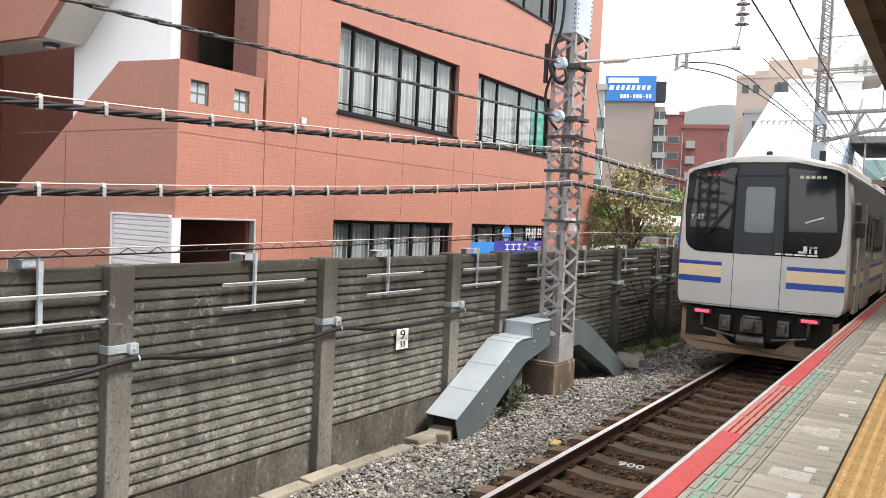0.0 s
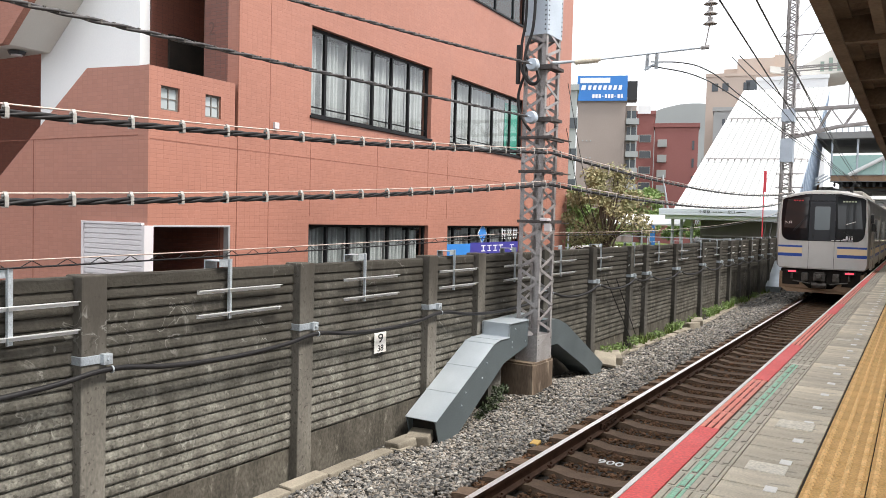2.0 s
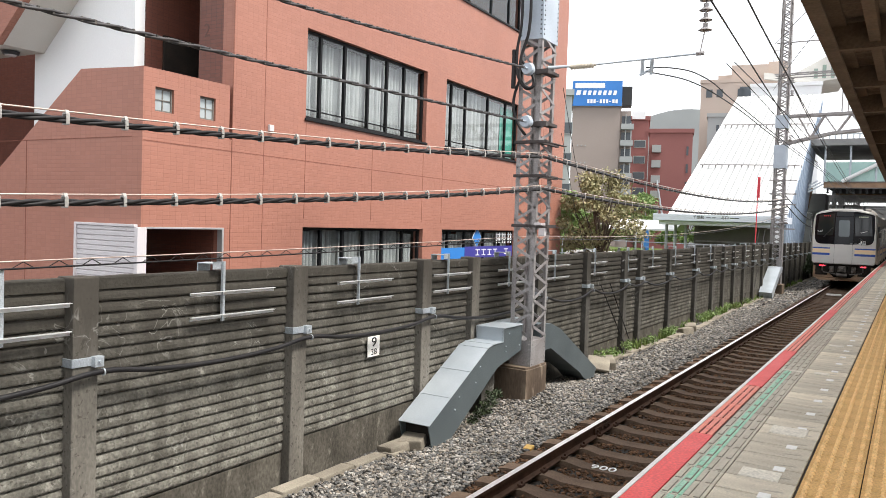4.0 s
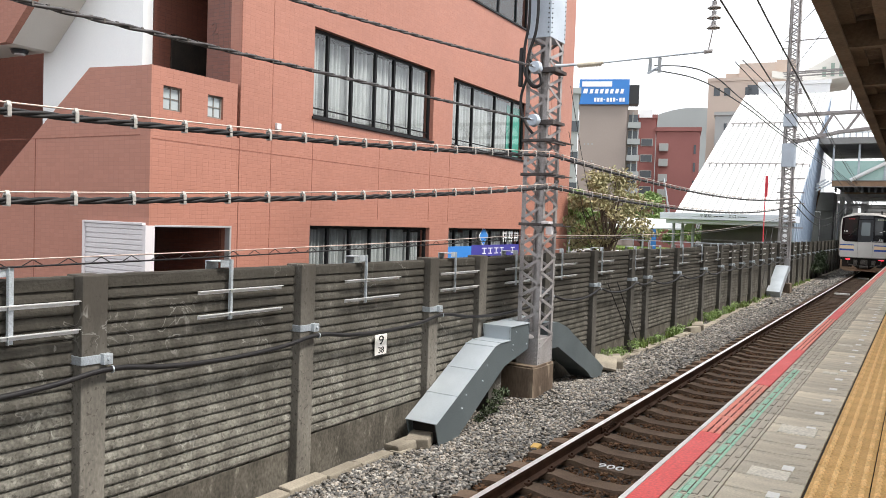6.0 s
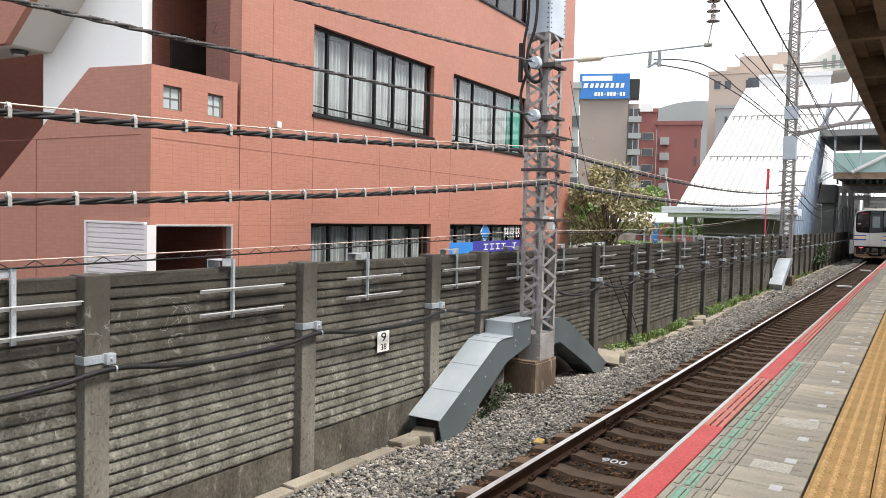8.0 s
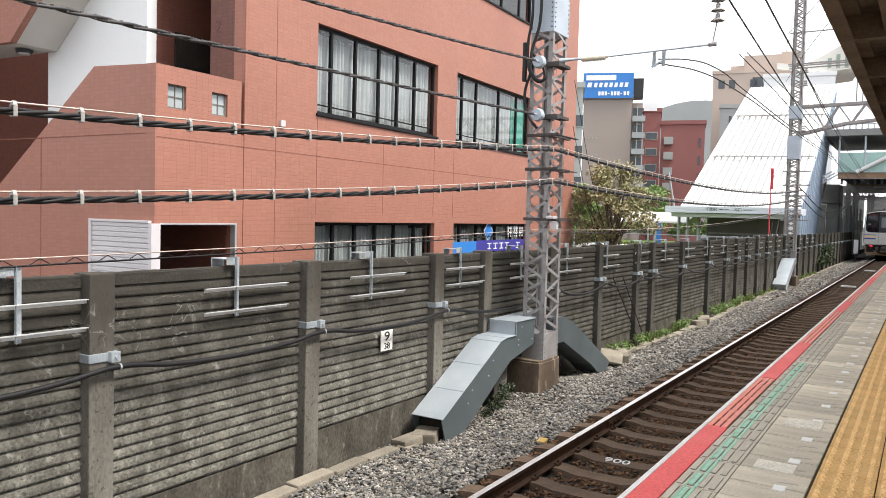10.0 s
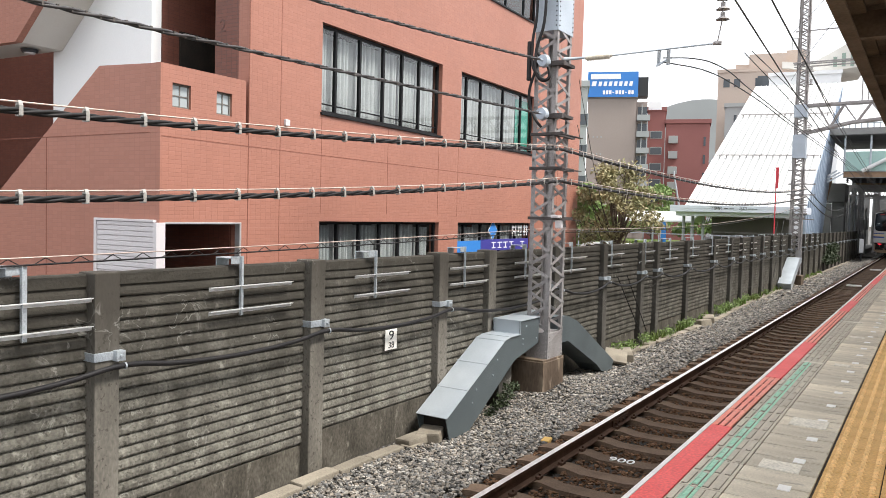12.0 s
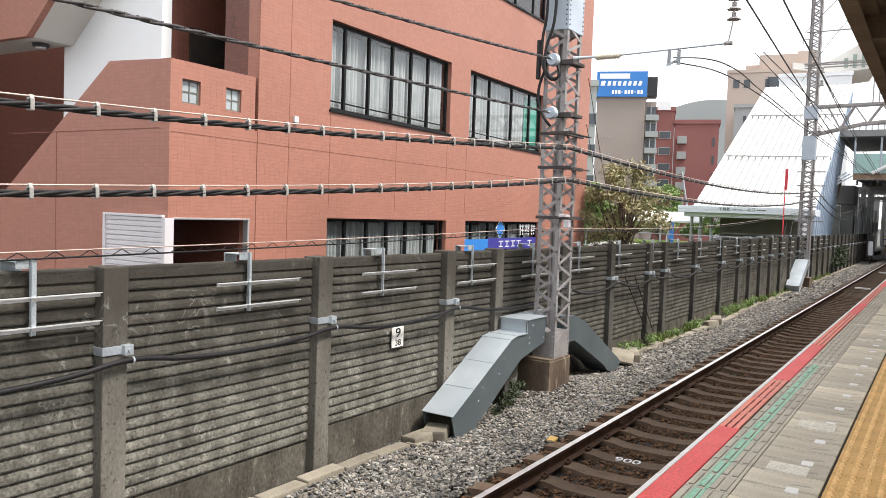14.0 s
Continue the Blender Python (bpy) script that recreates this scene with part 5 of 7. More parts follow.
twisted(-19, 4.089, 10.45, 4.087, 0.295, -2.28, "twisted dark service cable tied to the mast")
twisted(-19, 4.882, 10.45, 4.882, 0.62, -2.28, "twisted dark service cable tied to the mast")

# thin wires over the wall with a zigzag lacing
t = thing("wall_wire", "thin wires with zigzag lacing above the wall", "wire")
up = sagging(-2.86, -2.80, -8, 11.6, 2.02, 2.27, 0.09, 30)
curve_tube("top_wire", [(p[0], p[1], p[2] + 0.055) for p in up], 0.006, COPPERISH, t, res=1)
curve_tube("lower_wire", up, 0.008, RUBBER, t, res=1)
up2 = sagging(-2.80, -2.75, 11.6, 39, 2.27, 3.2, 0.28, 30)
curve_tube("top_wire", [(p[0], p[1], p[2] + 0.055) for p in up2], 0.006, COPPERISH, t, res=1)
curve_tube("lower_wire", up2, 0.008, RUBBER, t, res=1)
bm = bmesh.new()
k = 0
y = 2.0
while y < 11.4:
    u = (y + 8) / 19.6
    z = 2.02 + 0.25 * u - 0.36 * u * (1 - u)
    tube(bm, (-2.83, y, z), (-2.83, y + 0.09, z + 0.05), 0.004, 5)
    tube(bm, (-2.83, y + 0.09, z + 0.05), (-2.83, y + 0.18, z), 0.004, 5)
    y += 0.28
tagged(part("lacing", bm, RUBBER, t), kind="stuff")

# kilometre sign on the wall
sgn = thing("distance_sign", "small white distance sign with black numerals on the wall", "sign", m=pose(-2.85, 7.64, 0.95))
part("plate", boxes(((-0.012, -0.12, -0.127), (0.0, 0.12, 0.127)), bevel=0.003), WHITEP, sgn)
text_mesh("numeral", "9", 0.16, BLACK, sgn, facing_track(0.001, 0, 0.05) @ Matrix.Diagonal((1.5, 1, 1, 1)))
text_mesh("numeral", "38", 0.11, BLACK, sgn, facing_track(0.001, 0, -0.072) @ Matrix.Diagonal((1.15, 1, 1, 1)))

# loose blocks and a yellow marker on the ballast
for (x, y, z, sx, sy, sz, a, lab) in ((-2.55, 8.15, -0.30, 0.16, 0.22, 0.07, 20, "broken tan concrete block"), (-2.62, 7.85, -0.33, 0.13, 0.2, 0.06, -10, "broken tan concrete block"), (-2.5, 15.2, -0.28, 0.2, 0.35, 0.09, 25, "pale broken concrete block by the duct"), (-2.55, 22.6, -0.3, 0.16, 0.3, 0.1, 15, "pale broken concrete block"), (-2.45, 21.6, -0.3, 0.13, 0.2, 0.11, -30, "pale broken concrete block")):
    bm = bmesh.new()
    box(bm, (-sx, -sy, -sz), (sx, sy, sz), bevel=0.025)
    solid("concrete_block", bm, KERB, lab, "concrete block", "loose blocks", m=pose(x, y, z, 4, -5, a))
bm = bmesh.new()
box(bm, (-0.05, -0.09, -0.02), (0.05, 0.09, 0.03), bevel=0.01)
solid("yellow_marker", bm, plain("yellow_paint", (0.46, 0.29, 0.08), 0.7), "small yellow marker block beside the rail", "marker", m=pose(-1.02, 8.35, -0.17, 0, 0, 10))

# ---- canopy over the platform ----
can = thing("platform_canopy", "dark brown steel platform canopy with corrugated sheets", "canopy", kind="structure")
CX, CZ = 1.90, 4.48
part("edge_beam", boxes(((CX, -20, CZ), (CX + 0.03, 110, CZ + 0.26)), ((CX + 0.03, -20, CZ), (CX + 0.14, 110, CZ + 0.025)), ((CX - 0.05, -20, CZ + 0.25), (CX + 0.2, 110, CZ + 0.28))), CANOPY, can, "brown steel edge beam")
part("purlin", boxes(((CX + 0.42, -20, CZ + 0.06), (CX + 0.52, 110, CZ + 0.22))), CANOPY, can)
part("purlin", boxes(((CX + 1.9, -20, CZ + 0.06), (CX + 2.05, 110, CZ + 0.3))), CANOPY, can)
bm = bmesh.new()
out = []
n = 900
for k in range(n):
    y = -20 + 60 * k / n
    out.append((bm.verts.new((CX - 0.02, y, CZ + 0.31 + 0.016 * math.sin(k * 1.6))), bm.verts.new((7.4, y, CZ + 0.65 + 0.016 * math.sin(k * 1.6)))))
for (a, b), (c, d) in zip(out, out[1:]):
    bm.faces.new((a, c, d, b))
part("corrugated_sheet", bm, CANOPYSHEET, can, "brown corrugated roof sheet")
part("far_sheet", boxes(((CX, 40, CZ + 0.31), (7.4, 110, CZ + 0.4))), CANOPYSHEET, can)
bm = bmesh.new()
prism(bm, [(0, 0.02), (0.15, 0.0), (5.4, 0.05), (5.4, 0.55), (0, 0.26)], lambda p, q, d: (CX + 0.035 + p, d - 0.06, CZ + q), 0.12)
BEAM = mesh_from(bm, "cross_beam", CANOPY)
for k in range(40):
    piece("cross_beam", BEAM, can, pose(0, -12 + 2.35 * k, 0))
for k in range(12):
    part("column", boxes(((5.2, -8 + 9 * k, 1.1), (5.4, -7.8 + 9 * k, 5.0)), bevel=0.01), CANOPY, can)
bm = bmesh.new()
tube(bm, (CX + 0.75, -20, CZ + 0.12), (CX + 0.75, 80, CZ + 0.12), 0.03, 8)
part("conduit", bm, GALV, can, "grey conduit under the canopy")
curve_tube("hanging_cable", [(2.75, 7.2, 4.62), (2.72, 7.6, 4.45), (2.7, 8.3, 4.40), (2.74, 9.2, 4.5), (2.75, 9.6, 4.6)], 0.012, RUBBER, can, "drooping black cable")

# ---- overhead wires, far mast and gantry ----
wires = thing("overhead_wires", "dark overhead contact and feeder wires along the track", "overhead wires")
for pts, r in (([(-0.65, 11.2, 4.84), (-0.45, 12.9, 4.98), (-0.3, 14.9, 4.97), (-0.3, 20, 4.96), (-0.3, 36, 4.98), (-0.2, 110, 5.0)], 0.010), ([(-0.66, 11.2, 4.90), (-0.42, 11.9, 5.0), (-0.3, 13.0, 5.08), (-0.3, 15.4, 5.08), (-0.3, 20.5, 5.04), (-0.3, 36, 5.06), (-0.2, 110, 5.1)], 0.010),
               ([(0.9, 0, 5.62), (0.295, 11.8, 5.6), (-0.1, 19.6, 5.6), (-0.67, 32.3, 5.6), (-2.67, 80.8, 5.6)], 0.014), ([(0.95, 0, 6.25), (0.346, 14.2, 6.2), (0.13, 19.9, 6.2), (-0.25, 29, 6.2), (-1.5, 69, 6.2)], 0.016), ([(0.34, 14.4, 6.2), (0.24, 20.0, 6.0), (-0.1, 30, 6.0), (-1.2, 66, 6.1)], 0.012),
               ([(0, 13.5, 5.35), (0, 18, 5.24), (0, 22.7, 5.05), (0, 28.2, 4.92), (-0.1, 45, 4.95)], 0.008), ([(0.2, 13.1, 5.28), (0.2, 17.5, 5.28), (0.1, 30, 5.2)], 0.008),
               ([(-2.05, 11.4, 4.72), (-2.5, 13.4, 3.3), (-2.86, 15.3, 2.0)], 0.005), ([(-2.05, 11.4, 4.0), (-2.5, 13.2, 2.9), (-2.86, 14.8, 2.0)], 0.005), ([(-3.2, 39.4, 11.5), (-1.0, 30, 10.2), (2.2, 18, 8.9)], 0.012),
               ([(-2.4, 39.5, 4.3), (-2.2, 47, 3.4), (-2.2, 56, 3.6), (-2.3, 66, 4.4)], 0.025), ([(-2.4, 39.5, 3.9), (-2.2, 47, 3.0), (-2.2, 56, 3.2), (-2.3, 66, 4.2)], 0.025),
               ([(-3.2, 39.5, 9.3), (-1, 30, 8.9), (2.2, 18, 8.5)], 0.01)):
    curve_tube("wire", pts, r, RUBBER, wires, res=1)


def far_mast(y, top, label):
    t = thing("lattice_mast", label, "mast", "far masts", m=pose(0, y, 0))
    bm = bmesh.new()
    lattice(bm, -2.95, -2.45, -0.25, 0.25, 0.0, top, leg=0.085, bar=0.06, step=0.46, taper=0.8)
    part("lattice", bm, LATTICE, t)
    part("footing", boxes(((-3.1, -0.4, -0.6), (-2.3, 0.4, 0.1)), bevel=0.04), FOOTING, t)
    part("plate_box", boxes(((-2.98, -0.28, 5.6), (-2.42, 0.28, 6.7))), BOXPAINT, t, "pale blue plated joint")
    part("plate_box", boxes(((-2.98, -0.28, 7.5), (-2.42, 0.28, 8.1))), BOXPAINT, t, "pale blue plated joint")
    for z in (2.7, 3.85, 4.35, 5.0, 10.0):
        part("cross_arm", boxes(((-3.1, -0.34, z), (-1.9 if z < 9 else 1.2, -0.28, z + 0.06))), LATTICE, t)
    for z in (3.0, 3.4, 6.9, 9.0, 9.6):
        bm = bmesh.new()
        for k in range(3):
            tube(bm, (-2.3, -0.32, z + 0.09 * k), (-2.3, -0.32, z + 0.09 * k + 0.06), 0.08, 10, 0.05)
        tube(bm, (-2.6, -0.3, z), (-2.2, -0.32, z), 0.03, 6)
        part("insulator", bm, LATTICE, t, "small grey stacked insulator")
    part("switch_box", boxes(((-3.1, -0.45, 1.1), (-2.85, -0.2, 1.65)), ((-2.6, -0.5, 0.9), (-2.35, -0.3, 1.3)), bevel=0.02), LATTICE, t)
    return t


far_mast(39.5, 13.6, "grey lattice mast carrying a gantry beam")
g = thing("gantry_beam", "grey lattice gantry beam spanning the tracks", "gantry")
bm = bmesh.new()
for y in (39.3, 39.7):
    beam(bm, (-2.6, y, 8.05), (12, y, 8.3), 0.12, 0.12)
    bpts = [(-2.6, 6.75), (-0.6, 7.2), (1.0, 7.35), (12, 7.4)]
    for (a, b), (c, d) in zip(bpts, bpts[1:]):
        beam(bm, (a, y, b), (c, y, d), 0.12, 0.12)
    for k in range(12):
        x = -2.0 + 1.1 * k
        zb = float(np.interp(x, [p[0] for p in bpts], [p[1] for p in bpts]))
        zb2 = float(np.interp(x + 0.55, [p[0] for p in bpts], [p[1] for p in bpts]))
        beam(bm, (x, y, 8.06 + 0.017 * x), (x + 0.55, y, zb2), 0.06, 0.06)
        beam(bm, (x + 0.55, y, zb2), (x + 1.1, y, 8.07 + 0.017 * (x + 1.1)), 0.06, 0.06)
part("truss", bm, LATTICE, g)
part("support_post", boxes(((11.9, 39.2, -0.5), (12.3, 39.8, 8.4))), LATTICE, g)
bm = bmesh.new()
for s in (0, 0.25):
    beam(bm, (-0.2 + s, 39.5, 8.2), (-0.2 + s, 39.5, 10.2), 0.05, 0.05)
part("upright", bm, LATTICE, g)
for z, x in ((9.86, 2.6), (9.98, 2.6), (11.52, 2.0)):
    part("top_bar", boxes(((-3.1, 39.45, z), (x, 39.5, z + 0.05))), LATTICE, g)
for y, x in ((78, -2.75), (86, -2.0), (101, -2.7)):
    t = thing("signal_mast", "slim lattice mast beside the track", "mast", "far masts", m=pose(x, y, 0))
    bm = bmesh.new()
    lattice(bm, -0.2, 0.2, -0.2, 0.2, -0.4, 6.2, leg=0.06, bar=0.05, step=0.6)
    part("lattice", bm, LATTICE, t)
    part("cross_arm", boxes(((-0.3, -0.3, 5.1), (4.6, -0.24, 5.2)), ((-0.3, -0.3, 5.8), (4.6, -0.24, 5.9))), LATTICE, t)
t = thing("banner_pole", "tall red banner on a pole behind the wall", "banner")
bm = bmesh.new()
tube(bm, (-3.9, 41, 0), (-3.9, 41, 5.3), 0.028, 8)
part("pole", bm, REDPOLE, t)
part("banner_cloth", boxes(((-3.93, 40.98, 4.25), (-3.79, 41.0, 5.3)), bevel=0.004), REDPOLE, t)
t = thing("trackside_marker", "white marker post with black ends by the track", "marker post", m=pose(-1.95, 69, 0))
part("post", boxes(((-0.16, -0.05, 0.35), (0.16, 0.05, 1.45)), bevel=0.01), WHITE, t)
part("lamp_head", boxes(((-0.14, -0.05, 1.46), (0.14, 0.05, 1.9)), bevel=0.01), BLACK, t)
part("foot", boxes(((-0.05, -0.04, -0.4), (0.05, 0.04, 0.34)), bevel=0.01), BLACK, t)
# far sloping duct by the second mast
t = thing("cable_duct", "weathered pale sheet-metal duct leaning on the far mast footing", "cable duct")
bm = bmesh.new()
prism(bm, [(36.2, -0.4), (36.0, -0.1), (38.3, 0.95), (38.9, 0.95), (38.9, 0.7), (38.4, 0.65)], lambda p, q, d: (-2.85 + d, p, q), 0.55)
part("sheet", bm, DUCTM, t)
for a, b in (((-2.9, 33.0, -0.2), (-3.1, 37.0, 2.6)), ((-2.85, 34.5, -0.2), (-3.0, 38.0, 2.7)), ((-2.8, 15.6, 1.3), (-2.72, 17.3, -0.3)), ((-2.8, 16.2, 1.3), (-2.72, 17.7, -0.3))):
    t = bmesh.new()
    tube(t, a, b, 0.011, 8)
    solid("stay_wire", t, RUBBER, "dark stay cable slanting down the wall", "cable", "stay cables")

# ---- train ----
def make_train():
    t = thing("commuter_train", "silver commuter train with black cab front and blue and cream bands", "train", m=pose(0, 14.0, 0))
    half = [(0, 1.13), (1.33, 1.13), (1.42, 1.22), (1.455, 1.5), (1.455, 2.1), (1.42, 2.9), (1.385, 3.3), (1.33, 3.50), (1.2, 3.62), (1.0, 3.70), (0.7, 3.77), (0.35, 3.815), (0, 3.83)]
    loop = half + [(-x, z) for x, z in half[-2:0:-1]]

    def shell(y0, length, cab):
        bm = bmesh.new()
        rings = []
        stops = [(0.0, 0.945, 0.06), (0.04, 0.962, 0.035), (0.14, 0.98, 0.015), (0.36, 0.993, 0.0), (0.8, 1.0, 0.0)] if cab else [(0, 0.99, 0.02), (0.1, 1, 0)]
        for y, k, drop in stops + [(length, 1.0, 0.0)]:
            rings.append([bm.verts.new((x * k, y0 + y + (0.10 * (abs(x) / 1.45) ** 2 if cab and y < 0.1 else 0), z - (drop if z > 3.4 else 0))) for x, z in loop])
        n = len(loop)
        for a, b in zip(rings, rings[1:]):
            for i in range(n):
                j = (i + 1) % n
                bm.faces.new((a[i], a[j], b[j], b[i]))
        bm.faces.new(rings[-1])
        if cab:
            c = bm.verts.new((0, y0 - 0.02, 2.3))
            for i in range(n):
                bm.faces.new((rings[0][(i + 1) % n], rings[0][i], c))
        else:
            bm.faces.new(rings[0][::-1])
        bmesh.ops.recalc_face_normals(bm, faces=bm.faces[:])
        return bm

    def facey(x):
        return -0.02 + 0.11 * (abs(x) / 1.33) ** 1.6

    def panel(name, outline, mat, proud, label="", parent=None, thick=0.03):
        """A thin plate laid on the bowed cab front, its outline stretched to fit the camera's view."""
        outline = [(x * 1.05, z if z < 3 else 3 + (z - 3) * 1.26) for x, z in outline]
        bm = bmesh.new()
        f = bm.faces.new([bm.verts.new((x, 0, z)) for x, z in outline])
        bmesh.ops.triangulate(bm, faces=[f])
        for cut in (-1.1, -0.9, -0.7, -0.45, -0.2, 0.2, 0.45, 0.7, 0.9, 1.1):
            bmesh.ops.bisect_plane(bm, geom=bm.verts[:] + bm.edges[:] + bm.faces[:], plane_co=(cut, 0, 0), plane_no=(1, 0, 0))
        ex = bmesh.ops.extrude_face_region(bm, geom=bm.faces[:])
        for v in ex["geom"]:
            if isinstance(v, bmesh.types.BMVert):
                v.co.y = -1
        for v in bm.verts:
            v.co.y = facey(v.co.x) - (proud if v.co.y < -0.5 else -thick)
        bmesh.ops.recalc_face_normals(bm, faces=bm.faces[:])
        return part(name, bm, mat, parent or t, label)

    def rounded(x0, x1, z0, z1, r, n=5, only=(1, 1, 1, 1)):
        out = []
        for (cx, cz, a0, on) in ((x0 + r, z0 + r, 180, only[0]), (x1 - r, z0 + r, 270, only[1]), (x1 - r, z1 - r, 0, only[2]), (x0 + r, z1 - r, 90, only[3])):
            if not on:
                out.append((x0 if cx < (x0 + x1) / 2 else x1, z0 if cz < (z0 + z1) / 2 else z1))
                continue
            for k in range(n + 1):
                a = radians(a0 + 90 * k / n)
                out.append((cx + r * math.cos(a), cz + r * math.sin(a)))
        return out

    cab = part("car_body", shell(0, 19.6, True), STAINLESS, t, "silver car body with a painted cab front", smooth=True)
    front = panel("front_panel", [(-1.26, 1.16), (1.26, 1.16), (1.30, 1.3), (1.30, 2.2), (1.27, 3.0), (1.23, 3.44), (1.0, 3.50), (0.6, 3.56), (-0.6, 3.56), (-1.0, 3.50), (-1.23, 3.44), (-1.27, 3.0), (-1.30, 2.2), (-1.30, 1.3)], FACEPAINT, 0.012, "silver-grey painted cab front")
    mask = [(-0.95, 2.08), (0.95, 2.08)] + [(0.95 + 0.26 * math.sin(radians(a)), 2.34 - 0.26 * math.cos(radians(a))) for a in (20, 40, 60, 80)] + [(1.235, 2.8), (1.205, 3.38), (1.12, 3.43), (0.5, 3.535), (-0.5, 3.535), (-1.12, 3.43), (-1.205, 3.38), (-1.235, 2.8)] + [(-0.95 - 0.26 * math.sin(radians(a)), 2.34 - 0.26 * math.cos(radians(a))) for a in (80, 60, 40, 20)]
    panel("front_mask", mask, BLACKMASK, 0.022, "glossy black windscreen mask")
    panel("windscreen", [(-1.15, 2.52), (-0.46, 2.50), (-0.40, 3.46), (-1.06, 3.39)], TRAINGLASS, 0.030, "dark windscreen reflecting trees")
    panel("windscreen", [(0.46, 2.50), (1.15, 2.52), (1.06, 3.39), (0.40, 3.46)], TRAINGLASS, 0.030, "dark windscreen")
    door = panel("end_door", [(-0.385, 2.09), (0.385, 2.09), (0.365, 3.33), (-0.365, 3.33)], DOORGREY, 0.036, "dark grey end door with a pale pane")
    panel("door_lower", [(-0.385, 1.17), (0.385, 1.17), (0.385, 2.075), (-0.385, 2.075)], FACEPAINT, 0.020, "silver lower half of the end door")
    panel("door_pane", rounded(-0.225, 0.225, 2.46, 3.20, 0.05), TRAINPANE, 0.042, "pale door window")
    panel("door_header", [(-0.35, 3.36), (0.35, 3.36), (0.34, 3.515), (-0.34, 3.515)], DOORGREY, 0.030, "dark panel over the end door")
    for x in (-0.44, 0.42):
        part("door_post", boxes(((x, facey(x) - 0.045, 2.10), (x + 0.022, facey(x), 3.46)), bevel=0.004), BLACKMASK, t)
    for x in (-0.395, 0.388):
        part("door_seam", boxes(((x, facey(x) - 0.024, 1.12), (x + 0.008, facey(x), 2.08))), BLACK, t)
    for x in (-0.29, 0.24):
        part("grab_handle", boxes(((x, facey(x) - 0.055, 2.16), (x + 0.022, facey(x) - 0.03, 2.32)), bevel=0.004), BLACK, t)
    for s in (-1, 1):
        for z0, z1, m in ((1.845, 1.91, BLUE), (1.64, 1.845, CREAM), (1.535, 1.64, BLUE)):
            a, b = (-1.295, -0.56) if s < 0 else (0.46, 1.295)
            panel("band", [(a, z0), (b, z0), (b, z1), (a, z1)], m, 0.018, "blue band" if m is BLUE else "cream band")
            for y0 in (0.0, 20.1, 40.2):
                bm = boxes(((s * 1.44, y0 + 0.62, z0), (s * 1.459, y0 + 19.4, z1)))
                part("side_band", bm, m, t, "blue band" if m is BLUE else "cream band")
        for z0, z1, m in ((1.845, 1.91, BLUE), (1.64, 1.845, CREAM), (1.535, 1.64, BLUE)):
            pts = [(1.295, 0.085), (1.36, 0.13), (1.405, 0.24), (1.435, 0.42), (1.459, 0.66)]
            bm = bmesh.new()
            prism(bm, [(s * (x + 0.008), y - 0.006) for x, y in pts] + [(s * (x - 0.05), y + 0.02) for x, y in pts[::-1]], lambda p, q, d, z0=z0: (p, q, z0 + d), z1 - z0)
            part("corner_band", bm, m, t, "blue band" if m is BLUE else "cream band")
    for k, y0 in enumerate((20.1, 40.2)):
        part("car_body", shell(y0, 19.6, False), STAINLESS, t, "silver car body")
    for y0 in (0.0, 20.1, 40.2):
        part("roof_cover", boxes(((-1.0, y0 + 3, 3.6), (1.0, y0 + 8, 3.9)), bevel=0.05), ROOFGREY, t, "grey roof equipment cover")
        part("roof_cover", boxes(((-0.9, y0 + 11, 3.6), (0.9, y0 + 14, 3.95)), bevel=0.05), ROOFGREY, t, "grey roof equipment cover")
        part("underframe", boxes(((-1.3, y0 + 0.5, 0.42), (1.3, y0 + 19.2, 1.08))), UNDER, t, "dark underframe")
        for s in (-1, 1):
            for k in range(4):
                yd = y0 + 2.6 + 4.7 * k
                d = part("side_door", boxes(((s * 1.43, yd - 0.66, 1.14), (s * 1.462, yd - 0.01, 3.05)), ((s * 1.43, yd + 0.01, 1.14), (s * 1.462, yd + 0.66, 3.05)), bevel=0.004), STAINLESS, t, "sliding side door")
                part("door_pane", boxes(((s * 1.45, yd - 0.5, 2.0), (s * 1.466, yd - 0.16, 2.9)), ((s * 1.45, yd + 0.16, 2.0), (s * 1.466, yd + 0.5, 2.9))), TRAINGLASS, d)
                if k < 3:
                    part("side_window", boxes(((s * 1.40, yd + 1.2, 2.0), (s * 1.457, yd + 3.5, 2.9)), bevel=0.01), TRAINGLASS, t)
    # corner post step and mirror on the platform side
    part("cab_door", boxes(((1.40, 0.75, 1.14), (1.464, 1.4, 3.05)), ((1.44, 0.85, 2.1), (1.468, 1.3, 2.95)), bevel=0.004), STAINLESS, t)
    part("rear_mirror", boxes(((1.44, 0.5, 2.45), (1.56, 0.58, 2.7)), ((1.40, 0.45, 2.72), (1.50, 0.5, 3.0)), bevel=0.01), BLACK, t, "black mirror")
    # skirt, coupler and lights
    bm = bmesh.new()
    prism(bm, [(-1.30, 1.0), (-1.30, 0.46), (-1.05, 0.30), (1.05, 0.30), (1.30, 0.46), (1.30, 1.0), (1.04, 0.96), (0.95, 0.84), (0.62, 0.68), (0.35, 0.45), (-0.35, 0.45), (-0.67, 0.70), (-0.97, 0.84), (-1.04, 0.96)], lambda p, q, d: (p, 0.10 + d + 0.12 * abs(p) / 1.3, q), 0.03)
    part("skirt", bm, SKIRT, t, "rust-dusted snow-plough skirt")
    part("skirt_side", boxes(((-1.31, 0.26, 0.42), (-1.28, 1.6, 1.0)), ((1.28, 0.26, 0.42), (1.31, 1.6, 1.0))), SKIRT, t)
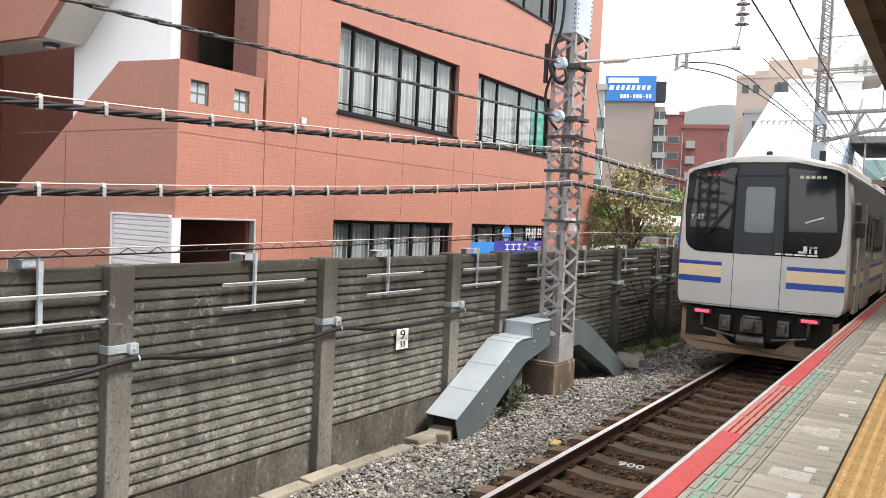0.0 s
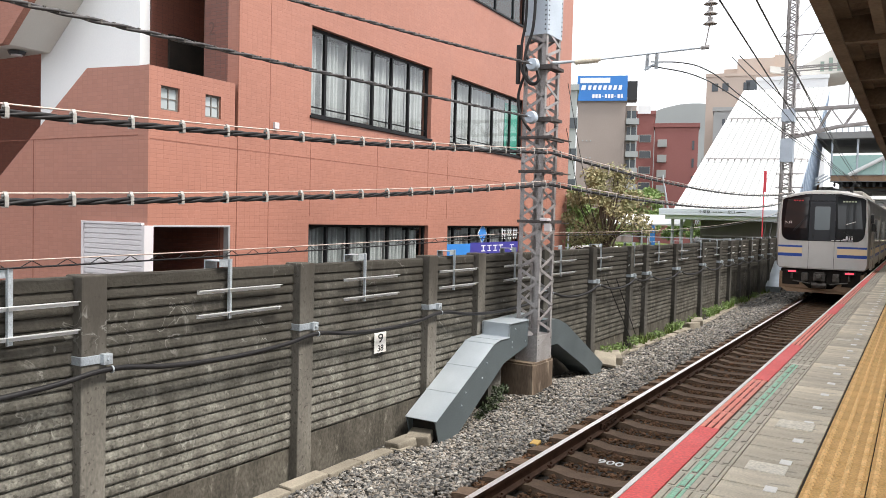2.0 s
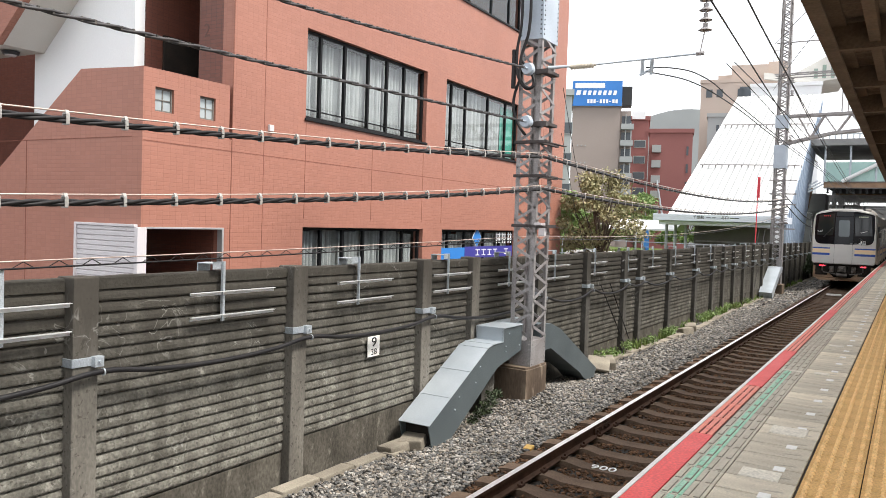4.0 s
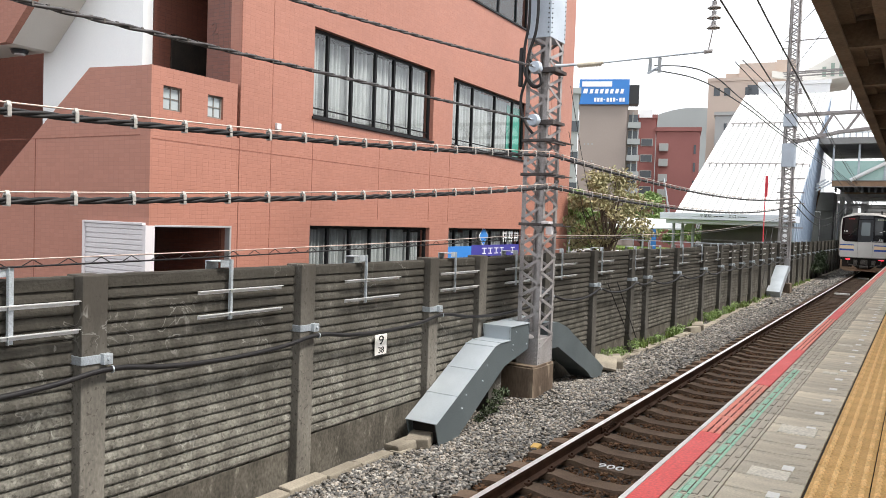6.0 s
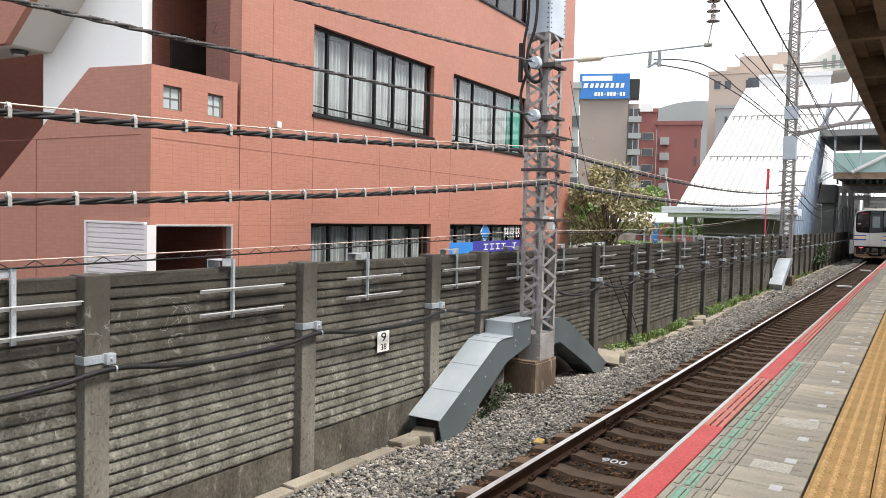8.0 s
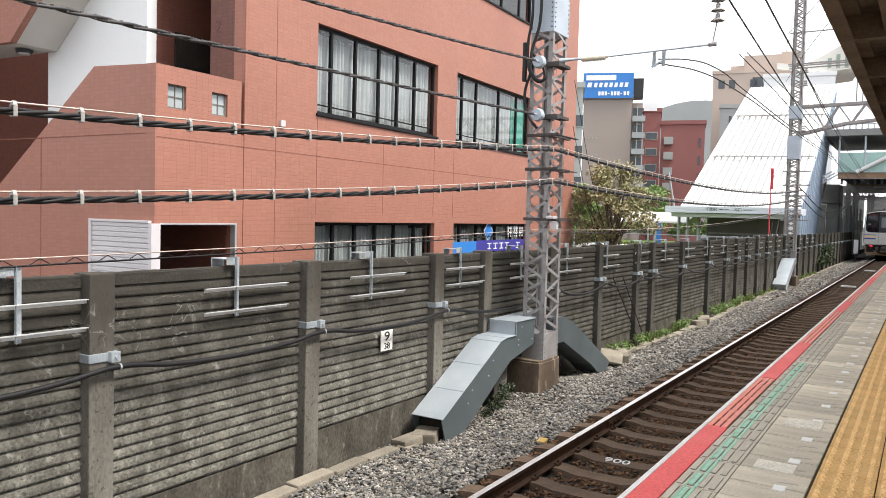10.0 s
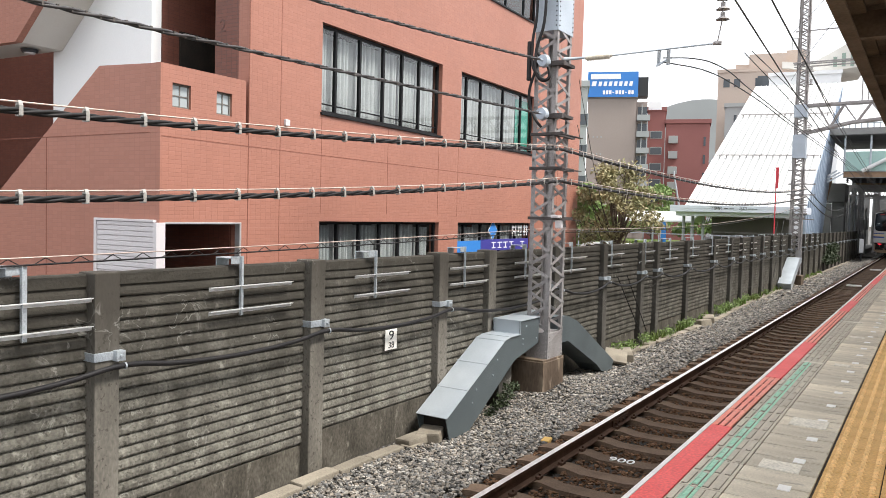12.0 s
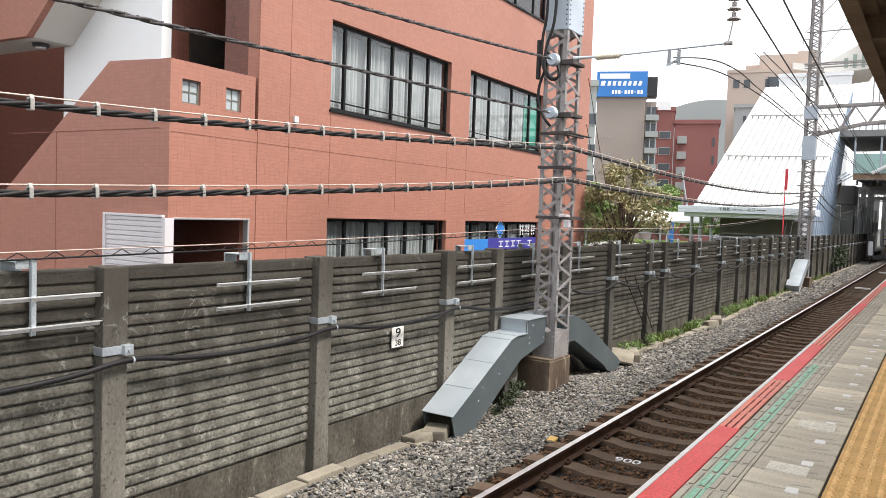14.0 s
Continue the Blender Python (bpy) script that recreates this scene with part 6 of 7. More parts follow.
    part("headstock", boxes(((-1.2, 0.16, 0.55), (1.2, 0.5, 1.08))), UNDER, t)
    part("lower_rim", boxes(((-1.30, 0.06, 1.12), (1.30, 0.16, 1.15)), ((-0.9, -0.02, 1.12), (0.9, 0.08, 1.15)), bevel=0.01), STAINLESS, t, "bright lower edge trim")
    bm = bmesh.new()
    box(bm, (-0.20, -0.12, 0.72), (0.17, 0.2, 0.97), bevel=0.03)
    box(bm, (-0.12, -0.25, 0.78), (0.05, -0.1, 0.94), bevel=0.03)
    tube(bm, (-0.16, -0.08, 0.99), (0.14, -0.08, 0.99), 0.03, 10)
    tube(bm, (-0.05, -0.26, 0.86), (-0.05, -0.2, 0.86), 0.05, 12)
    part("coupler", bm, COUPLER, t, "oily steel coupler head")
    bm = bmesh.new()
    tube(bm, (-0.25, -0.02, 0.58), (0.2, -0.02, 0.58), 0.105, 16)
    part("air_tank", bm, COUPLER, t, "grey cylinder under the coupler")
    for s in (-1, 1):
        bm = bmesh.new()
        box(bm, (s * 0.38, 0.0, 0.70), (s * 0.58, 0.2, 0.98), bevel=0.02)
        box(bm, (s * 0.43, -0.03, 0.76), (s * 0.53, 0.05, 0.90), bevel=0.02)
        tube(bm, (s * 0.3, 0.02, 0.62), (s * 0.85, 0.05, 0.70), 0.022, 8)
        tube(bm, (s * 0.88, 0.02, 0.98), (s * 0.88, 0.02, 0.76), 0.035, 8)
        part("pipe_work", bm, COUPLER, t, "dark brake pipes and cocks")
    for s in (-1, 1):
        part("lamp_housing", boxes(((s * 0.88 - 0.17, 0.0, 0.965), (s * 0.88 + 0.17, 0.16, 1.065)), bevel=0.01), BLACK, t)
        part("tail_light", boxes(((s * 0.88 - 0.125, -0.012, 0.99), (s * 0.88 + 0.125, 0.05, 1.04)), bevel=0.01), TAIL, t, "lit red tail light")
    for s, x in ((-1, -0.62), (1, 0.66)):
        bm = bmesh.new()
        tube(bm, (x - 0.27 * (1 if s < 0 else 0), facey(x) - 0.07, 2.42), (x + (0.13 if s < 0 else 0.22), facey(x) - 0.07, 2.92 if s < 0 else 2.25), 0.009, 6)
        tube(bm, (x - 0.22 * (1 if s < 0 else 0), facey(x) - 0.06, 2.42), (x + (0.16 if s < 0 else 0.17), facey(x) - 0.06, 2.90 if s < 0 else 2.23), 0.009, 6)
        part("wiper", bm, BLACK, t, "black wiper")
    # glint along the blade is painted as a white bar
    bm = bmesh.new()
    beam(bm, (0.72, -0.03, 2.66), (1.0, 0.0, 2.76), 0.02, 0.02)
    part("wiper_blade", bm, WHITE, t, "wiper blade with its glint painted white")
    for k in range(4):
        part("destination_light", boxes(((-0.92 + 0.085 * k, 0.0, 3.43), (-0.86 + 0.085 * k, facey(0.885 - 0.09 * k) - 0.034, 3.475))), LED, t, "red destination display")
    for k in range(5):
        part("destination_light", boxes(((0.60 + 0.085 * k, 0.0, 3.40), (0.66 + 0.085 * k, facey(0.56 + 0.1 * k) - 0.034, 3.45))), LED_PALE, t, "pale destination display")
    text_mesh("set_number", "Y-33", 0.12, WHITE, t, facing_back(-1.06, facey(0.9) - 0.04, 2.70))
    lg = part("maker_mark", boxes(((0.72, facey(0.62) - 0.034, 2.16), (0.78, facey(0.62) - 0.02, 2.27)), ((0.64, facey(0.62) - 0.034, 2.15), (0.78, facey(0.62) - 0.02, 2.18)), ((0.81, facey(0.75) - 0.034, 2.15), (0.84, facey(0.75) - 0.02, 2.27)), ((0.81, facey(0.75) - 0.034, 2.24), (0.93, facey(0.75) - 0.02, 2.27)), ((0.89, facey(0.75) - 0.034, 2.15), (0.93, facey(0.75) - 0.02, 2.22))), WHITE, t, "white maker mark")
    bm = bmesh.new()
    for a, b in ((0.26, 0.38), (0.40, 0.56), (0.58, 0.76), (0.78, 0.94)):
        box(bm, (a, facey(a) - 0.034, 2.105), (b, facey(a) - 0.02, 2.13))
    part("lettering_bar", bm, WHITE, t, "white lettering bar")
    for x in (-0.15, 0.75):
        part("roof_aerial", boxes(((x - 0.05, 1.2, 3.72), (x + 0.05, 1.3, 3.98)), bevel=0.01), BLACK, t, "black roof aerial")
    # wheel sets
    for y0 in (2.2, 4.3, 15.5, 17.6):
        bm = bmesh.new()
        for s in (-1, 1):
            tube(bm, (s * 0.53, y0, 0.43), (s * 0.66, y0, 0.43), 0.43, 24)
        tube(bm, (-0.55, y0, 0.43), (0.55, y0, 0.43), 0.09, 10)
        part("wheel_set", bm, COUPLER, t, "steel wheel set")
    return t


train = make_train()

# ---- street, planting, station and town ----
bm = boxes(((-160, -60, -0.45), (-3.2, 400, -0.02)))
solid("street", bm, ASPHALT, "grey street surface behind the wall", "street", kind="structure")


def bearing(b, d):
    """Plan position at d metres from the platform spot, b degrees left of the track's direction."""
    return 2.78 - d * math.sin(radians(b)), d * math.cos(radians(b))


def front_frame(b0, b1, d):
    """The matrix of a house whose front runs between two bearings at d metres, and the front's width."""
    p, q = Vector(bearing(b0, d)), Vector(bearing(b1, d))
    return Matrix.Translation((p.x, p.y, 0)) @ pose(0, 0, 0, 0, 0, math.degrees(math.atan2(q.y - p.y, q.x - p.x))), (q - p).length


def town_house(name, b0, b1, d, h, mat, label, depth=12, base=0.0, rows=(), cols=0, ww=1.2, wh=1.2, z0=1.5, dz=3.0, roofcap=None):
    m, w = front_frame(b0, b1, d)
    t = thing(name, label, "building", "town buildings", m=m)
    part("wall", boxes(((0, 0, base - 1), (w, depth, h))), mat, t)
    part("parapet", boxes(((-0.15, -0.15, h), (w + 0.15, depth, h + 0.5))), roofcap or mat, t)
    for r in range(rows if isinstance(rows, int) else 0):
        for c in range(cols):
            x = w * (c + 0.5) / cols
            z = z0 + dz * r
            f = part("window", boxes(((x - ww / 2 - 0.08, -0.05, z - 0.08), (x + ww / 2 + 0.08, 0.02, z + wh + 0.08))), GREYFAR, t)
            part("pane", boxes(((x - ww / 2, -0.07, z), (x + ww / 2, -0.04, z + wh))), WINDOWFAR, f)
    return t, w


# beige block with the blue billboard
t, w = town_house("apartment_block", 22.25, 18.8, 92, 16.6, BEIGE, "beige-brown apartment block carrying a blue billboard", depth=10)
for r in range(5):
    for c in range(3):
        part("vent", boxes(((w * 0.12 + 0.45 * c, -0.06, 4 + 2.0 * r), (w * 0.12 + 0.45 * c + 0.14, 0.02, 4.16 + 2.0 * r))), GREYFAR, t)
bb = part("billboard", boxes(((-0.1, -0.35, 16.7), (w + 0.1, -0.05, 19.6))), BILLBLUE, t, "blue advertising billboard with white lettering")
bm = bmesh.new()
for a, b, z0, z1 in ((0.04, 0.66, 18.75, 19.35),):
    box(bm, (w * a, -0.38, z0), (w * b, -0.34, z1))
part("caption_band", bm, WHITE, bb)
bm = bmesh.new()
for k in range(7):
    x = w * (0.2 + 0.105 * k)
    prism(bm, [(x, 17.95), (x + 0.36, 17.95), (x + 0.46, 18.47), (x + 0.10, 18.47)], lambda p, q, d: (p, -0.38 + d, q), 0.04)
prism(bm, [(w * 0.06, 17.95), (w * 0.15, 17.95), (w * 0.17, 18.5), (w * 0.08, 18.5)], lambda p, q, d: (p, -0.38 + d, q), 0.04)
part("sign_stroke", bm, WHITE, bb)
bm = bmesh.new()
for k in range(10):
    x = w * (0.30 + 0.065 * k)
    if k in (3, 7):
        box(bm, (x, -0.38, 17.18), (x + 0.2, -0.34, 17.26))
    else:
        box(bm, (x, -0.38, 17.0), (x + 0.26, -0.34, 17.45))
part("number_bar", bm, WHITE, bb)
m2, w2 = front_frame(18.78, 18.0, 92)
part("side_wall", boxes(((w + 0.02, 0.4, -1), (w + w2, 9, 16.2))), BEIGE, t)
for r in range(7):
    b = part("balcony", boxes(((w + 0.1, -0.3, 2.6 + 1.9 * r), (w + w2 + 0.3, 0.38, 2.75 + 1.9 * r)), ((w + 0.1, -0.3, 2.75 + 1.9 * r), (w + w2 + 0.3, -0.24, 3.25 + 1.9 * r)), ((w + 0.6, -0.2, 2.75 + 1.9 * r), (w + 0.7, 0.36, 4.4 + 1.9 * r))), GREYFAR, t, "pale balcony with a railing panel")
    # dark plate stands in for the shade in the balcony recess
    part("recess_shade", boxes(((w + 0.2, 0.34, 2.8 + 1.9 * r), (w + w2, 0.42, 4.2 + 1.9 * r))), WINDOWFAR, b)
part("billboard_frame", boxes(((w + 0.12, 0, 16.8), (w + 1.25, 2.0, 19.0))), BLACK, t, "dark lattice frame beside the billboard")
# grey block behind the mast
t, w = town_house("grey_block", 24.9, 22.3, 66, 13.6, GREYFAR, "pale grey office block with ribbon windows", rows=4, cols=3, ww=1.1, wh=0.9, z0=2.6, dz=2.6)
# red-brown blocks
t, w = town_house("red_block", 17.95, 16.75, 100, 16.2, REDFAR, "dark red tiled block with stair landings", rows=6, cols=1, ww=1.3, wh=0.8, z0=2.8, dz=2.0)
part("roof_sign", boxes(((0.0, -0.2, 16.3), (1.6, -0.05, 17.3))), WHITE, t)
t, w = town_house("red_block", 16.7, 13.7, 100, 14.6, REDFAR, "dark red windowless block with a balcony column", depth=9)
for r in range(6):
    part("balcony", boxes(((0.4, -0.8, 2.6 + 1.9 * r), (1.5, -0.02, 3.5 + 1.9 * r)), bevel=0.02), GREYFAR, t)
for r in range(5):
    part("window", boxes(((w - 0.7, -0.05, 3 + 2.2 * r), (w - 0.45, 0.02, 4.1 + 2.2 * r))), WINDOWFAR, t)
bm = bmesh.new()
tube(bm, (w * 0.22, -1.5, 8.6), (w * 0.42, -1.5, 3.0), 0.12, 8)
tube(bm, (w * 0.42, -1.5, 3.0), (w * 0.62, -1.5, 2.4), 0.12, 8)
solid("street_lamp", bm, GALV, "pale bent lamp column", "lamp", m=front_frame(16.7, 13.7, 100)[0])
# pale hall with a curved roof far behind
m, w = front_frame(18.3, 13.0, 190)
t = thing("pale_hall", "pale grey hall with a low curved roof", "building", "town buildings", m=m)
bm = bmesh.new()
prism(bm, [(-2, -1), (w + 2, -1), (w + 2, 30.5)] + [(w + 2 - (w + 4) * k / 10, 30.5 + 1.2 * math.sin(math.pi * k / 10) - 5.0 * (k / 10) ** 2) for k in range(1, 11)], lambda p, q, d: (p, d, q), 30)
part("wall", bm, GREYFAR, t)
for k in range(6):
    part("rib", boxes(((w * k / 6, -0.2, 0), (w * k / 6 + 0.3, 0, 25))), WHITEWALL, t)
# beige tower with a flared roof
t, w = town_house("beige_tower", 13.3, 6.4, 125, 25.2, PINKISH, "pinkish beige tower with dark openings and a flared roof", depth=18)
for k in range(9):
    if k in (2, 4, 5, 7):
        continue
    part("window", boxes(((0.8 + 1.5 * k, -0.08, 23.0), (1.7 + 1.5 * k, 0.02, 24.2))), WINDOWFAR, t)
for r in range(8):
    part("window", boxes(((5.6, -0.08, 3 + 2.8 * r), (7.3, 0.02, 4.9 + 2.8 * r))), WINDOWFAR, t)
bm = bmesh.new()
prism(bm, [(8.9, 25.4), (8.9, 26.3), (12.6, 25.8), (15.2, 27.2), (20.3, 30.2), (20.0, 25.2), (15.0, 24.6)], lambda p, q, d: (p, d - 1.0, q), 12)
part("roof", bm, SOFFIT, t, "flared cream roof")
part("upper_storey", boxes(((2.4, 1.0, 25.6), (4.3, 9, 26.5)), ((4.3, 0.6, 25.6), (9.5, 10, 27.9)), ((9.5, 1.4, 25.6), (12.6, 10, 28.4))), PINKISH, t, "set-back upper storeys")
bm = bmesh.new()
for x in (10.2, 11.0):
    tube(bm, (x, 2, 28.4), (x, 2, 30.2), 0.07, 6)
tube(bm, (10.2, 2, 30.2), (11.0, 2, 30.2), 0.07, 6)
part("roof_frame", bm, GREYFAR, t)
for k in range(4):
    part("roof_window", boxes(((15.6 + 1.1 * k, -1.1, 25.2), (16.1 + 1.1 * k, -0.95, 26.6 + 0.5 * k))), GREENPANE, t)
t, w = town_house("pale_block", 12.75, 9.5, 112, 18.2, GREYFAR, "pale blue-grey annex with small windows", rows=2, cols=2, ww=0.9, wh=0.9, z0=13.0, dz=3.2)
t, w = town_house("white_block", 10.0, 5.6, 116, 22.8, WHITEWALL, "white block with a railing on its roof", depth=14)

# station hall with a big white sloping roof
st = thing("station_hall", "station hall with a large white sloping roof and entrance canopy", "station building")
BL, BR, TR, TL = Vector((-12.2, 55.0, 3.5)), Vector((-4.7, 57.5, 3.4)), Vector((-4.3, 74.0, 14.7)), Vector((-10.7, 70.5, 14.3))
bm = bmesh.new()
up = Vector((0, 0, 0.35))
top = [BL, BR, TR, TL]
vs = [bm.verts.new(v) for v in top] + [bm.verts.new(v - up) for v in top]
for f in ((0, 1, 2, 3), (7, 6, 5, 4), (0, 4, 5, 1), (1, 5, 6, 2), (2, 6, 7, 3), (3, 7, 4, 0)):
    bm.faces.new([vs[k] for k in f])
part("sloping_roof", bm, STATIONWHITE, st, "white sheet roof with standing seams")
bm = bmesh.new()
for k in range(1, 16):
    a, b = BL.lerp(BR, k / 16), TL.lerp(TR, k / 16)
    beam(bm, a + Vector((0, 0, 0.02)), b + Vector((0, 0, 0.02)), 0.05, 0.09)
part("seam", bm, GREYFAR, st)
for u in (0.36, 0.70):
    bm = bmesh.new()
    a, b = BL.lerp(TL, u), BR.lerp(TR, u)
    beam(bm, a + Vector((0.3, 0, 0.22)), b + Vector((-0.1, 0, 0.22)), 0.09, 0.09)
    for k in range(17):
        p = a.lerp(b, k / 16)
        beam(bm, p, p + Vector((0, 0, 0.25)), 0.07, 0.07)
    part("snow_rail", bm, LATTICE, st)
bm = bmesh.new()
va = [BR + Vector((0.05, 0, -0.1)), TR + Vector((0.05, 0, -0.1)), Vector((-5.5, 74, 0)), Vector((-4.6, 57.4, 0))]
vb = [v + Vector((-0.4, 0.3, 0)) for v in va]
vs = [bm.verts.new(v) for v in va + vb]
for f in ((0, 1, 2, 3), (7, 6, 5, 4), (0, 4, 5, 1), (1, 5, 6, 2), (2, 6, 7, 3), (3, 7, 4, 0)):
    bm.faces.new([vs[k] for k in f])
part("side_wall", bm, STATIONBLUE, st, "pale blue ribbed side cladding")
bm = bmesh.new()
for k in range(14):
    u = k / 14
    a = va[0].lerp(va[1], u)
    b = va[3].lerp(va[2], u)
    beam(bm, a + Vector((0.03, 0, 0)), b + Vector((0.03, 0, 0)), 0.08, 0.08)
part("side_rib", bm, STATIONBLUE, st)
cp = part("name_canopy", boxes(((-11.9, 50.5, 3.12), (-4.0, 55.2, 3.32)), ((-11.9, 50.5, 3.32), (-4.0, 50.6, 3.55)), ((-4.1, 50.6, 3.32), (-4.0, 55.2, 3.55)), ((-11.6, 50.9, 2.86), (-4.3, 55.0, 3.10)), bevel=0.02), FASCIA, st, "flat pale entrance canopy with small lettering")
bm = bmesh.new()
for x in (-8.45, -8.12, -7.0, -6.72):
    box(bm, (x, 50.48, 3.34), (x + 0.26, 50.5, 3.38))
part("lettering_bar", bm, BLACK, cp)
text_mesh("lettering", "千葉駅", 0.24, BLACK, cp, facing_back(-8.95, 50.49, 3.36))
text_mesh("lettering", "北口", 0.24, BLACK, cp, facing_back(-7.32, 50.49, 3.36))
for x in (-11.5, -10.9, -10.2):
    bm = bmesh.new()
    tube(bm, (x, 52.5, 0), (x, 52.5, 2.87), 0.10, 10)
    part("column", bm, GREYFAR, st)
# shade below the canopy is put in as one dull panel
part("entrance_shade", boxes(((-10.0, 54.0, 0), (-4.9, 54.4, 2.85))), SOFFITDARK, st, "flat panel toned for the shade in the entrance")
bm = bmesh.new()
for k in range(7):
    box(bm, (-9.8, 52.4 + 0.2 * k, 0.2 + 0.26 * k), (-5.4, 52.45 + 0.2 * k, 0.30 + 0.26 * k))
part("stair_rail", bm, LATTICE, st)
t = thing("concrete_tower", "grey concrete bridge pier with grey pipes", "pier")
part("shaft", boxes(((-4.9, 75.8, 0), (-3.9, 77.6, 4.5)), bevel=0.05), PIERCON, t)
part("wing_wall", boxes(((-7.5, 75.6, 0), (-4.92, 75.9, 4.4)), bevel=0.03), PIERCON, t)
part("head", boxes(((-5.5, 75.0, 4.5), (-3.8, 78, 6.15)), bevel=0.08), PIERCON, t)
bm = bmesh.new()
for k in range(5):
    tube(bm, (-3.2 + 0.25 * k, 76, 0), (-3.2 + 0.25 * k, 76, 4.4 - 0.1 * k), 0.08, 8)
part("pipe", bm, PIERCON, t)
br = thing("foot_bridge", "footbridge with pale green glass sides and a rusty beam", "bridge")
part("girder", boxes(((-3.4, 68, 6.27), (16, 68.4, 6.72)), bevel=0.03), RUSTBEAM, br, "rusty brown girder")
part("girder", boxes(((-3.4, 80, 6.27), (16, 80.4, 6.72)), bevel=0.03), RUSTBEAM, br, "rusty brown girder")
part("deck", boxes(((-3.4, 68.4, 6.4), (16, 80, 6.6))), UNDER, br)
part("flange", boxes(((-3.4, 67.9, 6.70), (16, 68.5, 6.76)), ((-3.4, 67.9, 6.23), (16, 68.5, 6.28))), PIERCON, br, "grey girder flanges")
for k in range(10):
    part("glass_panel", boxes(((-3.35 + 1.8 * k, 68.1, 6.78), (-1.6 + 1.8 * k, 68.16, 8.3))), TEAL, br)
    bm = bmesh.new()
    tube(bm, (-3.37 + 1.8 * k, 68.1, 6.7), (-3.37 + 1.8 * k, 68.1, 9.66), 0.08, 8)
    part("post", bm, GALV, br)
part("roof_beam", boxes(((-4.7, 67.5, 9.58), (16, 81, 10.1)), bevel=0.05), PIERCON, br, "grey roof edge")
bm = bmesh.new()
for k in range(22):
    box(bm, (-4.4 + 0.42 * k, 67.46, 10.1), (-4.3 + 0.42 * k, 67.56, 10.45))
box(bm, (-4.5, 67.46, 10.42), (5.0, 67.56, 10.5))
part("roof_rail", bm, GALV, br, "pale rail along the roof edge")
bm = bmesh.new()
tube(bm, (-2.1, 67.8, 6.75), (3.0, 67.8, 9.58), 0.15, 10)
part("brace", bm, STATIONWHITE, br, "white diagonal brace")
bm = bmesh.new()
tube(bm, (0, 0, 0), (0, 0, 0.45), 0.05, 8)
for z in (0.06, 0.18, 0.30):
    tube(bm, (0, 0, z), (0, 0, z + 0.07), 0.13, 10, 0.09)
INSUL = mesh_from(bm, "insulator", BLACK)
for k in range(20):
    piece("insulator", INSUL, br, pose(-3.1 + 0.46 * k, 68.2, 5.82))
bm = bmesh.new()
for k in range(3):
    beam(bm, (-3.4 - 0.22 * k, 68.2, 6.6 + 0.12 * k), (-4.5, 68.0, 5.9 + 0.25 * k), 0.13, 0.13)
part("end_bracket", bm, GALV, br, "pale steel brackets at the bridge end")
# stair stringer, conduits and handrail between the hall and the pier
t = thing("stair_stringer", "rust-edged steel stair stringer beside the station hall", "stair")
bm = bmesh.new()
beam(bm, (-5.75, 72.6, 0.8), (-4.9, 74.6, 6.6), 0.10, 0.3)
part("stringer", bm, RUSTBEAM, t)
for k in range(4):
    bm = bmesh.new()
    tube(bm, (-3.7 + 0.22 * k, 76.2, 0), (-3.7 + 0.22 * k, 76.2, 4.6 + 0.5 * (k % 2)), 0.06, 8)
    part("downpipe", bm, GALV if k % 2 else PIERCON, t, "grey downpipe")
for k in range(3):
    bm = bmesh.new()
    beam(bm, (-5.0, 80 + 5 * k, 6.1), (-1.5, 80 + 5 * k, 6.1), 0.12, 0.3)
    for q in range(6):
        beam(bm, (-4.8 + 0.55 * q, 80 + 5 * k, 6.1), (-4.5 + 0.55 * q, 80 + 5 * k, 5.3), 0.05, 0.05)
        beam(bm, (-4.5 + 0.55 * q, 80 + 5 * k, 5.3), (-4.25 + 0.55 * q, 80 + 5 * k, 6.1), 0.05, 0.05)
    beam(bm, (-5.0, 80 + 5 * k, 5.3), (-1.5, 80 + 5 * k, 5.3), 0.1, 0.12)
    solid("lattice_girder", bm, LATTICE, "grey lattice girder under the station deck", "girder", "deck girders")
deck = thing("station_deck", "grey concrete station deck built over the tracks", "station building")
part("slab", boxes(((-4.2, 80.2, 7.0), (30, 116, 7.8))), PIERCON, deck)
for k in range(2):
    part("edge_post", boxes(((-3.9, 82 + 8 * k, 0), (-3.5, 82.5 + 8 * k, 7.0))), PIERCON, deck)
part("side_screen", boxes(((-4.3, 84, 2.0), (-4.1, 110, 3.2))), PIERCON, deck)
# plain walls added to shut out the bright sky below the deck
bm = boxes(((-4.5, 122, 0), (30, 123, 6.6)), ((-16, 118, 0), (-4.6, 119, 6.6)))
solid("sky_gap_wall", bm, PIERCON, "plain grey wall added to close the bright gap under the deck", "station building", kind="structure")

# tents, lawn, trees, weeds
for x, y in ((-17.5, 60), (-14.6, 60.5)):
    t = thing("white_tent", "white event tent with a pitched canopy", "tent", "white tents", m=pose(x, y, 0))
    bm = bmesh.new()
    prism(bm, [(-0.2, 2.40), (-0.2, 2.52), (1.9, 3.25), (4.0, 2.52), (4.0, 2.40), (1.9, 3.12)], lambda p, q, d: (d - 1.65, p, q), 3.3)
    part("canopy", bm, STATIONWHITE, t)
    for k in (-1.5, 1.5):
        bm = bmesh.new()
        tube(bm, (k, 0.1, 0), (k, 0.1, 2.45), 0.05, 8)
        part("leg", bm, GALV, t)
t = thing("blue_flag", "blue upright flag with white marks", "flag", m=pose(-14.2, 57, 0))
part("cloth", boxes(((-0.2, 0, 0.8), (0.2, 0.02, 2.4)), bevel=0.005), BILLBLUE, t)
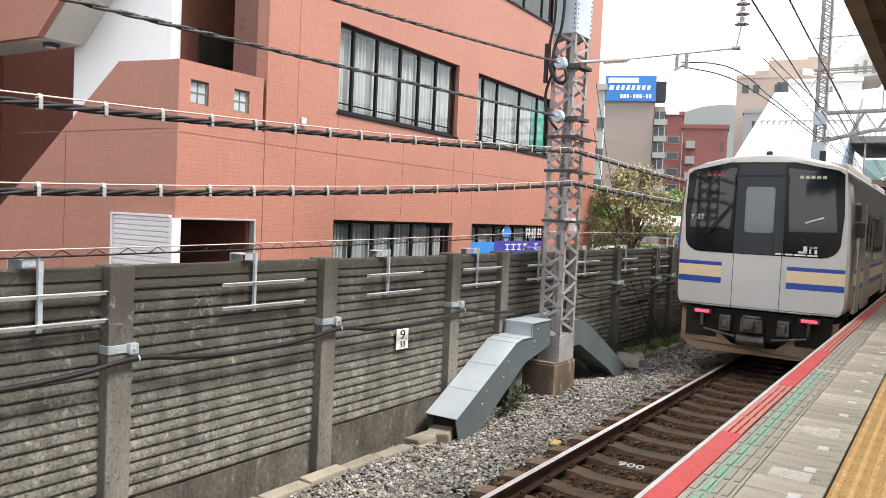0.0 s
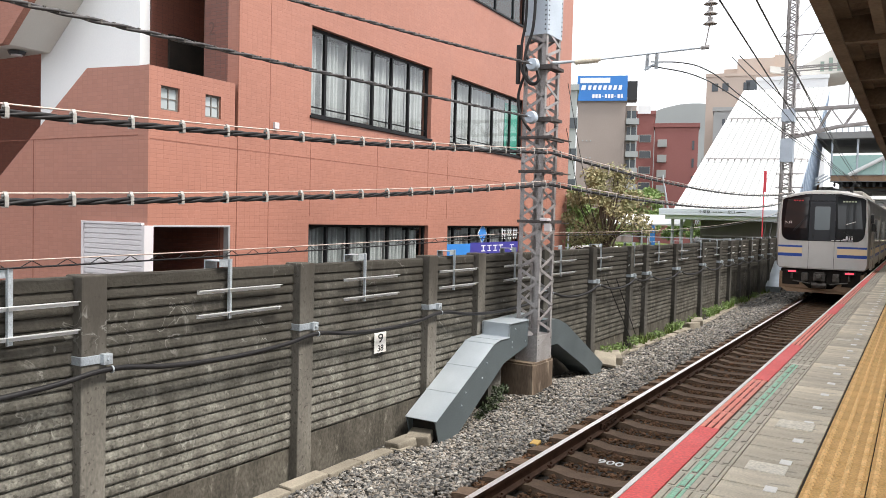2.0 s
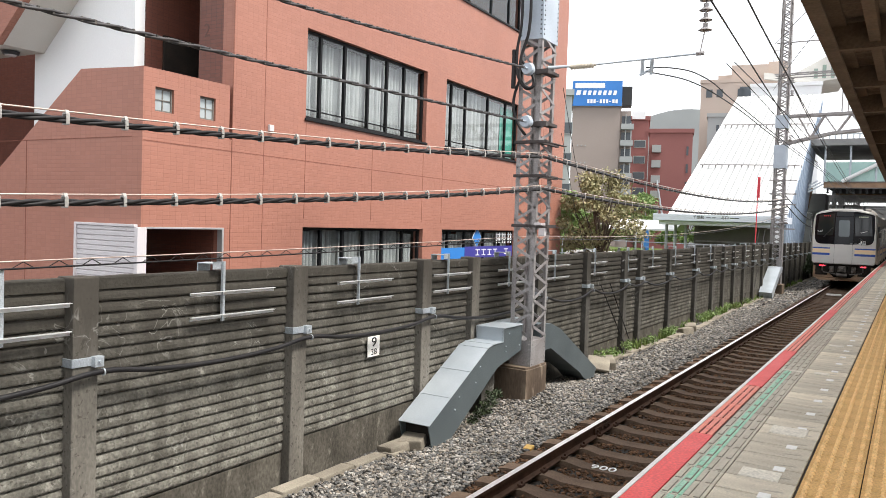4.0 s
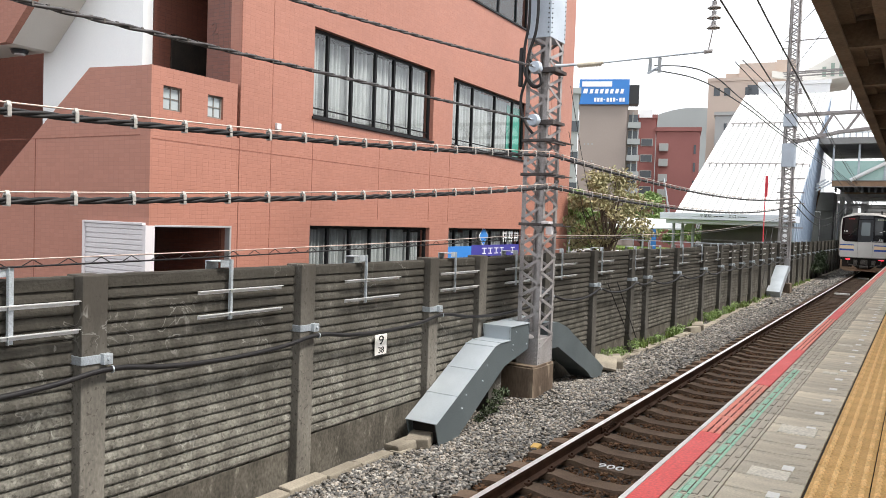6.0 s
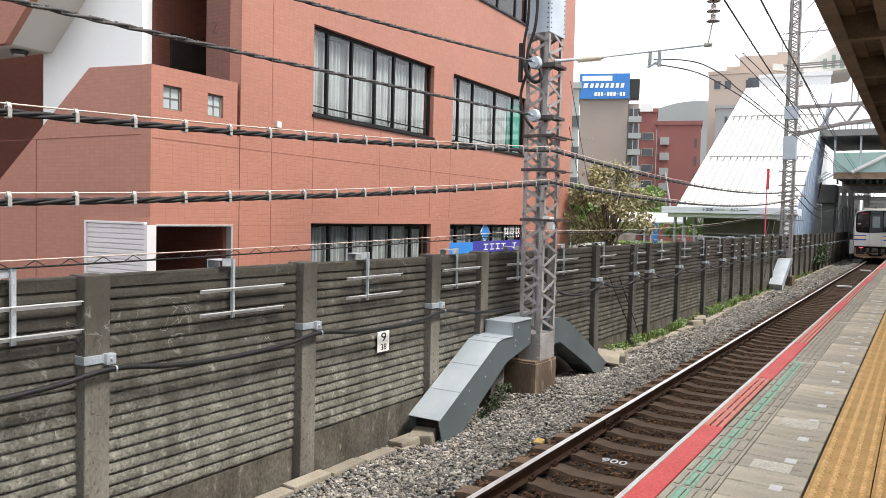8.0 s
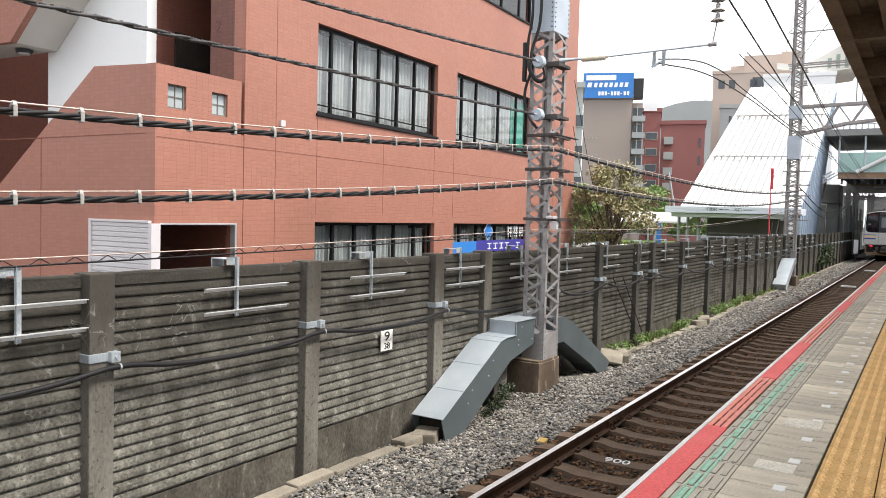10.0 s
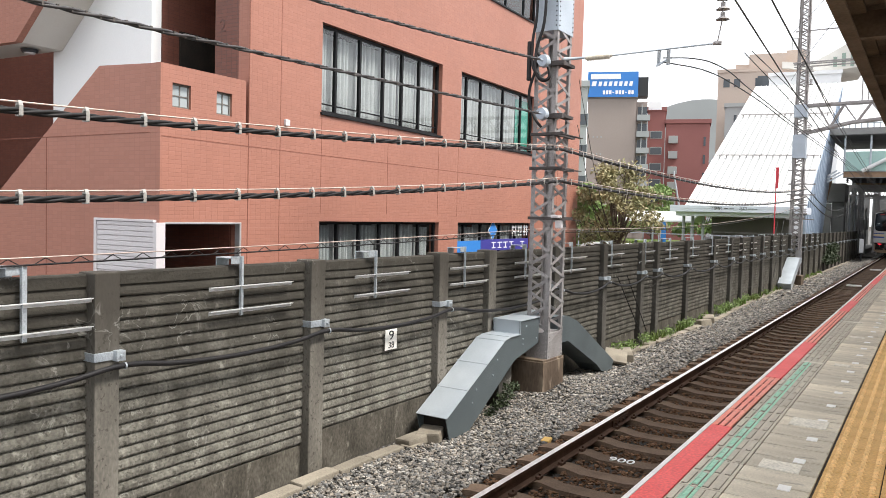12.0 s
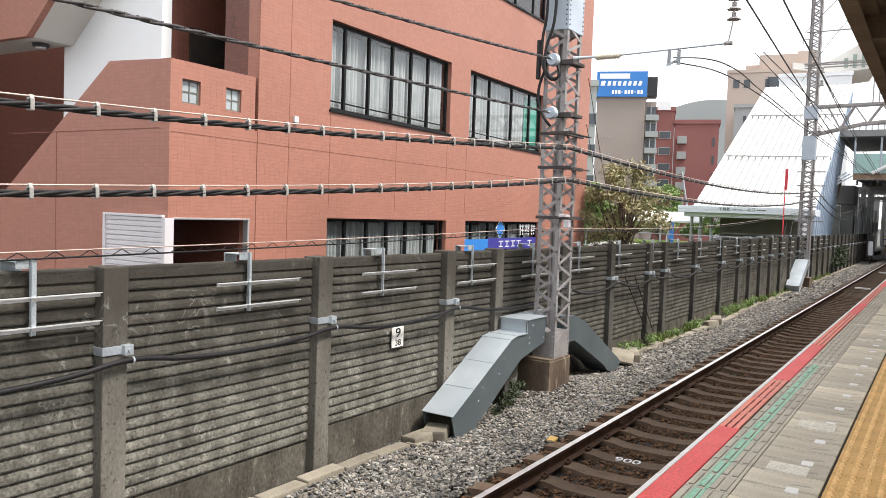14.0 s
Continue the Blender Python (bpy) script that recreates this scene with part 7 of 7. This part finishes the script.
bm = bmesh.new()
tube(bm, (-0.22, 0.01, 0), (-0.22, 0.01, 2.5), 0.025, 6)
part("pole", bm, GALV, t)
bm = boxes(((-30, 36, -0.03), (-6, 75, 0.6)))
solid("lawn", bm, GRASSG, "green lawn on a low bank beyond the street", "lawn", kind="structure")
k = 14000
places = np.stack([rng.uniform(-26, -7, k), rng.uniform(36, 60, k), np.full(k, 0.6)], -1)
blades("grass", rng, places, 0.25, GRASSG, "rough green grass on the bank", "grass", 0.05)
t = thing("pipe_railing", "pale pipe railing beyond the wall", "railing")
for k in range(11):
    bm = bmesh.new()
    tube(bm, (-24 + 2.0 * k, 35.5, -0.03), (-24 + 2.0 * k, 35.5, 1.9), 0.03, 6)
    part("post", bm, GALV, t)
for z in (1.2, 1.9):
    bm = bmesh.new()
    beam(bm, (-24.05, 35.5, z), (-3.7, 35.5, z), 0.04, 0.04)
    part("rail", bm, GALV, t)


def make_car():
    x, y = bearing(19.9, 33)
    t = thing("parked_car", "small white parked car", "car", m=pose(x, y, 0.0, 0, 0, 10))
    bm = bmesh.new()
    prism(bm, [(-1.7, 0.35), (1.7, 0.35), (1.75, 0.8), (1.1, 0.95), (0.6, 1.5), (-1.2, 1.52), (-1.7, 1.0)], lambda p, q, d: (p, d - 0.75, q), 1.5)
    bmesh.ops.bevel(bm, geom=bm.edges[:], offset=0.06, segments=2, affect="EDGES")
    part("body", bm, CARWHITE, t)
    part("side_window", boxes(((-1.1, -0.77, 1.0), (0.55, -0.74, 1.42))), TRAINGLASS, t)
    for px in (-1.1, 1.1):
        bm = bmesh.new()
        tube(bm, (px, -0.8, 0.3), (px, -0.6, 0.3), 0.3, 16)
        part("wheel", bm, TYRE, t)


make_car()


def make_tree(x, y, h, r, mat, label, clumps=26, leaves=260, size=0.085, low=1.2):
    t = thing("tree", label, "tree", "trees", m=pose(x, y, 0))
    bm = bmesh.new()
    tube(bm, (0, 0, -0.1), (0.06, 0, low + 0.3), 0.11, 10, 0.08)
    cs, rs = [], []
    for k in range(clumps):
        a, rr = rng.uniform(0, 6.28), r * math.sqrt(rng.uniform(0.02, 1))
        z = low + (h - low) * rng.uniform(0.05, 1)
        f = 1 - 0.75 * max(0, (z - low) / (h - low) - 0.35)
        c = (rr * f * math.cos(a), rr * f * math.sin(a), z)
        cs.append(c)
        rs.append(rng.uniform(0.22, 0.42) * r * 0.75)
        s = Vector((0.05, 0, low * rng.uniform(0.7, 1.2)))
        mid = s.lerp(Vector(c), 0.5) + Vector((0, 0, 0.12))
        tube(bm, s, mid, 0.035, 6, 0.022)
        tube(bm, mid, c, 0.022, 6, 0.007)
    part("trunk", bm, BARK, t, "thin grey-brown trunk and limbs")
    v, f = leaf_cloud(rng, cs, rs, leaves, size)
    me = bpy.data.meshes.new("crown")
    me.from_pydata(v, [], f)
    me.materials.append(mat)
    ob = new("crown", me)
    ob.parent = t
    return t


make_tree(-5.9, 24.0, 4.2, 1.4, LEAFDRY, "small sparse tree with olive-brown leaves behind the wall", clumps=56, leaves=120, size=0.068, low=1.7)
make_tree(-12.6, 38.0, 3.9, 1.8, LEAF, "bushy green tree beyond the street", clumps=30, leaves=260, size=0.13)
make_tree(-20.5, 74.0, 6.0, 3.2, LEAF, "bushy green tree beyond the street", clumps=30, leaves=260, size=0.15)
make_tree(-14.5, 41.0, 4.4, 2.0, LEAF, "bushy green tree beyond the street", clumps=30, leaves=260, size=0.13)
make_tree(-16.5, 78.0, 5.6, 2.6, LEAF, "green tree beside the station", clumps=26, leaves=260, size=0.16)
t = thing("bush", "dark green shrub growing at the foot of the wall", "shrub")
v, f = leaf_cloud(rng, [(-2.55, 52 + 0.5 * k, 0.3 + 0.28 * (k % 4)) for k in range(9)], [0.36] * 9, 170, 0.08)
me = bpy.data.meshes.new("leaves")
me.from_pydata(v, [], f)
me.materials.append(IVY)
new("leaves", me).parent = t


def weeds(y0, y1, k, h, x0=-2.82, x1=-2.6):
    y = rng.uniform(y0, y1, k)
    p = np.stack([rng.uniform(x0, x1, k), y, np.full(k, -0.38)], -1)
    keep = rng.uniform(size=k) < (0.08 + 0.92 * np.sin(y * 1.3) ** 6)
    blades("weeds", rng, p[keep], h, GRASSG, "green weeds along the foot of the wall", "weeds", 0.012)


weeds(15.6, 24, 800, 0.22)
weeds(24, 31, 900, 0.24)
weeds(31, 50, 1100, 0.22)
spots = [(-2.68 + rng.uniform(-0.06, 0.08), y, -0.27 + rng.uniform(0, 0.14)) for y in (15.4, 15.9, 16.3, 17.0, 17.3, 18.6, 19.2, 20.4, 20.9, 21.3, 22.6, 24.3, 24.7, 25.2, 25.6, 26.1, 26.6, 27.4, 28.6, 29.0, 30.2, 32.0)]
lv, lf = leaf_cloud(rng, spots, [0.17] * len(spots), 90, 0.035)
me = bpy.data.meshes.new("leafy_weeds")
me.from_pydata(lv, [], lf)
me.materials.append(LEAF)
tagged(new("leafy_weeds", me), "leafy green weeds in clumps at the foot of the wall", "weeds", "", "stuff")
v, f = leaf_cloud(rng, [(-2.42 + 0.03 * (k % 4), 9.5 + 0.10 * k, -0.30 + 0.09 * (k % 4) + 0.02 * k) for k in range(7)], [0.1] * 7, 90, 0.026)
me = bpy.data.meshes.new("ivy")
me.from_pydata(v, [], f)
me.materials.append(IVY)
tagged(new("ivy", me), "small dark green weeds growing under the duct", "weeds", "", "stuff")

bm = bmesh.new()
bmesh.ops.create_icosphere(bm, subdivisions=3, radius=0.075)
for v in bm.verts:
    v.co *= 1 + 0.45 * noise.noise(v.co * 14)
    v.co.z *= 0.7
solid("plastic_bag", bm, plain("pale_green_plastic", (0.20, 0.33, 0.25), 0.4), "crumpled pale green plastic bag on the ballast", "litter", m=pose(-2.0, 11.6, -0.27, 10, 5, 30))
bm = bmesh.new()
tube(bm, (-2.5, 13.85, -0.28), (-2.42, 14.3, -0.25), 0.07, 12)
tube(bm, (-2.62, 13.85, -0.28), (-2.55, 14.35, -0.27), 0.05, 12)
solid("cable_pipe", bm, PIERCON, "short grey cable pipes leaving the duct", "pipe")
bm = bmesh.new()
box(bm, (-0.22, -0.3, -0.025), (0.22, 0.3, 0.025), bevel=0.012)
solid("concrete_slab", bm, KERB, "thin tan slab leaning at the duct end", "concrete slab", m=pose(-2.42, 14.6, -0.2, 14, 8, 20))


def motions():
    walk(train, [(t, pose(0, y, 0)) for t, y in ((0, 14.0), (0.5, 17.85), (1, 21.55), (1.5, 25.2), (2, 28.75), (2.5, 32.3), (3, 35.6), (4.2, 42.9), (5.5, 49.8), (6.5, 54.8), (7.5, 59.8), (8.2, 62.9), (9.2, 66.2), (10.3, 69.2), (12, 72.6), (13, 73.7), (14, 74.2))])


motions()
